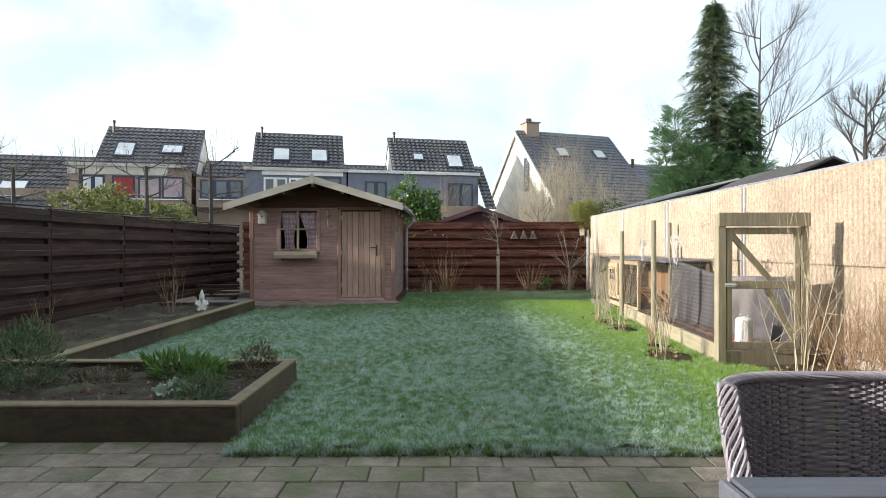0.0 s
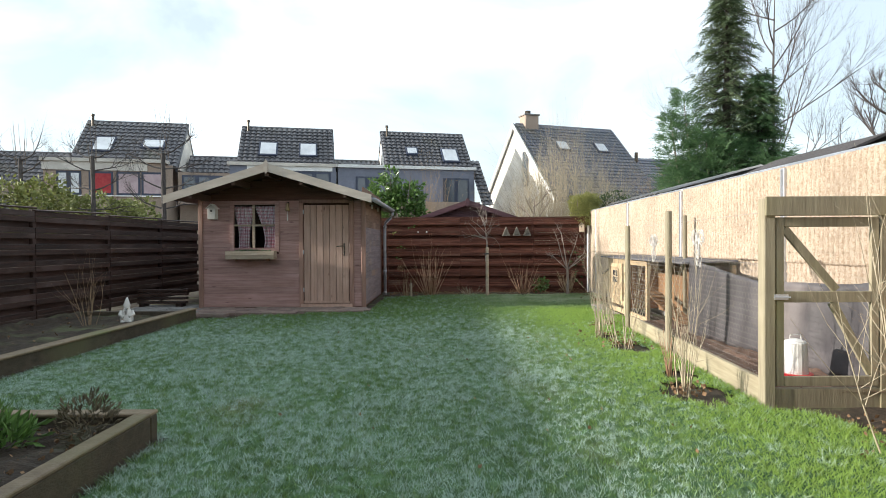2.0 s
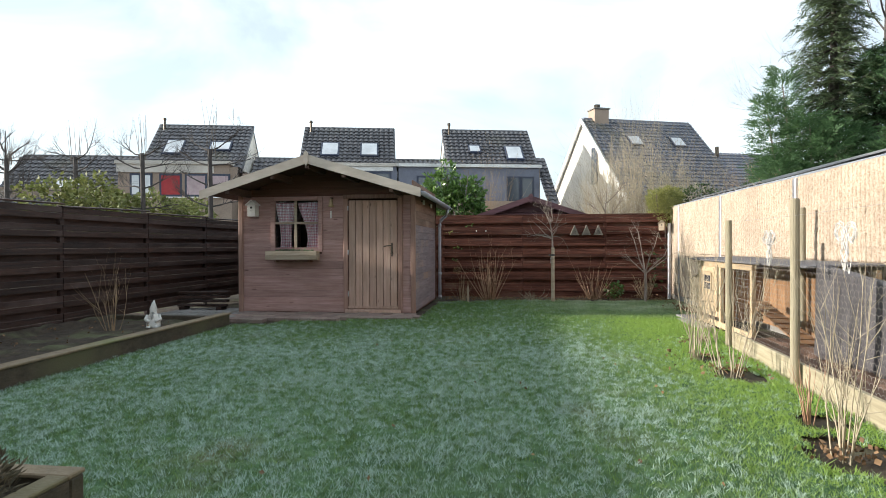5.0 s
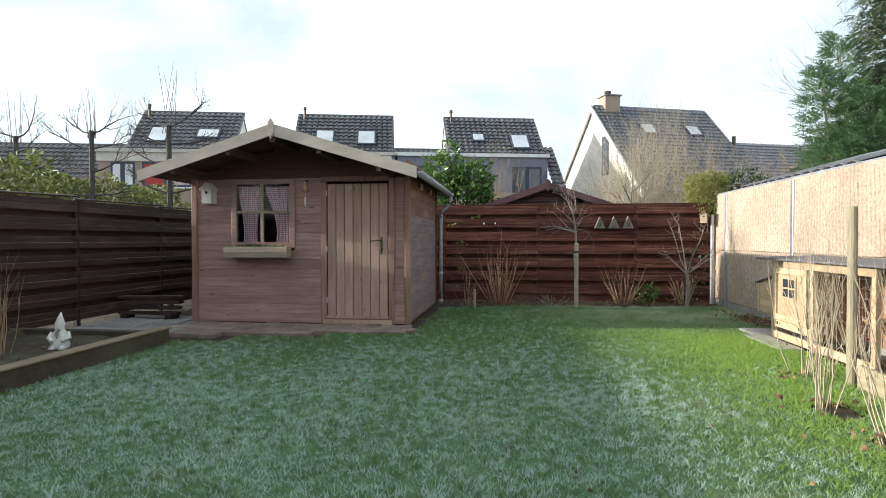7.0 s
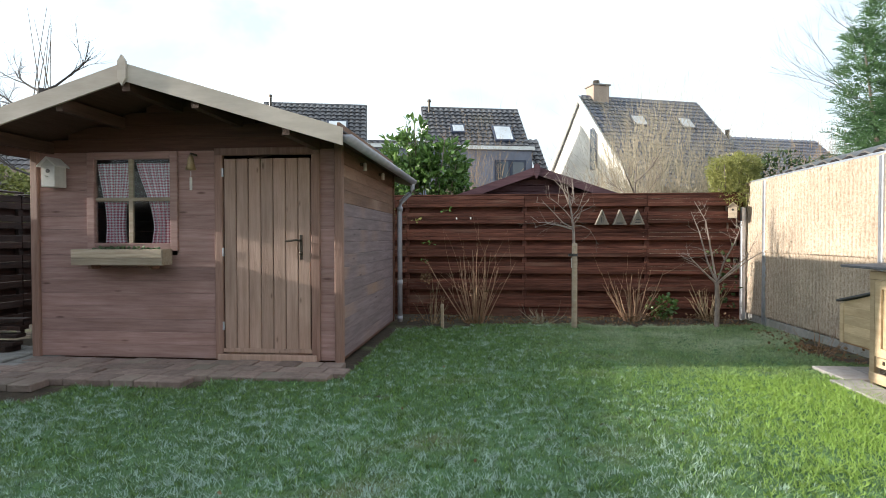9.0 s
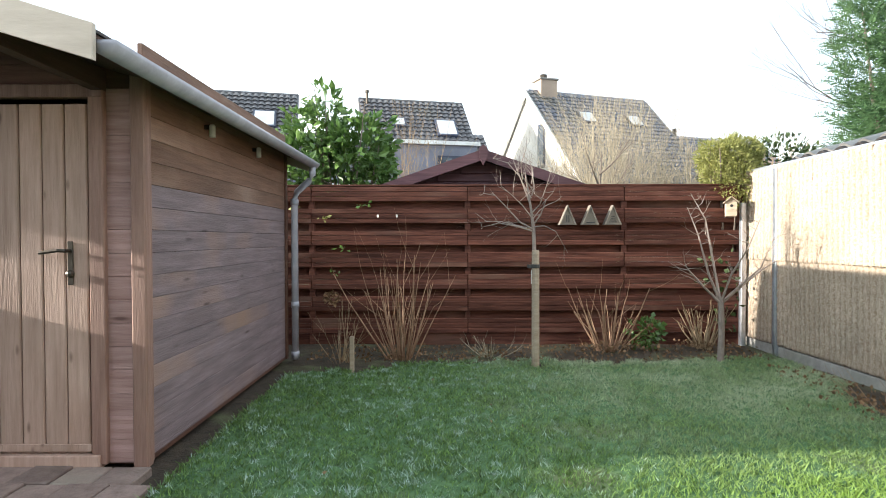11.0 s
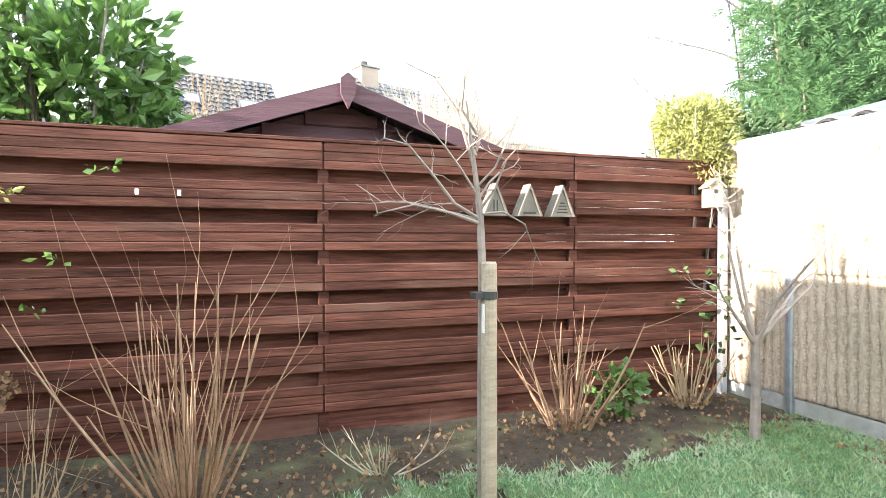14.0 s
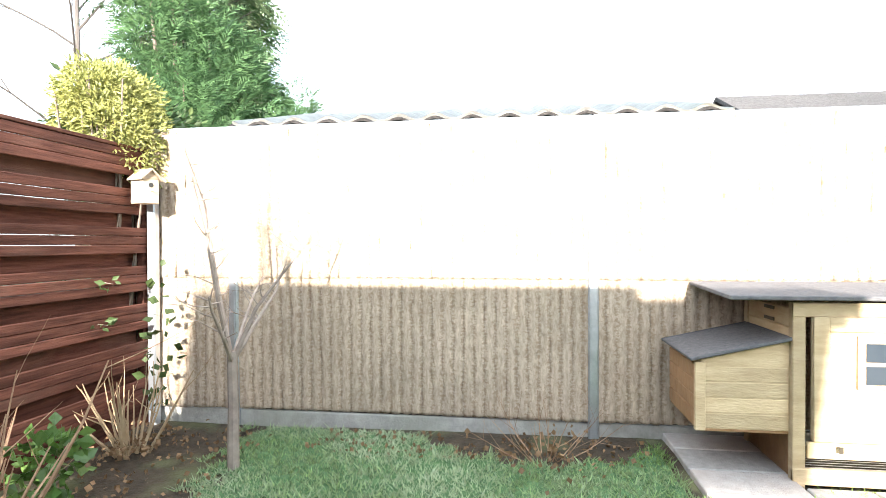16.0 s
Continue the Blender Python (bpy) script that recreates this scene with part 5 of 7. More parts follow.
    P3 = np.stack([rng.uniform(3.5, 3.9, 260), rng.uniform(12.5, 14.5, 260), np.full(260, 0.0)], 1)
    P6 = np.stack([rng.uniform(-4.2, -1.5, 420), rng.uniform(3.75, 4.95, 420), np.full(420, 0.115)], 1)
    P4 = np.stack([rng.uniform(-5.4, -3.8, 140), rng.uniform(5.2, 10.2, 140), np.full(140, 0.11)], 1)
    P5 = np.stack([rng.uniform(-1.0, 3.5, 70), rng.uniform(3.6, 14.5, 70), np.full(70, 0.012)], 1)
    P = np.concatenate([P, P2, P3, P4, P5, P6])
    V, F = leaf_cloud(P, np.tile([0, 0, 0.25], (len(P), 1)), 0.03, rng)
    root = thing("leaf_litter", (0, 0, 0), "brown fallen leaves scattered on soil and lawn", "leaves", kind="stuff")
    mesh_np("leaves", V, F, M_DEAD_LEAF, root)["kind"] = "stuff"
    # herbs in the planter
    herbs = [(-1.72, 4.0, (0.17, 0.13, 0.10), 900, M_HERB, "grey-green lavender clump in the planter", 0.045), (-1.98, 4.12, (0.13, 0.13, 0.05), 90, M_PALE_HERB, "frosted pale green leaves in the planter", 0.055),
             (-1.58, 4.78, (0.15, 0.13, 0.14), 520, M_BROWN_HERB, "withered brown-green herb in the planter corner", 0.05), (-2.25, 4.72, (0.26, 0.14, 0.10), 330, M_GRASS_HERB, "green grassy herb in the planter", 0.10),
             (-3.25, 4.35, (0.24, 0.22, 0.30), 1700, M_HERB, "dense rosemary bush in the planter", 0.06), (-1.95, 4.62, (0.16, 0.12, 0.08), 240, M_GRASS_HERB, "green grassy herb in the planter", 0.09), (-2.75, 4.5, (0.2, 0.16, 0.05), 110, M_BROWN_HERB, "withered brown stalks in the planter", 0.07)]
    for x, y, r, n, m, lab, sz in herbs:
        c = thing("herb_clump", (x, y, 0.10), lab, "plant", "planter herbs")
        P, N = blob_points(rng, n, (0, 0, r[2] * 0.6), r)
        N[:, 2] += 0.9
        V, F = leaf_cloud(P, N, sz, rng, 0.4 if m is M_PALE_HERB else 0.10)
        mesh_np("leaves", V, F, m, c)


build_garden_shrubs()


def sprays(O, D, size, rng, k=14, droop=0.3, width=0.16, reach=0.42):
    """Flat feathery sprays: leaflets in two ranks along a drooping axis."""
    n = len(O)
    D = D / (np.linalg.norm(D, axis=1)[:, None] + 1e-9)
    S = np.cross(D, np.array([0, 0, 1.0]) + rng.normal(0, 0.35, (n, 3)))
    S /= np.linalg.norm(S, axis=1)[:, None] + 1e-9
    L = size * rng.uniform(0.65, 1.25, n)[:, None]
    quads = []
    for j in range(k):
        t = (j + 0.5) / k
        sg = 1 if j % 2 else -1
        p = O + D * L * t
        p[:, 2] -= (droop * L * t * t)[:, 0]
        d = D * 0.75 + S * sg * (0.75 if j < k - 1 else 0.1) + rng.normal(0, 0.16, (n, 3))
        d[:, 2] -= 0.15 + droop * t * 0.6
        d /= np.linalg.norm(d, axis=1)[:, None] + 1e-9
        w = np.cross(d, np.cross(D, S)) * width
        ln = L * reach * (1.05 - 0.6 * t)
        quads.append(np.stack([p, p + d * ln * 0.45 + w * ln, p + d * ln, p + d * ln * 0.45 - w * ln], 1))
    V = np.concatenate(quads, 0).reshape(-1, 3)
    return V, np.arange(len(V)).reshape(-1, 4)


def spruce(at, height, radius, label, rng, base=0.6, power=0.95, size=0.36, mat=None, droop=0.45):
    """A straight trunk, whorls of limbs that sag and lift at the tip, each limb hung with sprays."""
    t = thing("conifer_tree", at, label, "tree")
    bm = bmesh.new()
    tube(bm, [(0, 0, -0.2), (0, 0, height * 0.5), (0, 0, height * 0.97)], [0.20, 0.12, 0.015], 8)
    part("trunk", bm, M_BARK_DARK, t)
    O, D = [], []
    z, i = base, 0
    while z < height - 0.12:
        f = (z - base) / (height - base)
        R = radius * (1 - f) ** power * (0.86 + 0.28 * math.sin(z * 4.1) * math.sin(z * 1.7)) + 0.07
        bm = bmesh.new()
        m = int(6 + 5 * (1 - f))
        for q in range(m):
            a = 2 * math.pi * (q + rng.uniform(-0.35, 0.35)) / m + i * 0.9
            r = R * rng.uniform(0.62, 1.18)
            sag = -0.16 * r * rng.uniform(0.5, 1.6)
            ca, sa = math.cos(a), math.sin(a)
            tube(bm, [(0, 0, z), (ca * r * 0.5, sa * r * 0.5, z + sag), (ca * r, sa * r, z + sag * 0.6 + 0.05)], [0.026, 0.015, 0.004], 4, False)
            for u in np.linspace(0.06, 1.0, 4 + int(7 * r / radius)):
                for side in (-1, 0, 1):
                    b = a + side * rng.uniform(0.5, 1.15)
                    O.append((ca * r * u, sa * r * u, z + sag * (2 * u - 1.4 * u * u) + rng.normal(0, 0.03)))
                    D.append((math.cos(b), math.sin(b), rng.uniform(-0.35, 0.12)))
        part("limb_whorl", bm, M_BARK_DARK, t)
        z += 0.20 + 0.16 * (1 - f)
        i += 1
    O.append((0, 0, height - 0.25))
    D.append((0, 0, 1))
    V, F = sprays(np.array(O), np.array(D, float), size, rng, 12, droop, 0.17)
    mesh_np("crown", V, F, mat or M_CONIFER, t)


def cypress(at, lobes, label, rng, mat, size=0.38):
    """Several leaning leaders, each clothed with upswept feathery sprays; a lobe: foot, tip, girth, sprays."""
    t = thing("cypress_tree", at, label, "tree")
    O, D = [], []
    for foot, tip, girth, n in lobes:
        n = int(n * 1.6)
        foot, tip = np.array(foot, float), np.array(tip, float)
        bm = bmesh.new()
        tube(bm, [tuple(foot), tuple((foot + tip) / 2 + rng.normal(0, 0.05, 3)), tuple(tip)], [0.07, 0.04, 0.006], 6, False)
        part("leader", bm, M_BARK, t)
        u = rng.uniform(0.02, 1, n) ** 0.9
        a = rng.uniform(0, 2 * np.pi, n)
        lump = 1 + 0.3 * np.sin(3 * a + 9 * u) * np.sin(14 * u)
        r = girth * np.sin(np.clip(0.12 + 0.88 * (1 - u), 0, 1) ** 0.75 * np.pi * 0.62) * lump * rng.uniform(0.45, 1.0, n)
        P = foot + (tip - foot) * u[:, None] + np.stack([np.cos(a) * r, np.sin(a) * r, rng.normal(0, 0.08, n)], 1)
        O.append(P)
        D.append(np.stack([np.cos(a), np.sin(a), 0.35 + 0.9 * u + rng.normal(0, 0.2, n)], 1))
    V, F = sprays(np.concatenate(O), np.concatenate(D), size, rng, 18, 0.45, 0.09, 0.32)
    mesh_np("crown", V, F, mat, t)


def leafy_bush(name, at, blobs, mat, size, n, label, rng, category="shrub", aspect=0.4, stems=6):
    s = thing(name, at, label, category)
    for b, (c, r) in enumerate(blobs):
        for _ in range(stems):
            bm = bmesh.new()
            e = np.array(c) + rng.normal(0, 0.4, 3) * np.array(r)
            tube(bm, [(c[0] * 0.6 + rng.normal(0, 0.05), c[1] * 0.6, 0), (e[0] * 0.6, e[1] * 0.7, e[2] * 0.6), tuple(e)], [0.02, 0.014, 0.005], 5, False)
            part("stem", bm, M_BARK, s)
    Vs, Fs, k = [], [], 0
    tot = sum(r[0] * r[1] * r[2] for _, r in blobs)
    for b, (c, r) in enumerate(blobs):
        m = int(n * r[0] * r[1] * r[2] / tot)
        P, N = blob_points(rng, m, c, r, b * 1.7, 0.6)
        V, F = leaf_cloud(P, N, size, rng, aspect, 0.1)
        Vs.append(V), Fs.append(F + k)
        k += len(V)
    mesh_np("crown", np.concatenate(Vs), np.concatenate(Fs), mat, s)


def bare_tree(at, height, label, rng, limbs=9, kids=5, depth=3, trunk=0.12, mat=None, up=0.35, spread=0.42, name="bare_tree", reach=0.34):
    mat = mat or M_BARK_DARK
    t = thing(name, at, label, "tree")
    bm = bmesh.new()
    tube(bm, [(0, 0, -0.2), (0.04, 0.02, height * 0.3), (0.0, 0.05, height * 0.62), (0.05, 0, height * 0.95)], [trunk, trunk * 0.8, trunk * 0.5, trunk * 0.1], 8)
    part("trunk", bm, mat, t)
    for i in range(limbs):
        bm = bmesh.new()
        z = height * (0.28 + 0.6 * i / limbs)
        a = i * 2.4 + rng.uniform(-0.4, 0.4)
        grow(bm, rng, (0, 0, z), (math.cos(a), math.sin(a), 0.75), height * reach * (1.15 - 0.7 * i / limbs), trunk * 0.34, depth, kids, spread, up, 5, 0.10)
        part("limb", bm, mat, t)


def build_far_plants():
    rng = np.random.default_rng(33)
    spruce((8.72, 18.4, 0), 9.15, 2.45, "tall dark green spruce behind the corner of the garden", rng)
    spruce((9.42, 17.9, 0), 6.1, 1.3, "yellow-green younger spruce against the tall one", rng, 0.6, 0.8, 0.36, M_CYPRESS)
    lobes = [((0.3, 0, 0.3), (-0.30, 0, 5.35), 0.6, 560), ((0.1, 0.1, 0.3), (-0.62, 0.1, 4.75), 0.6, 500), ((0.5, -0.2, 0.3), (0.25, -0.2, 4.2), 1.05, 900), ((0.9, 0, 0.3), (1.0, 0, 4.0), 1.2, 900), ((-0.1, -0.2, 0.3), (-0.5, -0.3, 3.2), 0.8, 520)]
    cypress((7.45, 17.7, 0), lobes, "feathery blue-green cypress beside the tall spruce", rng, M_CYPRESS)
    lobes = [((0, 0, 0.3), (0.2, 0, 3.5), 1.0, 560), ((1.0, 0, 0.3), (1.4, 0, 3.4), 0.9, 450), ((1.9, 0.2, 0.3), (2.4, 0.2, 3.3), 0.9, 420), ((2.9, 0.2, 0.3), (3.6, 0.2, 3.2), 0.9, 400)]
    cypress((9.0, 16.9, 0), lobes, "broad low spreading juniper beyond the reed fence", rng, M_CYPRESS)
    bare_tree((13.6, 24.5, 0), 12.0, "tall bare tree with fine spreading branches", rng, 15, 6, 3, 0.10, M_BARK_DARK, reach=0.32, up=0.26, spread=0.33)
    bare_tree((17.8, 24.0, 0), 8.4, "bushy bare tree with grey-brown twigs", rng, 12, 6, 3, 0.16, spread=0.6)
    bare_tree((21.0, 26.5, 0), 7.5, "bushy bare tree with grey-brown twigs", rng, 11, 6, 3, 0.16, spread=0.6)
    bare_tree((-17.5, 21.0, 0), 5.6, "small dark bare tree beyond the side fence", rng, 10, 5, 3, 0.12, spread=0.6)
    laurel = [((0.05, 0, 2.05), (0.62, 0.45, 0.55)), ((-0.35, 0.05, 2.5), (0.42, 0.35, 0.45)), ((0.28, 0, 2.45), (0.42, 0.36, 0.38)), ((-0.2, 0, 2.95), (0.22, 0.2, 0.28)), ((0.45, -0.05, 1.85), (0.35, 0.3, 0.35)), ((-0.55, 0, 2.1), (0.35, 0.3, 0.4))]
    leafy_bush("laurel_bush", (-0.85, 16.55, 0), laurel, M_LAUREL, 0.15, 2700, "glossy green laurel bush above the plank fence", rng, aspect=0.24)
    gold = [((0.02, -0.05, 2.10), (0.34, 0.32, 0.30)), ((-0.2, -0.1, 2.2), (0.2, 0.2, 0.2)), ((0.2, 0.0, 2.25), (0.24, 0.22, 0.2)), ((0.0, -0.25, 1.88), (0.26, 0.18, 0.26)), ((-0.22, -0.2, 1.95), (0.16, 0.16, 0.18)), ((0.12, -0.28, 1.78), (0.14, 0.14, 0.2))]
    leafy_bush("golden_hedge", (3.94, 16.1, 0), gold, M_YELLOW_HEDGE, 0.048, 13000, "golden-green conifer hedge overhanging the fence corner", rng, aspect=0.13)
    leafy_bush("dark_hedge", (4.9, 16.6, 0), [((-0.2, -0.2, 1.95), (0.8, 0.4, 0.5)), ((1.2, 0.1, 1.85), (0.9, 0.4, 0.5))], M_DARK_HEDGE, 0.075, 4200, "dark clipped hedge beyond the fence corner", rng, aspect=0.25)
    blobs = [((0.25 * math.sin(i * 1.7), 0.75 * i, 1.95 + 0.10 * math.sin(i * 2.1) + 0.07 * math.sin(i * 0.9)), (0.55, 0.55, 0.5)) for i in range(8)]
    leafy_bush("hedge", (-8.3, 12.7, 0), blobs, M_HEDGE_OLIVE, 0.09, 8000, "straggly olive-green hedge behind the dark fence", rng, stems=4)
    # twiggy shrubs behind the plank fence
    for x, y, h, sp, n, m, lab in ((4.9, 23.6, 4.5, 1.5, 84, M_TWIG_PALE, "large tan bare shrub behind the gardens"), (3.4, 22.0, 3.3, 1.0, 46, M_TWIG_PALE, "large tan bare shrub behind the gardens"), (6.4, 23.0, 3.6, 1.0, 50, M_TWIG_PALE, "large tan bare shrub behind the gardens"), (-0.1, 17.6, 3.1, 0.5, 26, M_TWIG_TAN, "thin tan twigs beside the laurel"), (10.4, 26.0, 4.2, 1.5, 50, M_TWIG_TAN, "large tan bare shrub behind the gardens")):
        shrub((x, y, 0), n, h, sp, m, lab, rng, 14, 0.015 if y > 20 else 0.006, "far shrubs", lift=0.7)
    bare_tree((3.0, 18.3, 0), 2.75, "small bare fruit tree behind the plank fence", rng, 9, 5, 2, 0.05, M_BARK, up=0.2, spread=0.6, reach=0.42)
    # trained trees with upright shoots beyond the side fence
    for x, y, h in ((-5.92, 14.3, 4.4), (-7.7, 14.6, 4.1), (-9.6, 14.9, 4.2), (-11.3, 14.8, 4.0)):
        t = thing("pleached_tree", (x, y, 0), "bare trained tree with upright shoots", "tree", "trained trees")
        bm = bmesh.new()
        tube(bm, [(0, 0, -0.1), (0.02, 0, 1.4), (0, 0, 3.25)], [0.06, 0.055, 0.045], 7)
        part("trunk", bm, M_BARK_DARK, t)
        for z in (2.0, 2.45, 2.9, 3.2):
            for sg in (-1, 1):
                bm = bmesh.new()
                grow(bm, rng, (0, 0, z), (sg, 0.1, 0.12), 0.85, 0.02, 2, 6, 0.5, 0.3, 5, 0.15)
                part("branch", bm, M_BARK_DARK, t)
        for _ in range(7):
            bm = bmesh.new()
            grow(bm, rng, (rng.normal(0, 0.1), 0, 3.1), (rng.normal(0, 0.1), 0, 1), (h - 3.05) * rng.uniform(0.6, 1.0), 0.008, 0, 0, 0.1, 0.2, 4, 0.03)
            part("shoot", bm, M_BARK, t)


build_far_plants()


# ---- chicken pen ----
def build_pen():
    p = thing("chicken_pen", (0.055, 0.06, 0), "timber and chicken-wire run with a framed gate along the reed fence", "chicken pen")
    y0, x0, y1, x1 = 5.71, 2.74, 9.42, 2.96
    ang = math.degrees(math.atan2(x1 - x0, y1 - y0))
    m = pose(x0, y0, 0, 0, 0, -ang)
    ln = math.hypot(x1 - x0, y1 - y0)
    part("base_board", boxed(-0.02, 0.02, 0.02, ln, -0.05, 0.17, 0.005), M_PEN_BOARD, p, m=m)
    part("soil", boxed(0.03, 1.15, 0.05, ln + 0.2, -0.05, 0.075), M_PEN_SOIL, p, m=m)
    bm = bmesh.new()
    rng = np.random.default_rng(3)
    nx, ny = 14, 50
    g = [[bm.verts.new((0.03 + 1.1 * i / nx, ln * j / ny, 0.085 + 0.04 * noise.noise((i * 0.5, j * 0.35, 9)) + rng.normal(0, 0.006))) for i in range(nx + 1)] for j in range(ny + 1)]
    for j in range(ny):
        for i in range(nx):
            bm.faces.new((g[j][i], g[j][i + 1], g[j + 1][i + 1], g[j + 1][i]))
    part("loose_soil", bm, M_PEN_SOIL, p, m=m)
    # gate frame facing the patio
    gx1 = 3.62
    for a, b, z in ((x0 - 0.03, x0 + 0.05, 1.5), (gx1 - 0.07, gx1 + 0.01, 1.5)):
        part("gate_post", boxed(a, b, y0 - 0.04, y0 + 0.05, -0.05, z, 0.005), M_PEN_WOOD, p)
    part("lintel", boxed(x0 - 0.032, gx1 + 0.012, y0 - 0.062, y0 - 0.041, 1.37, 1.51, 0.004), M_PEN_WOOD, p)
    part("base_board", boxed(x0 + 0.05, gx1 - 0.07, y0 - 0.03, y0 + 0.03, -0.05, 0.11, 0.004), M_PEN_WOOD, p)
    gate = thing("gate")
    gate.parent = p
    a, b = x0 + 0.06, gx1 - 0.08
    for q in ((a, a + 0.055, 0.13, 1.36), (b - 0.055, b, 0.13, 1.36)):
        part("stile", boxed(q[0], q[1], y0 - 0.035, y0 - 0.005, q[2], q[3], 0.004), M_PEN_WOOD, gate)
    for z0, z1 in ((0.13, 0.20), (0.74, 0.82), (1.29, 1.36)):
        part("rail", boxed(a + 0.055, b - 0.055, y0 - 0.035, y0 - 0.005, z0, z1, 0.004), M_PEN_WOOD, gate)
    for (xa, za), (xb, zb) in (((a + 0.06, 1.28), (b - 0.30, 0.83)), ((b - 0.33, 0.74), (b - 0.05, 0.22))):
        d = math.hypot(xb - xa, zb - za)
        mm = Matrix.Translation((xa, y0 - 0.018, za)) @ Matrix.Rotation(-math.atan2(zb - za, xb - xa), 4, "Y")
        part("brace", boxed(0, d, -0.012, 0.012, -0.03, 0.03, 0.003, mm), M_PEN_WOOD, gate)
    bm = boxed(a - 0.02, a + 0.08, y0 - 0.045, y0 - 0.036, 0.76, 0.80)
    tube(bm, [(a - 0.03, y0 - 0.055, 0.78), (a + 0.09, y0 - 0.055, 0.78)], 0.006, 6)
    part("latch", bm, M_ZINC, gate, "galvanised sliding latch")
    # round posts
    for x, y, h, r in ((2.79, 7.66, 1.52, 0.036), (2.93, 9.48, 1.42, 0.036), (3.82, 9.70, 1.57, 0.030)):
        bm = bmesh.new()
        tube(bm, [(x, y, -0.1), (x, y, h - 0.01), (x, y, h)], [r, r * 0.96, r * 0.8], 12)
        part("post", bm, M_PEN_WOOD, p)
    # hexagonal wire
    def hex_wire(o, u, w, h, mat):
        cell = 0.052
        V, F = [], []
        rows, cols = int(h / (cell * 0.866)), int(w / cell)
        e = []
        for r in range(rows):
            off = cell * 0.5 * (r % 2)
            zb = r * cell * 0.866
            for c in range(cols):
                xa = c * cell + off
                e += [((xa, zb + cell * 0.29), (xa, zb + cell * 0.58)), ((xa, zb + cell * 0.58), (xa + cell / 2, zb + cell * 0.866)), ((xa, zb + cell * 0.58), (xa - cell / 2, zb + cell * 0.866))]
        E = np.array(e)
        A, B = E[:, 0], E[:, 1]
        D = B - A
        Nn = np.stack([-D[:, 1], D[:, 0]], 1)
        Nn = Nn / np.linalg.norm(Nn, axis=1)[:, None] * 0.0009
        def to3(Q):
            return np.array(o) + Q[:, :1] * np.array(u) + Q[:, 1:] * np.array((0, 0, 1.0))
        V = np.stack([to3(A - Nn), to3(A + Nn), to3(B + Nn), to3(B - Nn)], 1).reshape(-1, 3)
        ob = mesh_np("wire_mesh", V, np.arange(len(V)).reshape(-1, 4), mat, p)
        ob["kind"] = "stuff"
        md = ob.modifiers.new("thickness", "SOLIDIFY")
        md.thickness = 0.0016
    du = ((x1 - x0) / ln, (y1 - y0) / ln, 0)
    hex_wire((x0, y0 + 0.03, 0.16), du, ln - 0.05, 0.9, M_WIRE)
    for z in (1.02, 1.40):
        bm = bmesh.new()
        tube(bm, [(x0, y0 + 0.03, z), (2.78, 7.7, z - 0.02 if z > 1.2 else z), (x1, y1, z)], 0.0018, 5)
        part("tension_wire", bm, M_WIRE, p)
    # sagging dark sheet on the fence side
    ny, nz = 90, 16
    yy = np.linspace(5.78, 8.5, ny)
    V = []
    for j in range(nz):
        t = j / (nz - 1)
        sag = 0.80 + 0.11 * ((yy - 6.9) / 1.2) ** 2 + 0.012 * np.sin(yy * 5)
        V.append(np.stack([3.60 - 0.10 * (yy - 5.8) + 0.05 * t + 0.012 * np.sin(yy * 9 + t * 4) + 0.01 * np.sin(yy * 23), yy, 0.08 + (sag - 0.08) * t], 1))
    i = (np.arange(nz - 1)[:, None] * ny + np.arange(ny - 1)).ravel()
    ob = mesh_np("sheet", np.concatenate(V), np.stack([i, i + 1, i + ny + 1, i + ny], 1), M_TARP, p, True)
    tagged(ob, "sagging dark grey plastic sheet")
    md = ob.modifiers.new("thickness", "SOLIDIFY")
    md.thickness = 0.003
    # feeder bucket
    f = thing("poultry_feeder", (3.25, 6.16, 0.085), "white plastic poultry feeder on a red tray", "feeder")
    f.scale = (0.8, 0.8, 0.8)
    bm = bmesh.new()
    tube(bm, [(0, 0, 0.05), (0, 0, 0.36), (0, 0, 0.38), (0, 0, 0.40)], [0.115, 0.105, 0.09, 0.03], 20)
    part("bucket", bm, M_FEEDER, f, smooth=False)
    bm = bmesh.new()
    tube(bm, [(0, 0, 0), (0, 0, 0.03), (0, 0, 0.06)], [0.13, 0.15, 0.155], 20)
    part("tray", bm, M_RED_PLASTIC, f, "red plastic feeding tray")
    bm = bmesh.new()
    tube(bm, [(-0.06, 0, 0.38), (-0.05, 0, 0.44), (0.05, 0, 0.44), (0.06, 0, 0.38)], 0.006, 6)
    part("handle", bm, M_WHITE_WIRE, f)
    # woven wire ornaments on the wire
    rr = np.random.default_rng(8)
    for x, y, z, s in ((2.85, 7.02, 1.13, 1.0), (2.92, 8.36, 1.12, 0.95)):
        o = thing("wire_ornament", (x, y, z), "white woven wire heart-shaped garden ornament hung on wire", "ornament", "wire ornaments")
        bm = bmesh.new()
        for sg in (-1, 1):
            for q in range(6):
                sc = 0.55 + 0.08 * q
                pts = []
                for k in range(10):
                    a = 2 * math.pi * k / 9
                    pts.append((rr.normal(0, 0.008), sg * (0.065 + 0.065 * sc * math.cos(a)) * s + rr.normal(0, 0.006), (0.10 + 0.08 * sc * math.sin(a)) * s + rr.normal(0, 0.006)))
                tube(bm, pts, 0.0028, 4, False)
        for q in range(9):
            yb = rr.uniform(-0.05, 0.05)
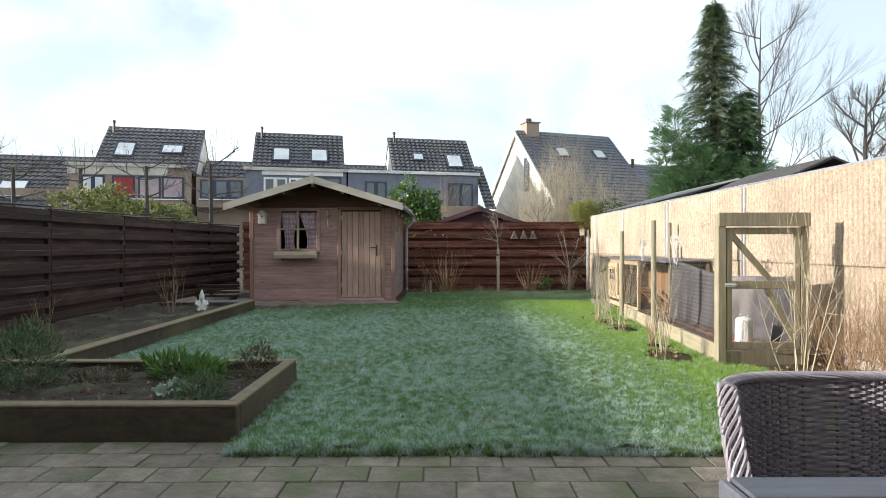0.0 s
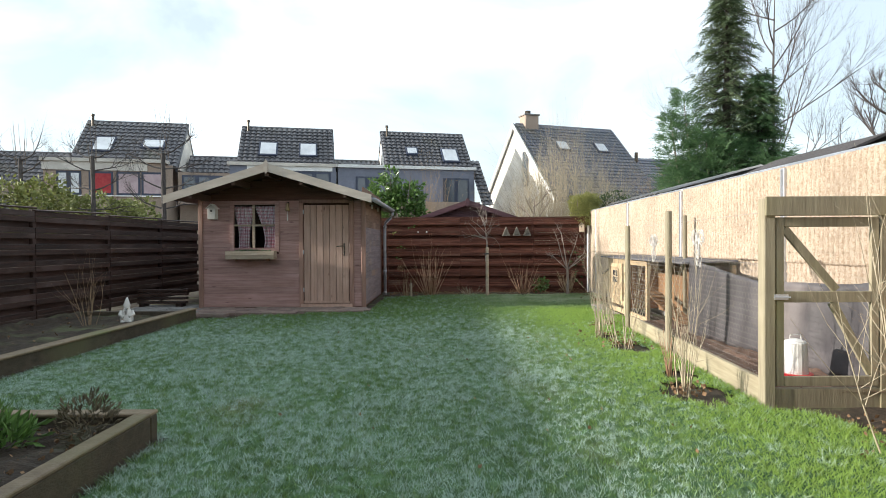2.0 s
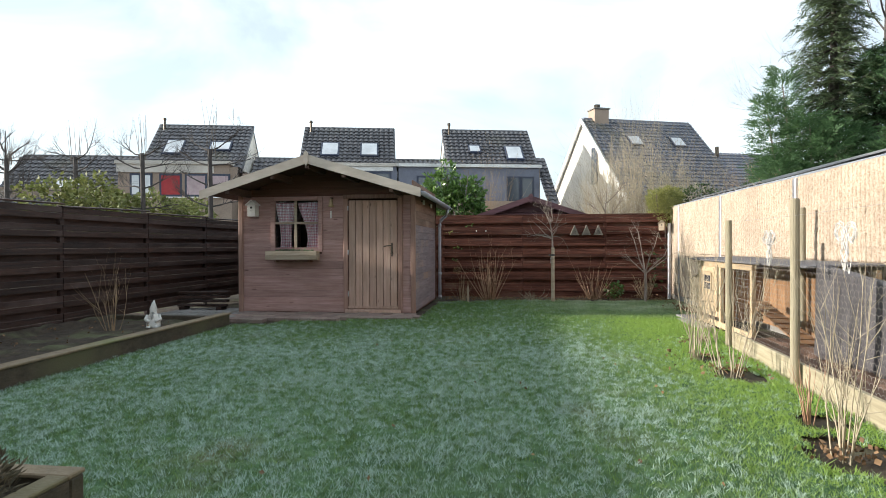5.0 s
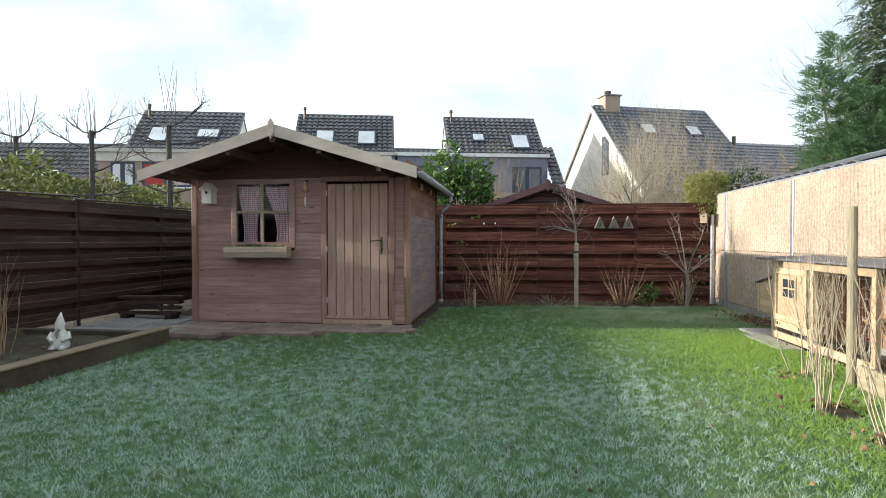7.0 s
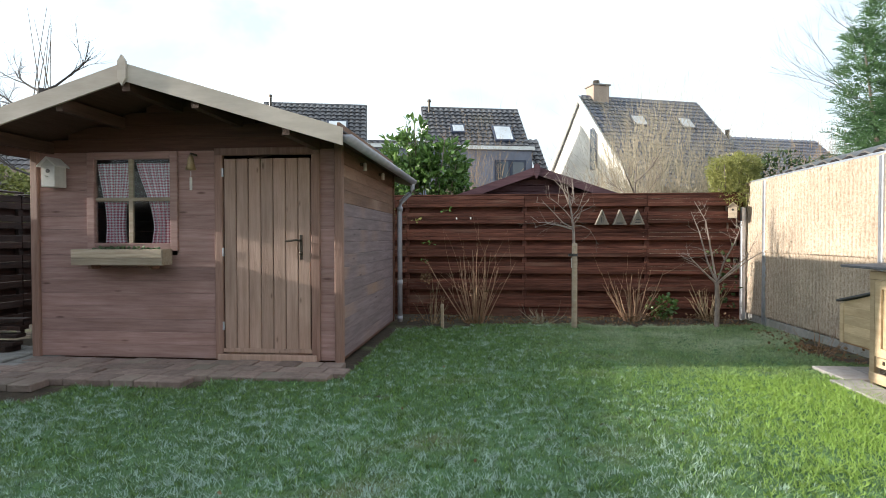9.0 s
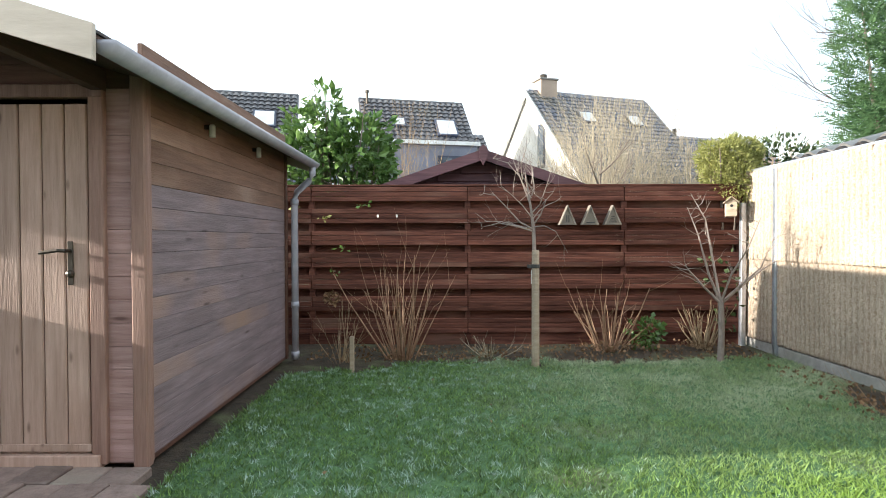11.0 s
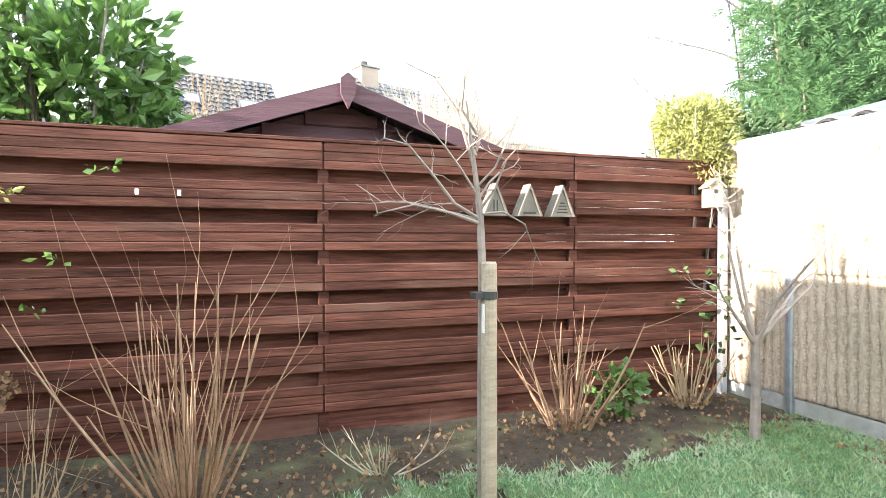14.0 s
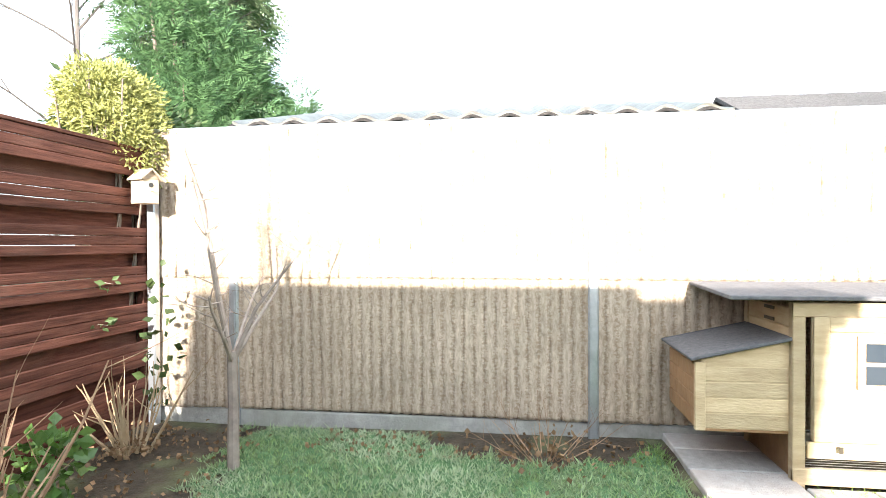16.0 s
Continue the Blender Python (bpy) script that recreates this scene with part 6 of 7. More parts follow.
            pts = [(rr.normal(0, 0.01), yb * (0.6 + 0.7 * k / 4) * (1 if k < 3 else 0.7) + rr.normal(0, 0.012), 0.08 - 0.27 * k / 4 * rr.uniform(0.85, 1)) for k in range(5)]
            tube(bm, pts, 0.0028, 4, False)
        bmesh.ops.scale(bm, vec=(1, s, s), verts=bm.verts)
        part("wirework", bm, M_WHITE_WIRE, o)
    # coop
    c = thing("chicken_coop", (0.05, 0.04, 0), "honey-coloured wooden chicken coop with dark felt roof and nest box", "chicken coop")
    X0, X1, Y0, Y1, H = 3.36, 3.93, 8.56, 11.84, 0.9
    for x, y in ((X0, Y1), (X1, Y1), (X0, 10.95), (X0, 9.92), (X1, Y0), (X1, 9.9)):
        part("post", boxed(x - 0.025, x + 0.025, y - 0.03, y + 0.03, -0.03, H, 0.004), M_COOP, c)
    for z0, z1 in ((H - 0.07, H), (0.0, 0.08)):
        part("rail", boxed(X0 - 0.03, X0 - 0.002, 9.9, Y1 + 0.03, z0, z1, 0.004), M_COOP, c)
    bm = bmesh.new()
    m2 = Matrix.Translation((X0 - 0.08, 0, 0.915)) @ Matrix.Rotation(radians(-2), 4, "Y")
    box(bm, 0, X1 - X0 + 0.12, Y0 - 0.05, Y1 + 0.34, 0, 0.022, m2, 0.004)
    part("roof", bm, M_SLATE_FELT, c, "dark grey felted roof")
    for i in range(6):
        piece("end_board", (X1 - X0 - 0.05, 0.02, 0.098), M_COOP_BROWN if i < 2 else M_COOP, c, ((X0 + X1) / 2, Y1 + 0.012, 0.32 + 0.1 * i), 0.006)
    part("end_panel", boxed(X0 + 0.03, X1 - 0.03, Y1 - 0.005, Y1 + 0.012, 0.0, 0.27), M_COOP_BROWN, c)
    for z in (0.78, 0.84):
        part("vent_slot", boxed(3.56, 3.68, Y1 + 0.022, Y1 + 0.027, z, z + 0.018), M_METAL_DARK, c)
    # door with little window
    d = thing("door")
    d.parent = c
    part("panel", boxed(X0 - 0.022, X0 - 0.004, 11.02, 11.78, 0.22, 0.83, 0.004), M_COOP, d)
    for ya, yb, za, zb in ((11.02, 11.09, 0.22, 0.83), (11.71, 11.78, 0.22, 0.83), (11.09, 11.71, 0.76, 0.83), (11.09, 11.71, 0.22, 0.29)):
        part("door_frame", boxed(X0 - 0.042, X0 - 0.0225, ya, yb, za, zb, 0.003), M_COOP, d)
    w2 = part("window", boxed(X0 - 0.036, X0 - 0.0226, 11.26, 11.58, 0.48, 0.74, 0.003), M_COOP, d)
    for ya in (11.285, 11.43):
        for za in (0.505, 0.615):
            part("pane", boxed(X0 - 0.040, X0 - 0.0365, ya, ya + 0.115, za, za + 0.09), M_GLASS, w2)
    for y in (11.15, 11.65):
        part("catch", boxed(X0 - 0.05, X0 - 0.0425, y, y + 0.02, 0.17, 0.2), M_METAL_DARK, d)
    part("fall_board", boxed(X0 - 0.02, X0 - 0.003, 11.0, 11.8, 0.13, 0.21, 0.003), M_COOP, c)
    hex_like = bmesh.new()
    for k in range(11):
        y = 9.98 + k * 0.09
        tube(hex_like, [(X0, y, 0.08), (X0, y, 0.83)], 0.0016, 4, False)
    for k in range(9):
        tube(hex_like, [(X0, 9.92, 0.12 + k * 0.085), (X0, 10.95, 0.12 + k * 0.085)], 0.0016, 4, False)
    for k in range(12):
        tube(hex_like, [(X0, 11.0, 0.02 + k * 0.012), (X0, 11.8, 0.02 + k * 0.012)], 0.0014, 4, False)
    part("wire_grid", hex_like, M_WIRE, c)
    # vertical slat back wall, floor and ramp
    for k in range(11):
        piece("slat", (0.02, 0.20, 0.75), M_COOP_BROWN, c, (X1 - 0.02, 8.75 + k * 0.21, 0.45), 0.004)
    for k in range(3):
        piece("partition_slat", (0.16, 0.02, 0.72), M_COOP_BROWN, c, (X0 + 0.12 + 0.18 * k, 10.98, 0.45), 0.004)
    bm = bmesh.new()
    m3 = Matrix.Translation((3.55, 9.0, 0.10)) @ Matrix.Rotation(radians(14), 4, "X")
    box(bm, -0.11, 0.11, 0, 1.3, 0, 0.018, m3)
    for k in range(8):
        box(bm, -0.11, 0.11, 0.1 + 0.15 * k, 0.12 + 0.15 * k, 0.018, 0.03, m3)
    part("ramp", bm, M_COOP_BROWN, c)
    # nest box on the end
    nb = thing("nest_box")
    nb.parent = c
    nx0, nx1, ny0, ny1 = X0 + 0.02, X1 - 0.02, Y1 + 0.03, 12.3
    for k in range(4):
        piece("board", (0.02, ny1 - ny0, 0.078), M_COOP, nb, (nx0, (ny0 + ny1) / 2, 0.29 + 0.08 * k), 0.005)
        piece("face_board", (nx1 - nx0, 0.02, 0.078), M_COOP_BROWN, nb, ((nx0 + nx1) / 2, ny1, 0.29 + 0.08 * k), 0.005)
    part("corner_strip", boxed(nx0 - 0.02, nx0 + 0.01, ny1 - 0.03, ny1 + 0.02, 0.24, 0.59, 0.003), M_COOP, nb)
    part("bottom", boxed(nx0, nx1, ny0, ny1, 0.235, 0.25), M_COOP_BROWN, nb)
    bm = bmesh.new()
    m4 = Matrix.Translation((0, ny0 - 0.01, 0.71)) @ Matrix.Rotation(radians(-13), 4, "X")
    box(bm, nx0 - 0.04, nx1 + 0.03, 0, ny1 - ny0 + 0.07, 0, 0.018, m4, 0.004)
    part("lid", bm, M_SLATE_FELT, nb, "slate-grey felted lid")
    bm = bmesh.new()
    sa = [bm.verts.new((nx0 - 0.008, y, z)) for y, z in ((ny0, 0.25), (ny1 - 0.012, 0.25), (ny1 - 0.012, 0.60), (ny0, 0.70))]
    sb = [bm.verts.new((nx1, y, z)) for y, z in ((ny0, 0.25), (ny1 - 0.012, 0.25), (ny1 - 0.012, 0.60), (ny0, 0.70))]
    bm.faces.new(sa), bm.faces.new(sb[::-1])
    for k in range(4):
        bm.faces.new((sa[k], sb[k], sb[(k + 1) % 4], sa[(k + 1) % 4]))
    part("side_panel", bm, M_COOP, nb)


build_pen()


# ---- small things ----
def build_small_things():
    F = 12.15
    # gingham curtains
    def curtain(xa, xb, pinch, lab):
        c = thing("curtain", (0, F + 0.05, 0), lab, "curtain", "window curtains")
        nx, nz = 40, 24
        u, t = np.linspace(0, 1, nx), np.linspace(0, 1, nz)
        U, T = np.meshgrid(u, t)
        wdt = (1 - 0.48 * np.sin(np.clip(T * 1.25, 0, 1) * np.pi / 2) ** 1.3) + 0.18 * np.clip(T - 0.8, 0, 1) * 5 * 0.5
        mid = pinch
        X = xa + (xb - xa) * (mid + (U - mid) * wdt)
        Yc = 0.018 * np.sin(U * 2 * np.pi * 5 + T) * (0.5 + T)
        Z = 1.90 - 0.82 * T
        V = np.stack([X, Yc, Z], -1).reshape(-1, 3)
        i = (np.arange(nz - 1)[:, None] * nx + np.arange(nx - 1)).ravel()
        Fq = np.stack([i, i + 1, i + nx + 1, i + nx], 1)
        ob = mesh_np("cloth", V, Fq, M_GINGHAM, c, True)
        uv = ob.data.uv_layers.new(name="UVMap")
        UV = np.stack([U * 0.45, T * 0.85], -1).reshape(-1, 2)[Fq.ravel()]
        uv.data.foreach_set("uv", UV.astype(np.float32).ravel())
        md = ob.modifiers.new("thickness", "SOLIDIFY")
        md.thickness = 0.002
    curtain(-3.53, -3.15, 0.45, "red and white gingham curtain tied in at the window")
    curtain(-3.13, -2.72, 0.85, "red and white gingham curtain swept aside at the window")
    # flower box
    b = thing("flower_box", (-3.15, 12.015, 0), "pale weathered wooden flower box under the shed window", "flower box")
    part("front", boxed(-0.45, 0.45, -0.10, -0.08, 0.92, 1.07, 0.004), M_PALE_WOOD, b)
    part("back", boxed(-0.44, 0.44, 0.07, 0.088, 0.92, 1.07, 0.004), M_PALE_WOOD, b)
    for x in (-0.445, 0.425):
        part("end", boxed(x, x + 0.02, -0.08, 0.07, 0.92, 1.07, 0.004), M_PALE_WOOD, b)
    part("bottom", boxed(-0.42, 0.42, -0.08, 0.07, 0.925, 0.94), M_PALE_WOOD, b)
    part("groove_board", boxed(-0.445, 0.445, -0.107, -0.1005, 0.99, 1.065, 0.003), M_PALE_WOOD, b)
    part("soil", boxed(-0.42, 0.42, -0.08, 0.07, 0.94, 1.03), M_SOIL, b)
    for x in (-0.3, 0.3):
        part("bracket", boxed(x - 0.015, x + 0.015, -0.05, 0.088, 0.88, 0.92), M_TRIM, b)
    rng = np.random.default_rng(2)
    P, N = blob_points(rng, 200, (0.05, 0, 1.05), (0.3, 0.05, 0.03))
    N[:, 2] += 0.6
    V, Fq = leaf_cloud(P, N, 0.04, rng)
    mesh_np("trailing_plant", V, Fq, M_HERB, b)
    # bird boxes
    def bird_box(at, turn, mat, lab):
        o = thing("bird_box", at, lab, "bird box", "bird boxes", turn=turn)
        part("body", boxed(-0.07, 0.07, -0.08, 0.07, 0, 0.2, 0.004), mat, o)
        bm = bmesh.new()
        prism(bm, [(-0.07, 0.2), (0.07, 0.2), (0, 0.27)], -0.08, 0.07)
        part("gable", bm, mat, o)
        for sg in (-1, 1):
            bm = bmesh.new()
            prism(bm, [(0, 0.272), (sg * 0.095, 0.188), (sg * 0.095, 0.2), (0, 0.286)], -0.105, 0.08)
            part("roof_board", bm, mat, o)
        bm = bmesh.new()
        tube(bm, [(0, -0.084, 0.15), (0, -0.0805, 0.15)], 0.02, 14)
        part("entrance_hole", bm, M_LABEL, o, "dark round entrance hole")
        bm = bmesh.new()
        tube(bm, [(0, -0.08, 0.10), (0, -0.125, 0.10)], 0.005, 6)
        part("perch", bm, mat, o)
        return o

    bird_box((-3.88, F - 0.08, 1.66), 0, M_WHITE_BOX, "white-painted wooden bird box on the shed front")
    corner = bird_box((3.80, 15.68, 1.46), -20, M_PALE_WOOD, "pale wooden bird box on the fence corner post")
    corner.scale = (0.82, 0.82, 0.8)
    # hanging bell with a pull
    h = thing("hanging_bell", (-2.49, F - 0.10, 0.02), "small aged brass bell with white pull on the shed front", "bell")
    bm = bmesh.new()
    tube(bm, [(0, 0, 1.93), (0, 0, 1.90), (0, 0, 1.84), (0, 0, 1.79)], [0.012, 0.028, 0.034, 0.048], 14)
    part("bell", bm, M_BRASS, h, smooth=True)
    bm = bmesh.new()
    tube(bm, [(0, 0, 1.78), (0, 0, 1.72)], 0.003, 5)
    part("cord", bm, M_WHITE_WIRE, h)
    bm = bmesh.new()
    tube(bm, [(0, 0, 1.72), (0, 0, 1.60)], 0.012, 8)
    part("pull", bm, M_WHITE_BOX, h)
    part("bracket", boxed(-0.008, 0.008, -0.005, 0.1, 1.93, 1.95), M_METAL_DARK, h)
    # white clips under the eave of the shed
    for x, y, z in ((-1.065, 12.95, 1.89), (-1.065, 13.9, 1.89)):
        c = thing("eave_lamp", (x, y, z), "small white wall lamp under the shed eave", "lamp", "eave lamps")
        bm = bmesh.new()
        tube(bm, [(0.02, 0, 0.0), (0.02, 0, 0.075), (0.02, 0, 0.085)], [0.02, 0.02, 0.012], 12)
        part("body", bm, M_WHITE_BOX, c)
        part("bracket", boxed(-0.03, 0.01, -0.012, 0.012, 0.05, 0.08), M_METAL_DARK, c)
    # triangular insect houses
    for k, x in enumerate((1.93, 2.19, 2.45)):
        o = thing("insect_house", (x, 15.735, 1.37), "grey triangular wooden insect house hung on the plank fence", "insect house", "insect houses")
        for sg in (-1, 1):
            bm = bmesh.new()
            prism(bm, [(0, 0.225), (sg * 0.098, 0.0), (sg * 0.082, 0.0), (0, 0.195)], -0.06, 0.05)
            part("side", bm, M_GREY_WOOD, o)
        part("bottom", boxed(-0.082, 0.082, -0.055, 0.05, 0, 0.012), M_GREY_WOOD, o)
        bm = bmesh.new()
        prism(bm, [(-0.078, 0.012), (0.078, 0.012), (0, 0.19)], -0.045, 0.045)
        part("filling", bm, M_GREY_WOOD, o)
        for q in range(4):
            if k == 0 and q < 2:
                part("slot", boxed(-0.018 + 0.024 * q, -0.008 + 0.024 * q, -0.047, -0.0455, 0.03, 0.11), M_LABEL, o)
            elif k == 1 and q == 0:
                part("slot", boxed(-0.05, 0.05, -0.047, -0.0455, 0.015, 0.03), M_LABEL, o)
            elif k == 2:
                part("slot", boxed(-0.045 + 0.008 * q, 0.045 - 0.008 * q, -0.047, -0.0455, 0.025 + 0.022 * q, 0.035 + 0.022 * q), M_LABEL, o)
    # white clips on the plank fence
    for x in (-0.27, -0.05):
        o = thing("fence_clip", (x, BACK_Y - 0.048, 1.46), "small white plastic clip on the plank fence", "clip", "fence clips")
        part("body", boxed(-0.010, 0.010, -0.012, 0.0, 0.0, 0.035, 0.003), M_FEEDER, o)
        part("hook", boxed(-0.006, 0.006, -0.024, -0.012, 0.0, 0.008), M_FEEDER, o)
    # evergreen sprigs that grow through the gaps
    for x, z, m, lab in ((-1.26, 1.585, M_YELLOW_HEDGE, "yellowing sprig pushing through the plank fence"), (-0.87, 1.46, M_YELLOW_HEDGE, "yellowing sprig pushing through the plank fence"), (-0.43, 1.60, M_LAUREL, "dark leafy sprig pushing through the plank fence"), (-0.69, 1.10, M_LAUREL, "dark leafy sprig pushing through the plank fence"), (-0.79, 0.83, M_LAUREL, "dark leafy sprig pushing through the plank fence"), (3.55, 0.95, M_DARK_HEDGE, "dark leafy sprig pushing through the plank fence"), (3.5, 0.7, M_DARK_HEDGE, "dark leafy sprig pushing through the plank fence")):
        o = thing("leaf_sprig", (x, BACK_Y - 0.05, z), lab, "plant", "fence sprigs")
        bm = bmesh.new()
        tube(bm, [(0, 0.06, 0), (0.01, 0.0, 0.01), (0.03, -0.04, 0.0)], [0.004, 0.003, 0.002], 5)
        part("stalk", bm, M_BARK, o)
        P = rng.normal(0, 1, (7, 3)) * (0.045, 0.012, 0.02) + (0.0, -0.02, 0.0)
        V, Fq = leaf_cloud(P, np.tile([0.2, -0.6, 0.1], (7, 1)), 0.06, rng, 0.28)
        mesh_np("leaves", V, Fq, m, o)
    # gnome: one plain figure
    g = bmesh.new()
    tube(g, [(0, 0, 0), (0, 0, 0.05), (0, 0, 0.14), (0, 0, 0.2), (0, -0.005, 0.235), (0, -0.005, 0.28), (0, 0, 0.30), (0, 0.01, 0.38), (0.005, 0.02, 0.44)], [0.10, 0.105, 0.095, 0.075, 0.05, 0.052, 0.058, 0.03, 0.006], 14)
    for sx in (-1, 1):
        tube(g, [(sx * 0.08, 0, 0.2), (sx * 0.11, -0.03, 0.14), (sx * 0.05, -0.1, 0.11)], [0.028, 0.028, 0.024], 8)
        tube(g, [(sx * 0.05, -0.05, 0.02), (sx * 0.055, -0.13, 0.02)], [0.035, 0.03], 8)
    tube(g, [(0, -0.05, 0.24), (0, -0.085, 0.2), (0, -0.09, 0.14)], [0.035, 0.03, 0.008], 8)
    ob = part("garden_gnome", g, M_GNOME, None, smooth=True, m=pose(-4.23, 9.84, 0.06, 0, 0, 20) @ Matrix.Scale(0.84, 4))
    tagged(ob, "weathered white stone garden gnome with pointed hat", "statue")
    # short peg beside the shrub, corner stone
    part("peg", boxed(-0.02, 0.02, -0.02, 0.02, -0.05, 0.30, 0.004), M_PALE_WOOD, tagged(new("garden_peg"), "short pale wooden peg in the border", "peg"), m=pose(-0.36, 14.42, 0))
    # log pile bench between fence and shed
    s = thing("plank_stack", (-4.95, 12.3, 0), "low stack of dark planks between fence and shed", "planks")
    for k in range(4):
        piece("plank", (0.9, 0.14, 0.04), M_FENCE_Y, s, (0, 0.02 * k, 0.1 + 0.075 * k), 0.005, rot=(0, 0, 3 * k))
    for x in (-0.35, 0.35):
        piece("support", (0.1, 0.2, 0.1), M_FENCE_Y, s, (x, 0, 0.03), 0.005)


build_small_things()


# ---- wicker chair and table on the patio ----
def build_patio_set():
    c = thing("wicker_armchair", (1.0, 1.15, -0.075), "grey-brown woven wicker armchair at the patio table", "chair")
    # the shell runs from one arm round the back to the other arm
    def plan(t):
        a = math.pi * (1 - t)
        e = 0.55
        x = math.copysign(abs(math.cos(a)) ** e, math.cos(a)) * 0.335
        y = abs(math.sin(a)) ** e * 0.49 - 0.16
        return x, y
    def top(t):
        s = min(t, 1 - t) * 2
        return 0.66 + 0.245 * min(1, max(0, (s - 0.12) / 0.26)) ** 0.9
    nu = 198
    ts = [i / nu for i in range(nu + 1)]
    rows = 78
    V, Fq, k = [], [], 0
    for r in range(rows):
        f = (r + 0.5) / rows
        z0 = 0.30 + f * 0.602
        pts = []
        for i, t in enumerate(ts):
            x, y = plan(t)
            flare = 1 + 0.10 * (z0 - 0.3)
            ph = 1 if ((i // 3 + r) % 2) else -1
            n = Vector((x, y + 0.2, 0)).normalized() * 0.0055 * ph * math.sin(math.pi * ((i % 3) + 0.5) / 3)
            pts.append((x * flare + n.x, y * flare + n.y, z0, top(t)))
        for i in range(nu):
            a, b = pts[i], pts[i + 1]
            if z0 > min(a[3], b[3]):
                continue
            hz = 0.0036
            for p in (a, b):
                q = Vector((p[0], p[1] + 0.2, 0)).normalized() * 0.004
                V += [(p[0] - q.x, p[1] - q.y, p[2] - hz), (p[0] - q.x, p[1] - q.y, p[2] + hz), (p[0] + q.x, p[1] + q.y, p[2] + hz), (p[0] + q.x, p[1] + q.y, p[2] - hz)]
            for e in range(4):
                Fq.append((k + e, k + (e + 1) % 4, k + 4 + (e + 1) % 4, k + 4 + e))
            k += 8
    mesh_np("woven_shell", np.array(V), np.array(Fq), M_WICKER, c, False)["kind"] = "stuff"
    bm = bmesh.new()
    for i in range(1, nu, 3):
        x, y = plan(ts[i])
        tube(bm, [(x, y, 0.28), (x * 1.06, y * 1.06, top(ts[i]))], 0.0036, 5)
    part("stake_frame", bm, M_WICKER, c)
    # plaited rim
    bm = bmesh.new()
    for strand in range(9):
        pts = []
        for i in range(0, nu * 2 + 1):
            t = i / (nu * 2)
            x, y = plan(t)
            x, y = x * 1.065, y * 1.065
            w = i * 0.15 + strand * math.pi / 4.5
            wide = 0.013 + 0.009 * (min(t, 1 - t) < 0.22)
            n = Vector((x, y + 0.2, 0)).normalized()
            pts.append((x + n.x * wide * math.cos(w), y + n.y * wide * math.cos(w), top(t) + 0.004 + 0.009 * math.sin(w)))
        tube(bm, pts, 0.0045, 5)
    part("plaited_rim", bm, M_WICKER, c, "plaited wicker rim")
    for x in (-0.30, 0.30):
        bm = bmesh.new()
        for q in range(92):
            z = 0.02 + q * 0.0069
            tube(bm, [(x - 0.03, -0.22, z), (x - 0.03, -0.16, z), (x + 0.03, -0.16, z), (x + 0.03, -0.22, z), (x - 0.03, -0.22, z)], 0.0036, 4, False)
        part("front_leg", bm, M_WICKER, c)
        part("rear_leg", boxed(x - 0.02, x + 0.02, 0.2, 0.24, 0.0, 0.3, 0.004), M_WICKER, c)
    bm = boxed(-0.31, 0.31, -0.2, 0.24, 0.33, 0.37, 0.01)
    part("seat", bm, M_WICKER, c)
    t = thing("patio_table", (0, 0, -0.05), "dark grey slatted garden table on the patio", "table")
    y = 1.13
    for k in range(9):
        piece("tabletop_plank", (1.35, 0.094, 0.028), M_TABLE, t, (0.565 + 0.675, y - 0.05 - 0.1 * k, 0.756), 0.004)
    for a in ((0.60, 1.88, 1.07, 1.09), (0.60, 1.88, 0.26, 0.28), (0.60, 0.62, 0.28, 1.07), (1.86, 1.88, 0.28, 1.07)):
        part("apron", boxed(a[0], a[1], a[2], a[3], 0.66, 0.742, 0.003), M_TABLE, t)
    part("edge_board", boxed(0.545, 0.563, 0.24, 1.13, 0.70, 0.765, 0.004), M_TABLE, t)
    for x in (0.64, 1.80):
        for yy in (0.3, 1.01):
            part("leg", boxed(x, x + 0.06, yy, yy + 0.06, 0.0, 0.742, 0.005), M_TABLE, t)


build_patio_set()


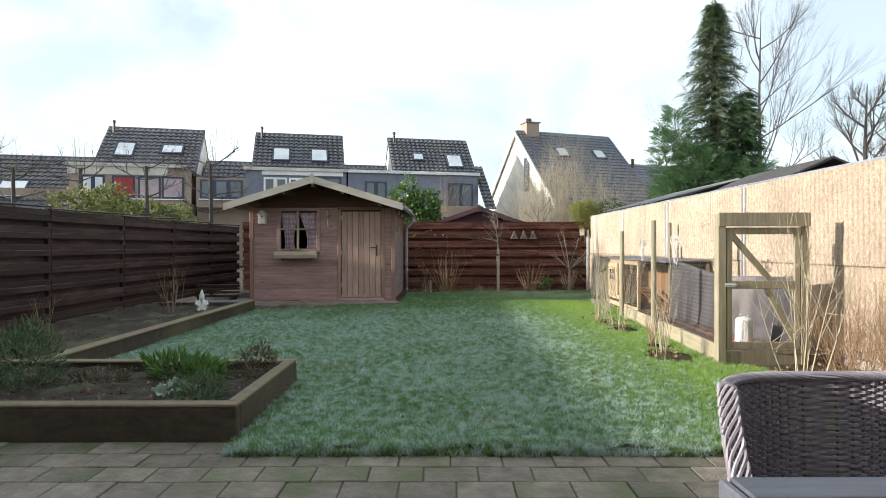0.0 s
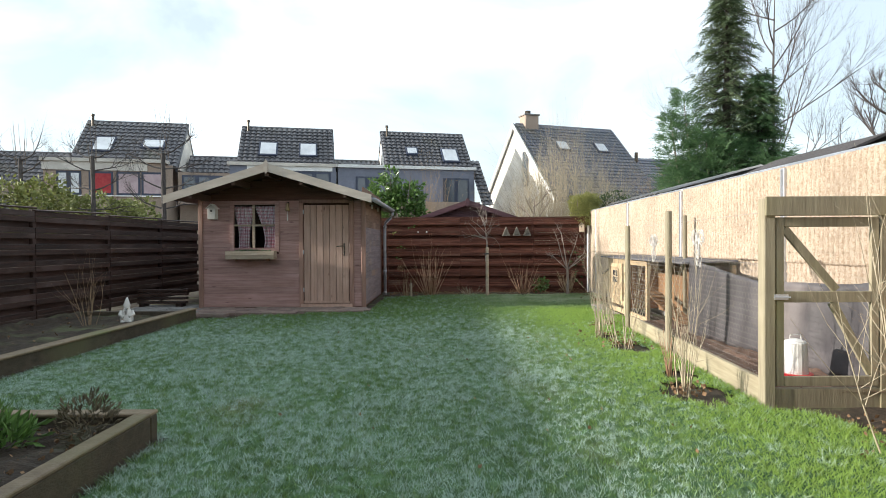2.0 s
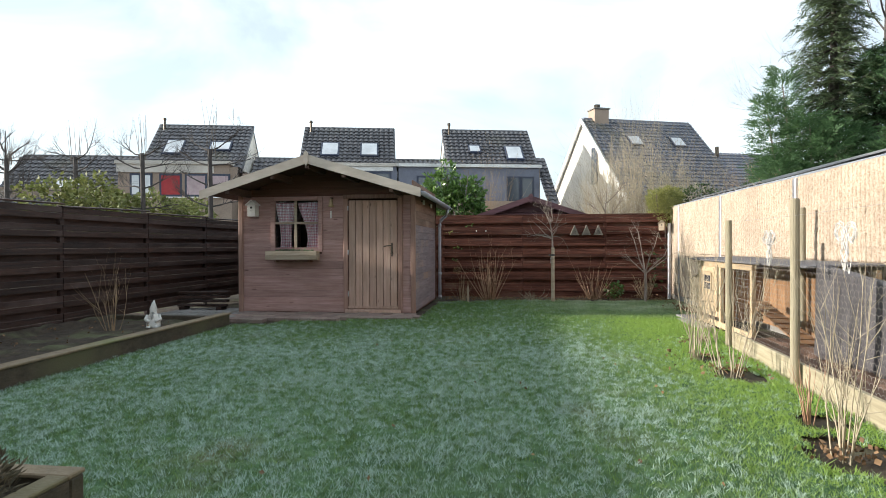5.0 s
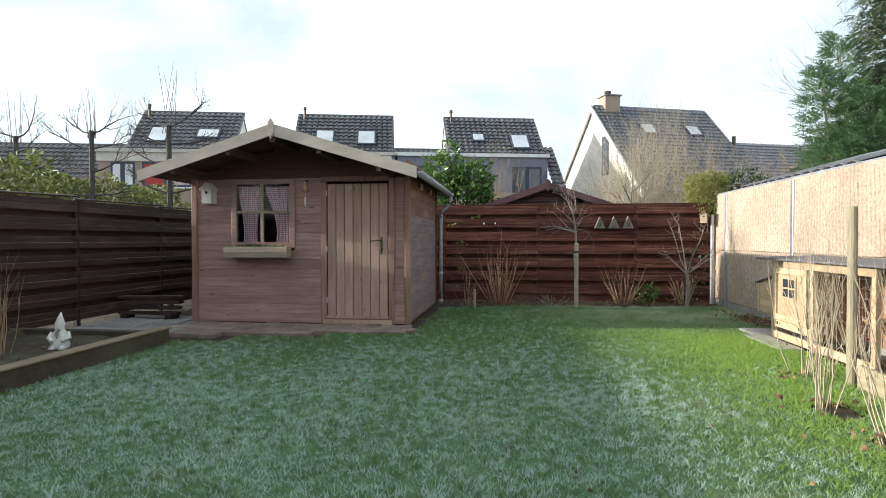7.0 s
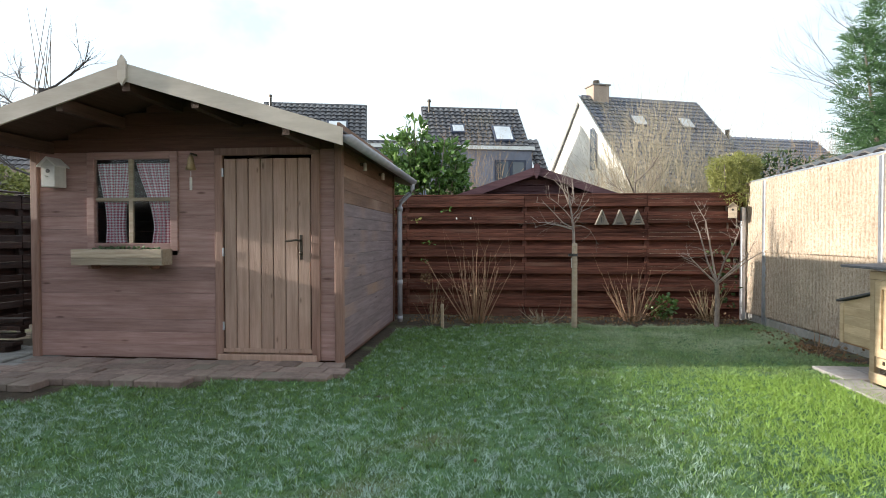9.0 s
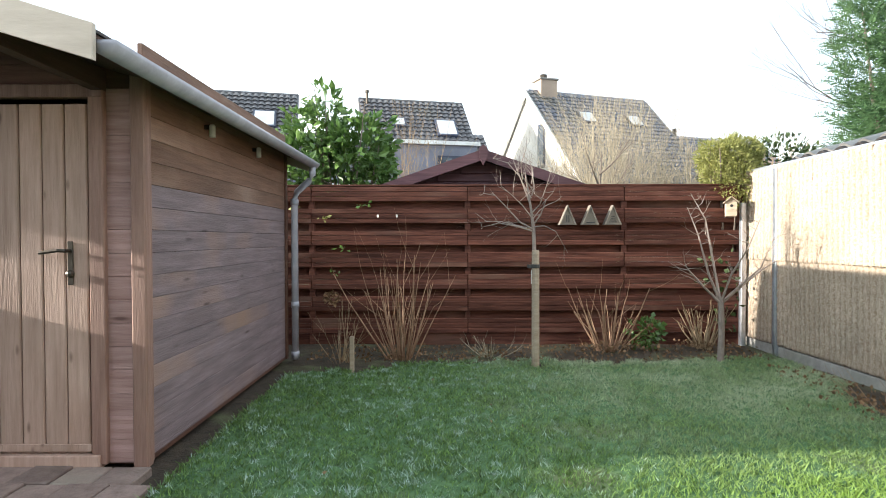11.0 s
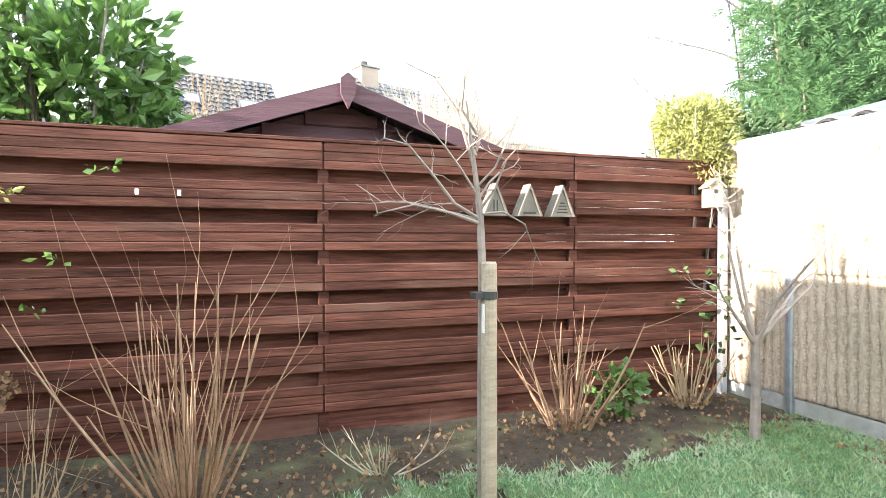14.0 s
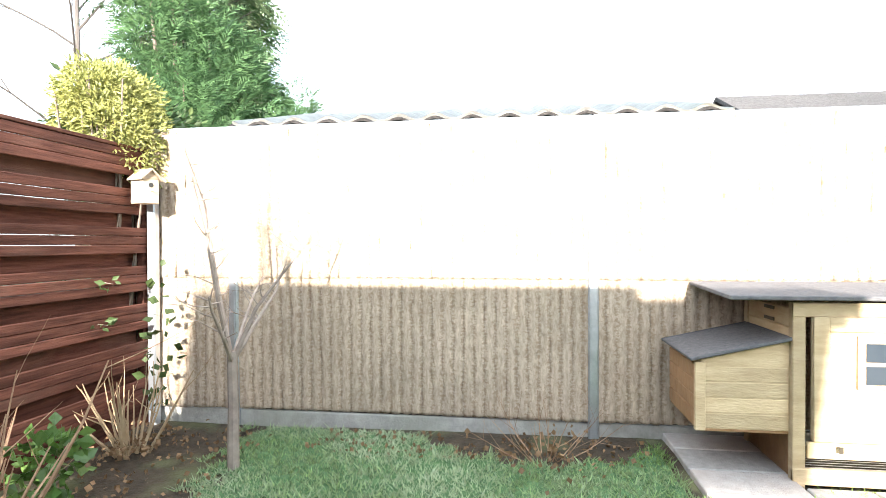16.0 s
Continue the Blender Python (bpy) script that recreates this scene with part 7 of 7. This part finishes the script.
# ---- paving: last, as many small pieces ----
def build_paving():
    rng = np.random.default_rng(4)
    patio = tagged(new("patio"), "brown-grey concrete pavers in running bond with mossy joints", "patio", kind="structure")
    L, W = 0.289, 0.194
    rest = bmesh.new()
    count = 0
    for r in range(28):
        yc = 3.46 - r * 0.2
        slip = rng.uniform(-0.035, 0.035)
        for q in range(-22, 22):
            xc = q * 0.296 + 0.148 * (r % 2) + 0.04 + slip
            if abs(xc) > 6 or (r == 0 and xc > -1.30):
                continue
            z = -0.085 + rng.normal(0, 0.0022)
            if r < 12 and -4.3 < xc < 2.6:
                ob = piece("paver", (L, W, 0.06), M_PAVER, patio, (xc, yc, z), 0.005, rot=(rng.normal(0, 0.35), rng.normal(0, 0.35), rng.normal(0, 0.25)))
                count += 1
            elif yc > -1.9:
                box(rest, xc - L / 2, xc + L / 2, yc - W / 2, yc + W / 2, -0.11, z + 0.03)
    ob = part("paver_field", rest, M_PAVER, patio)
    ob["kind"] = "stuff"
    bm = boxed(-6.2, 6.2, -1.9, 3.34, -0.13, -0.064)
    box(bm, -6.2, -1.2, 3.34, 3.58, -0.13, -0.064)
    part("joint_sand", bm, M_JOINT, patio)
    # strip of red-brown pavers before the shed
    s = tagged(new("shed_apron"), "red-brown brick pavers laid before the shed door", "paving", kind="structure")
    for r in range(5):
        for q in range(16):
            xc, yc = -4.0 + q * 0.205 + 0.1 * (r % 2), 12.0 - r * 0.205
            if xc > -1.0 or yc < 11.55 - 0.28 * (xc < -2.1) - 0.2 * (xc < -3.2):
                continue
            piece("paver", (0.2, 0.2, 0.06), M_BRICK_PAVER, s, (xc, yc, -0.008 + rng.normal(0, 0.003)), 0.006, rot=(rng.normal(0, 0.5), rng.normal(0, 0.5), rng.normal(0, 0.8)))
    f = tagged(new("flagstone_path"), "uneven grey flagstones beside the shed", "paving", kind="structure")
    for r in range(5):
        for q in range(4):
            piece("flagstone", (0.36, 0.36, 0.05), M_STONE, f, (-5.2 + q * 0.38, 10.9 + r * 0.38, 0.0 + rng.normal(0, 0.006)), 0.01, rot=(rng.normal(0, 0.8), rng.normal(0, 0.8), rng.normal(0, 3)))
    k = tagged(new("coop_path"), "pale concrete slabs beside the chicken coop", "paving", kind="structure")
    for q in range(3):
        piece("slab", (0.29, 0.48, 0.05), M_SLAB, k, (3.33 + 0.3 * q, 12.13, -0.008), 0.006)
    for q in range(3):
        piece("slab", (0.26, 0.29, 0.05), M_SLAB, k, (3.19, 11.73 - 0.3 * q, -0.012), 0.006)


build_paving()
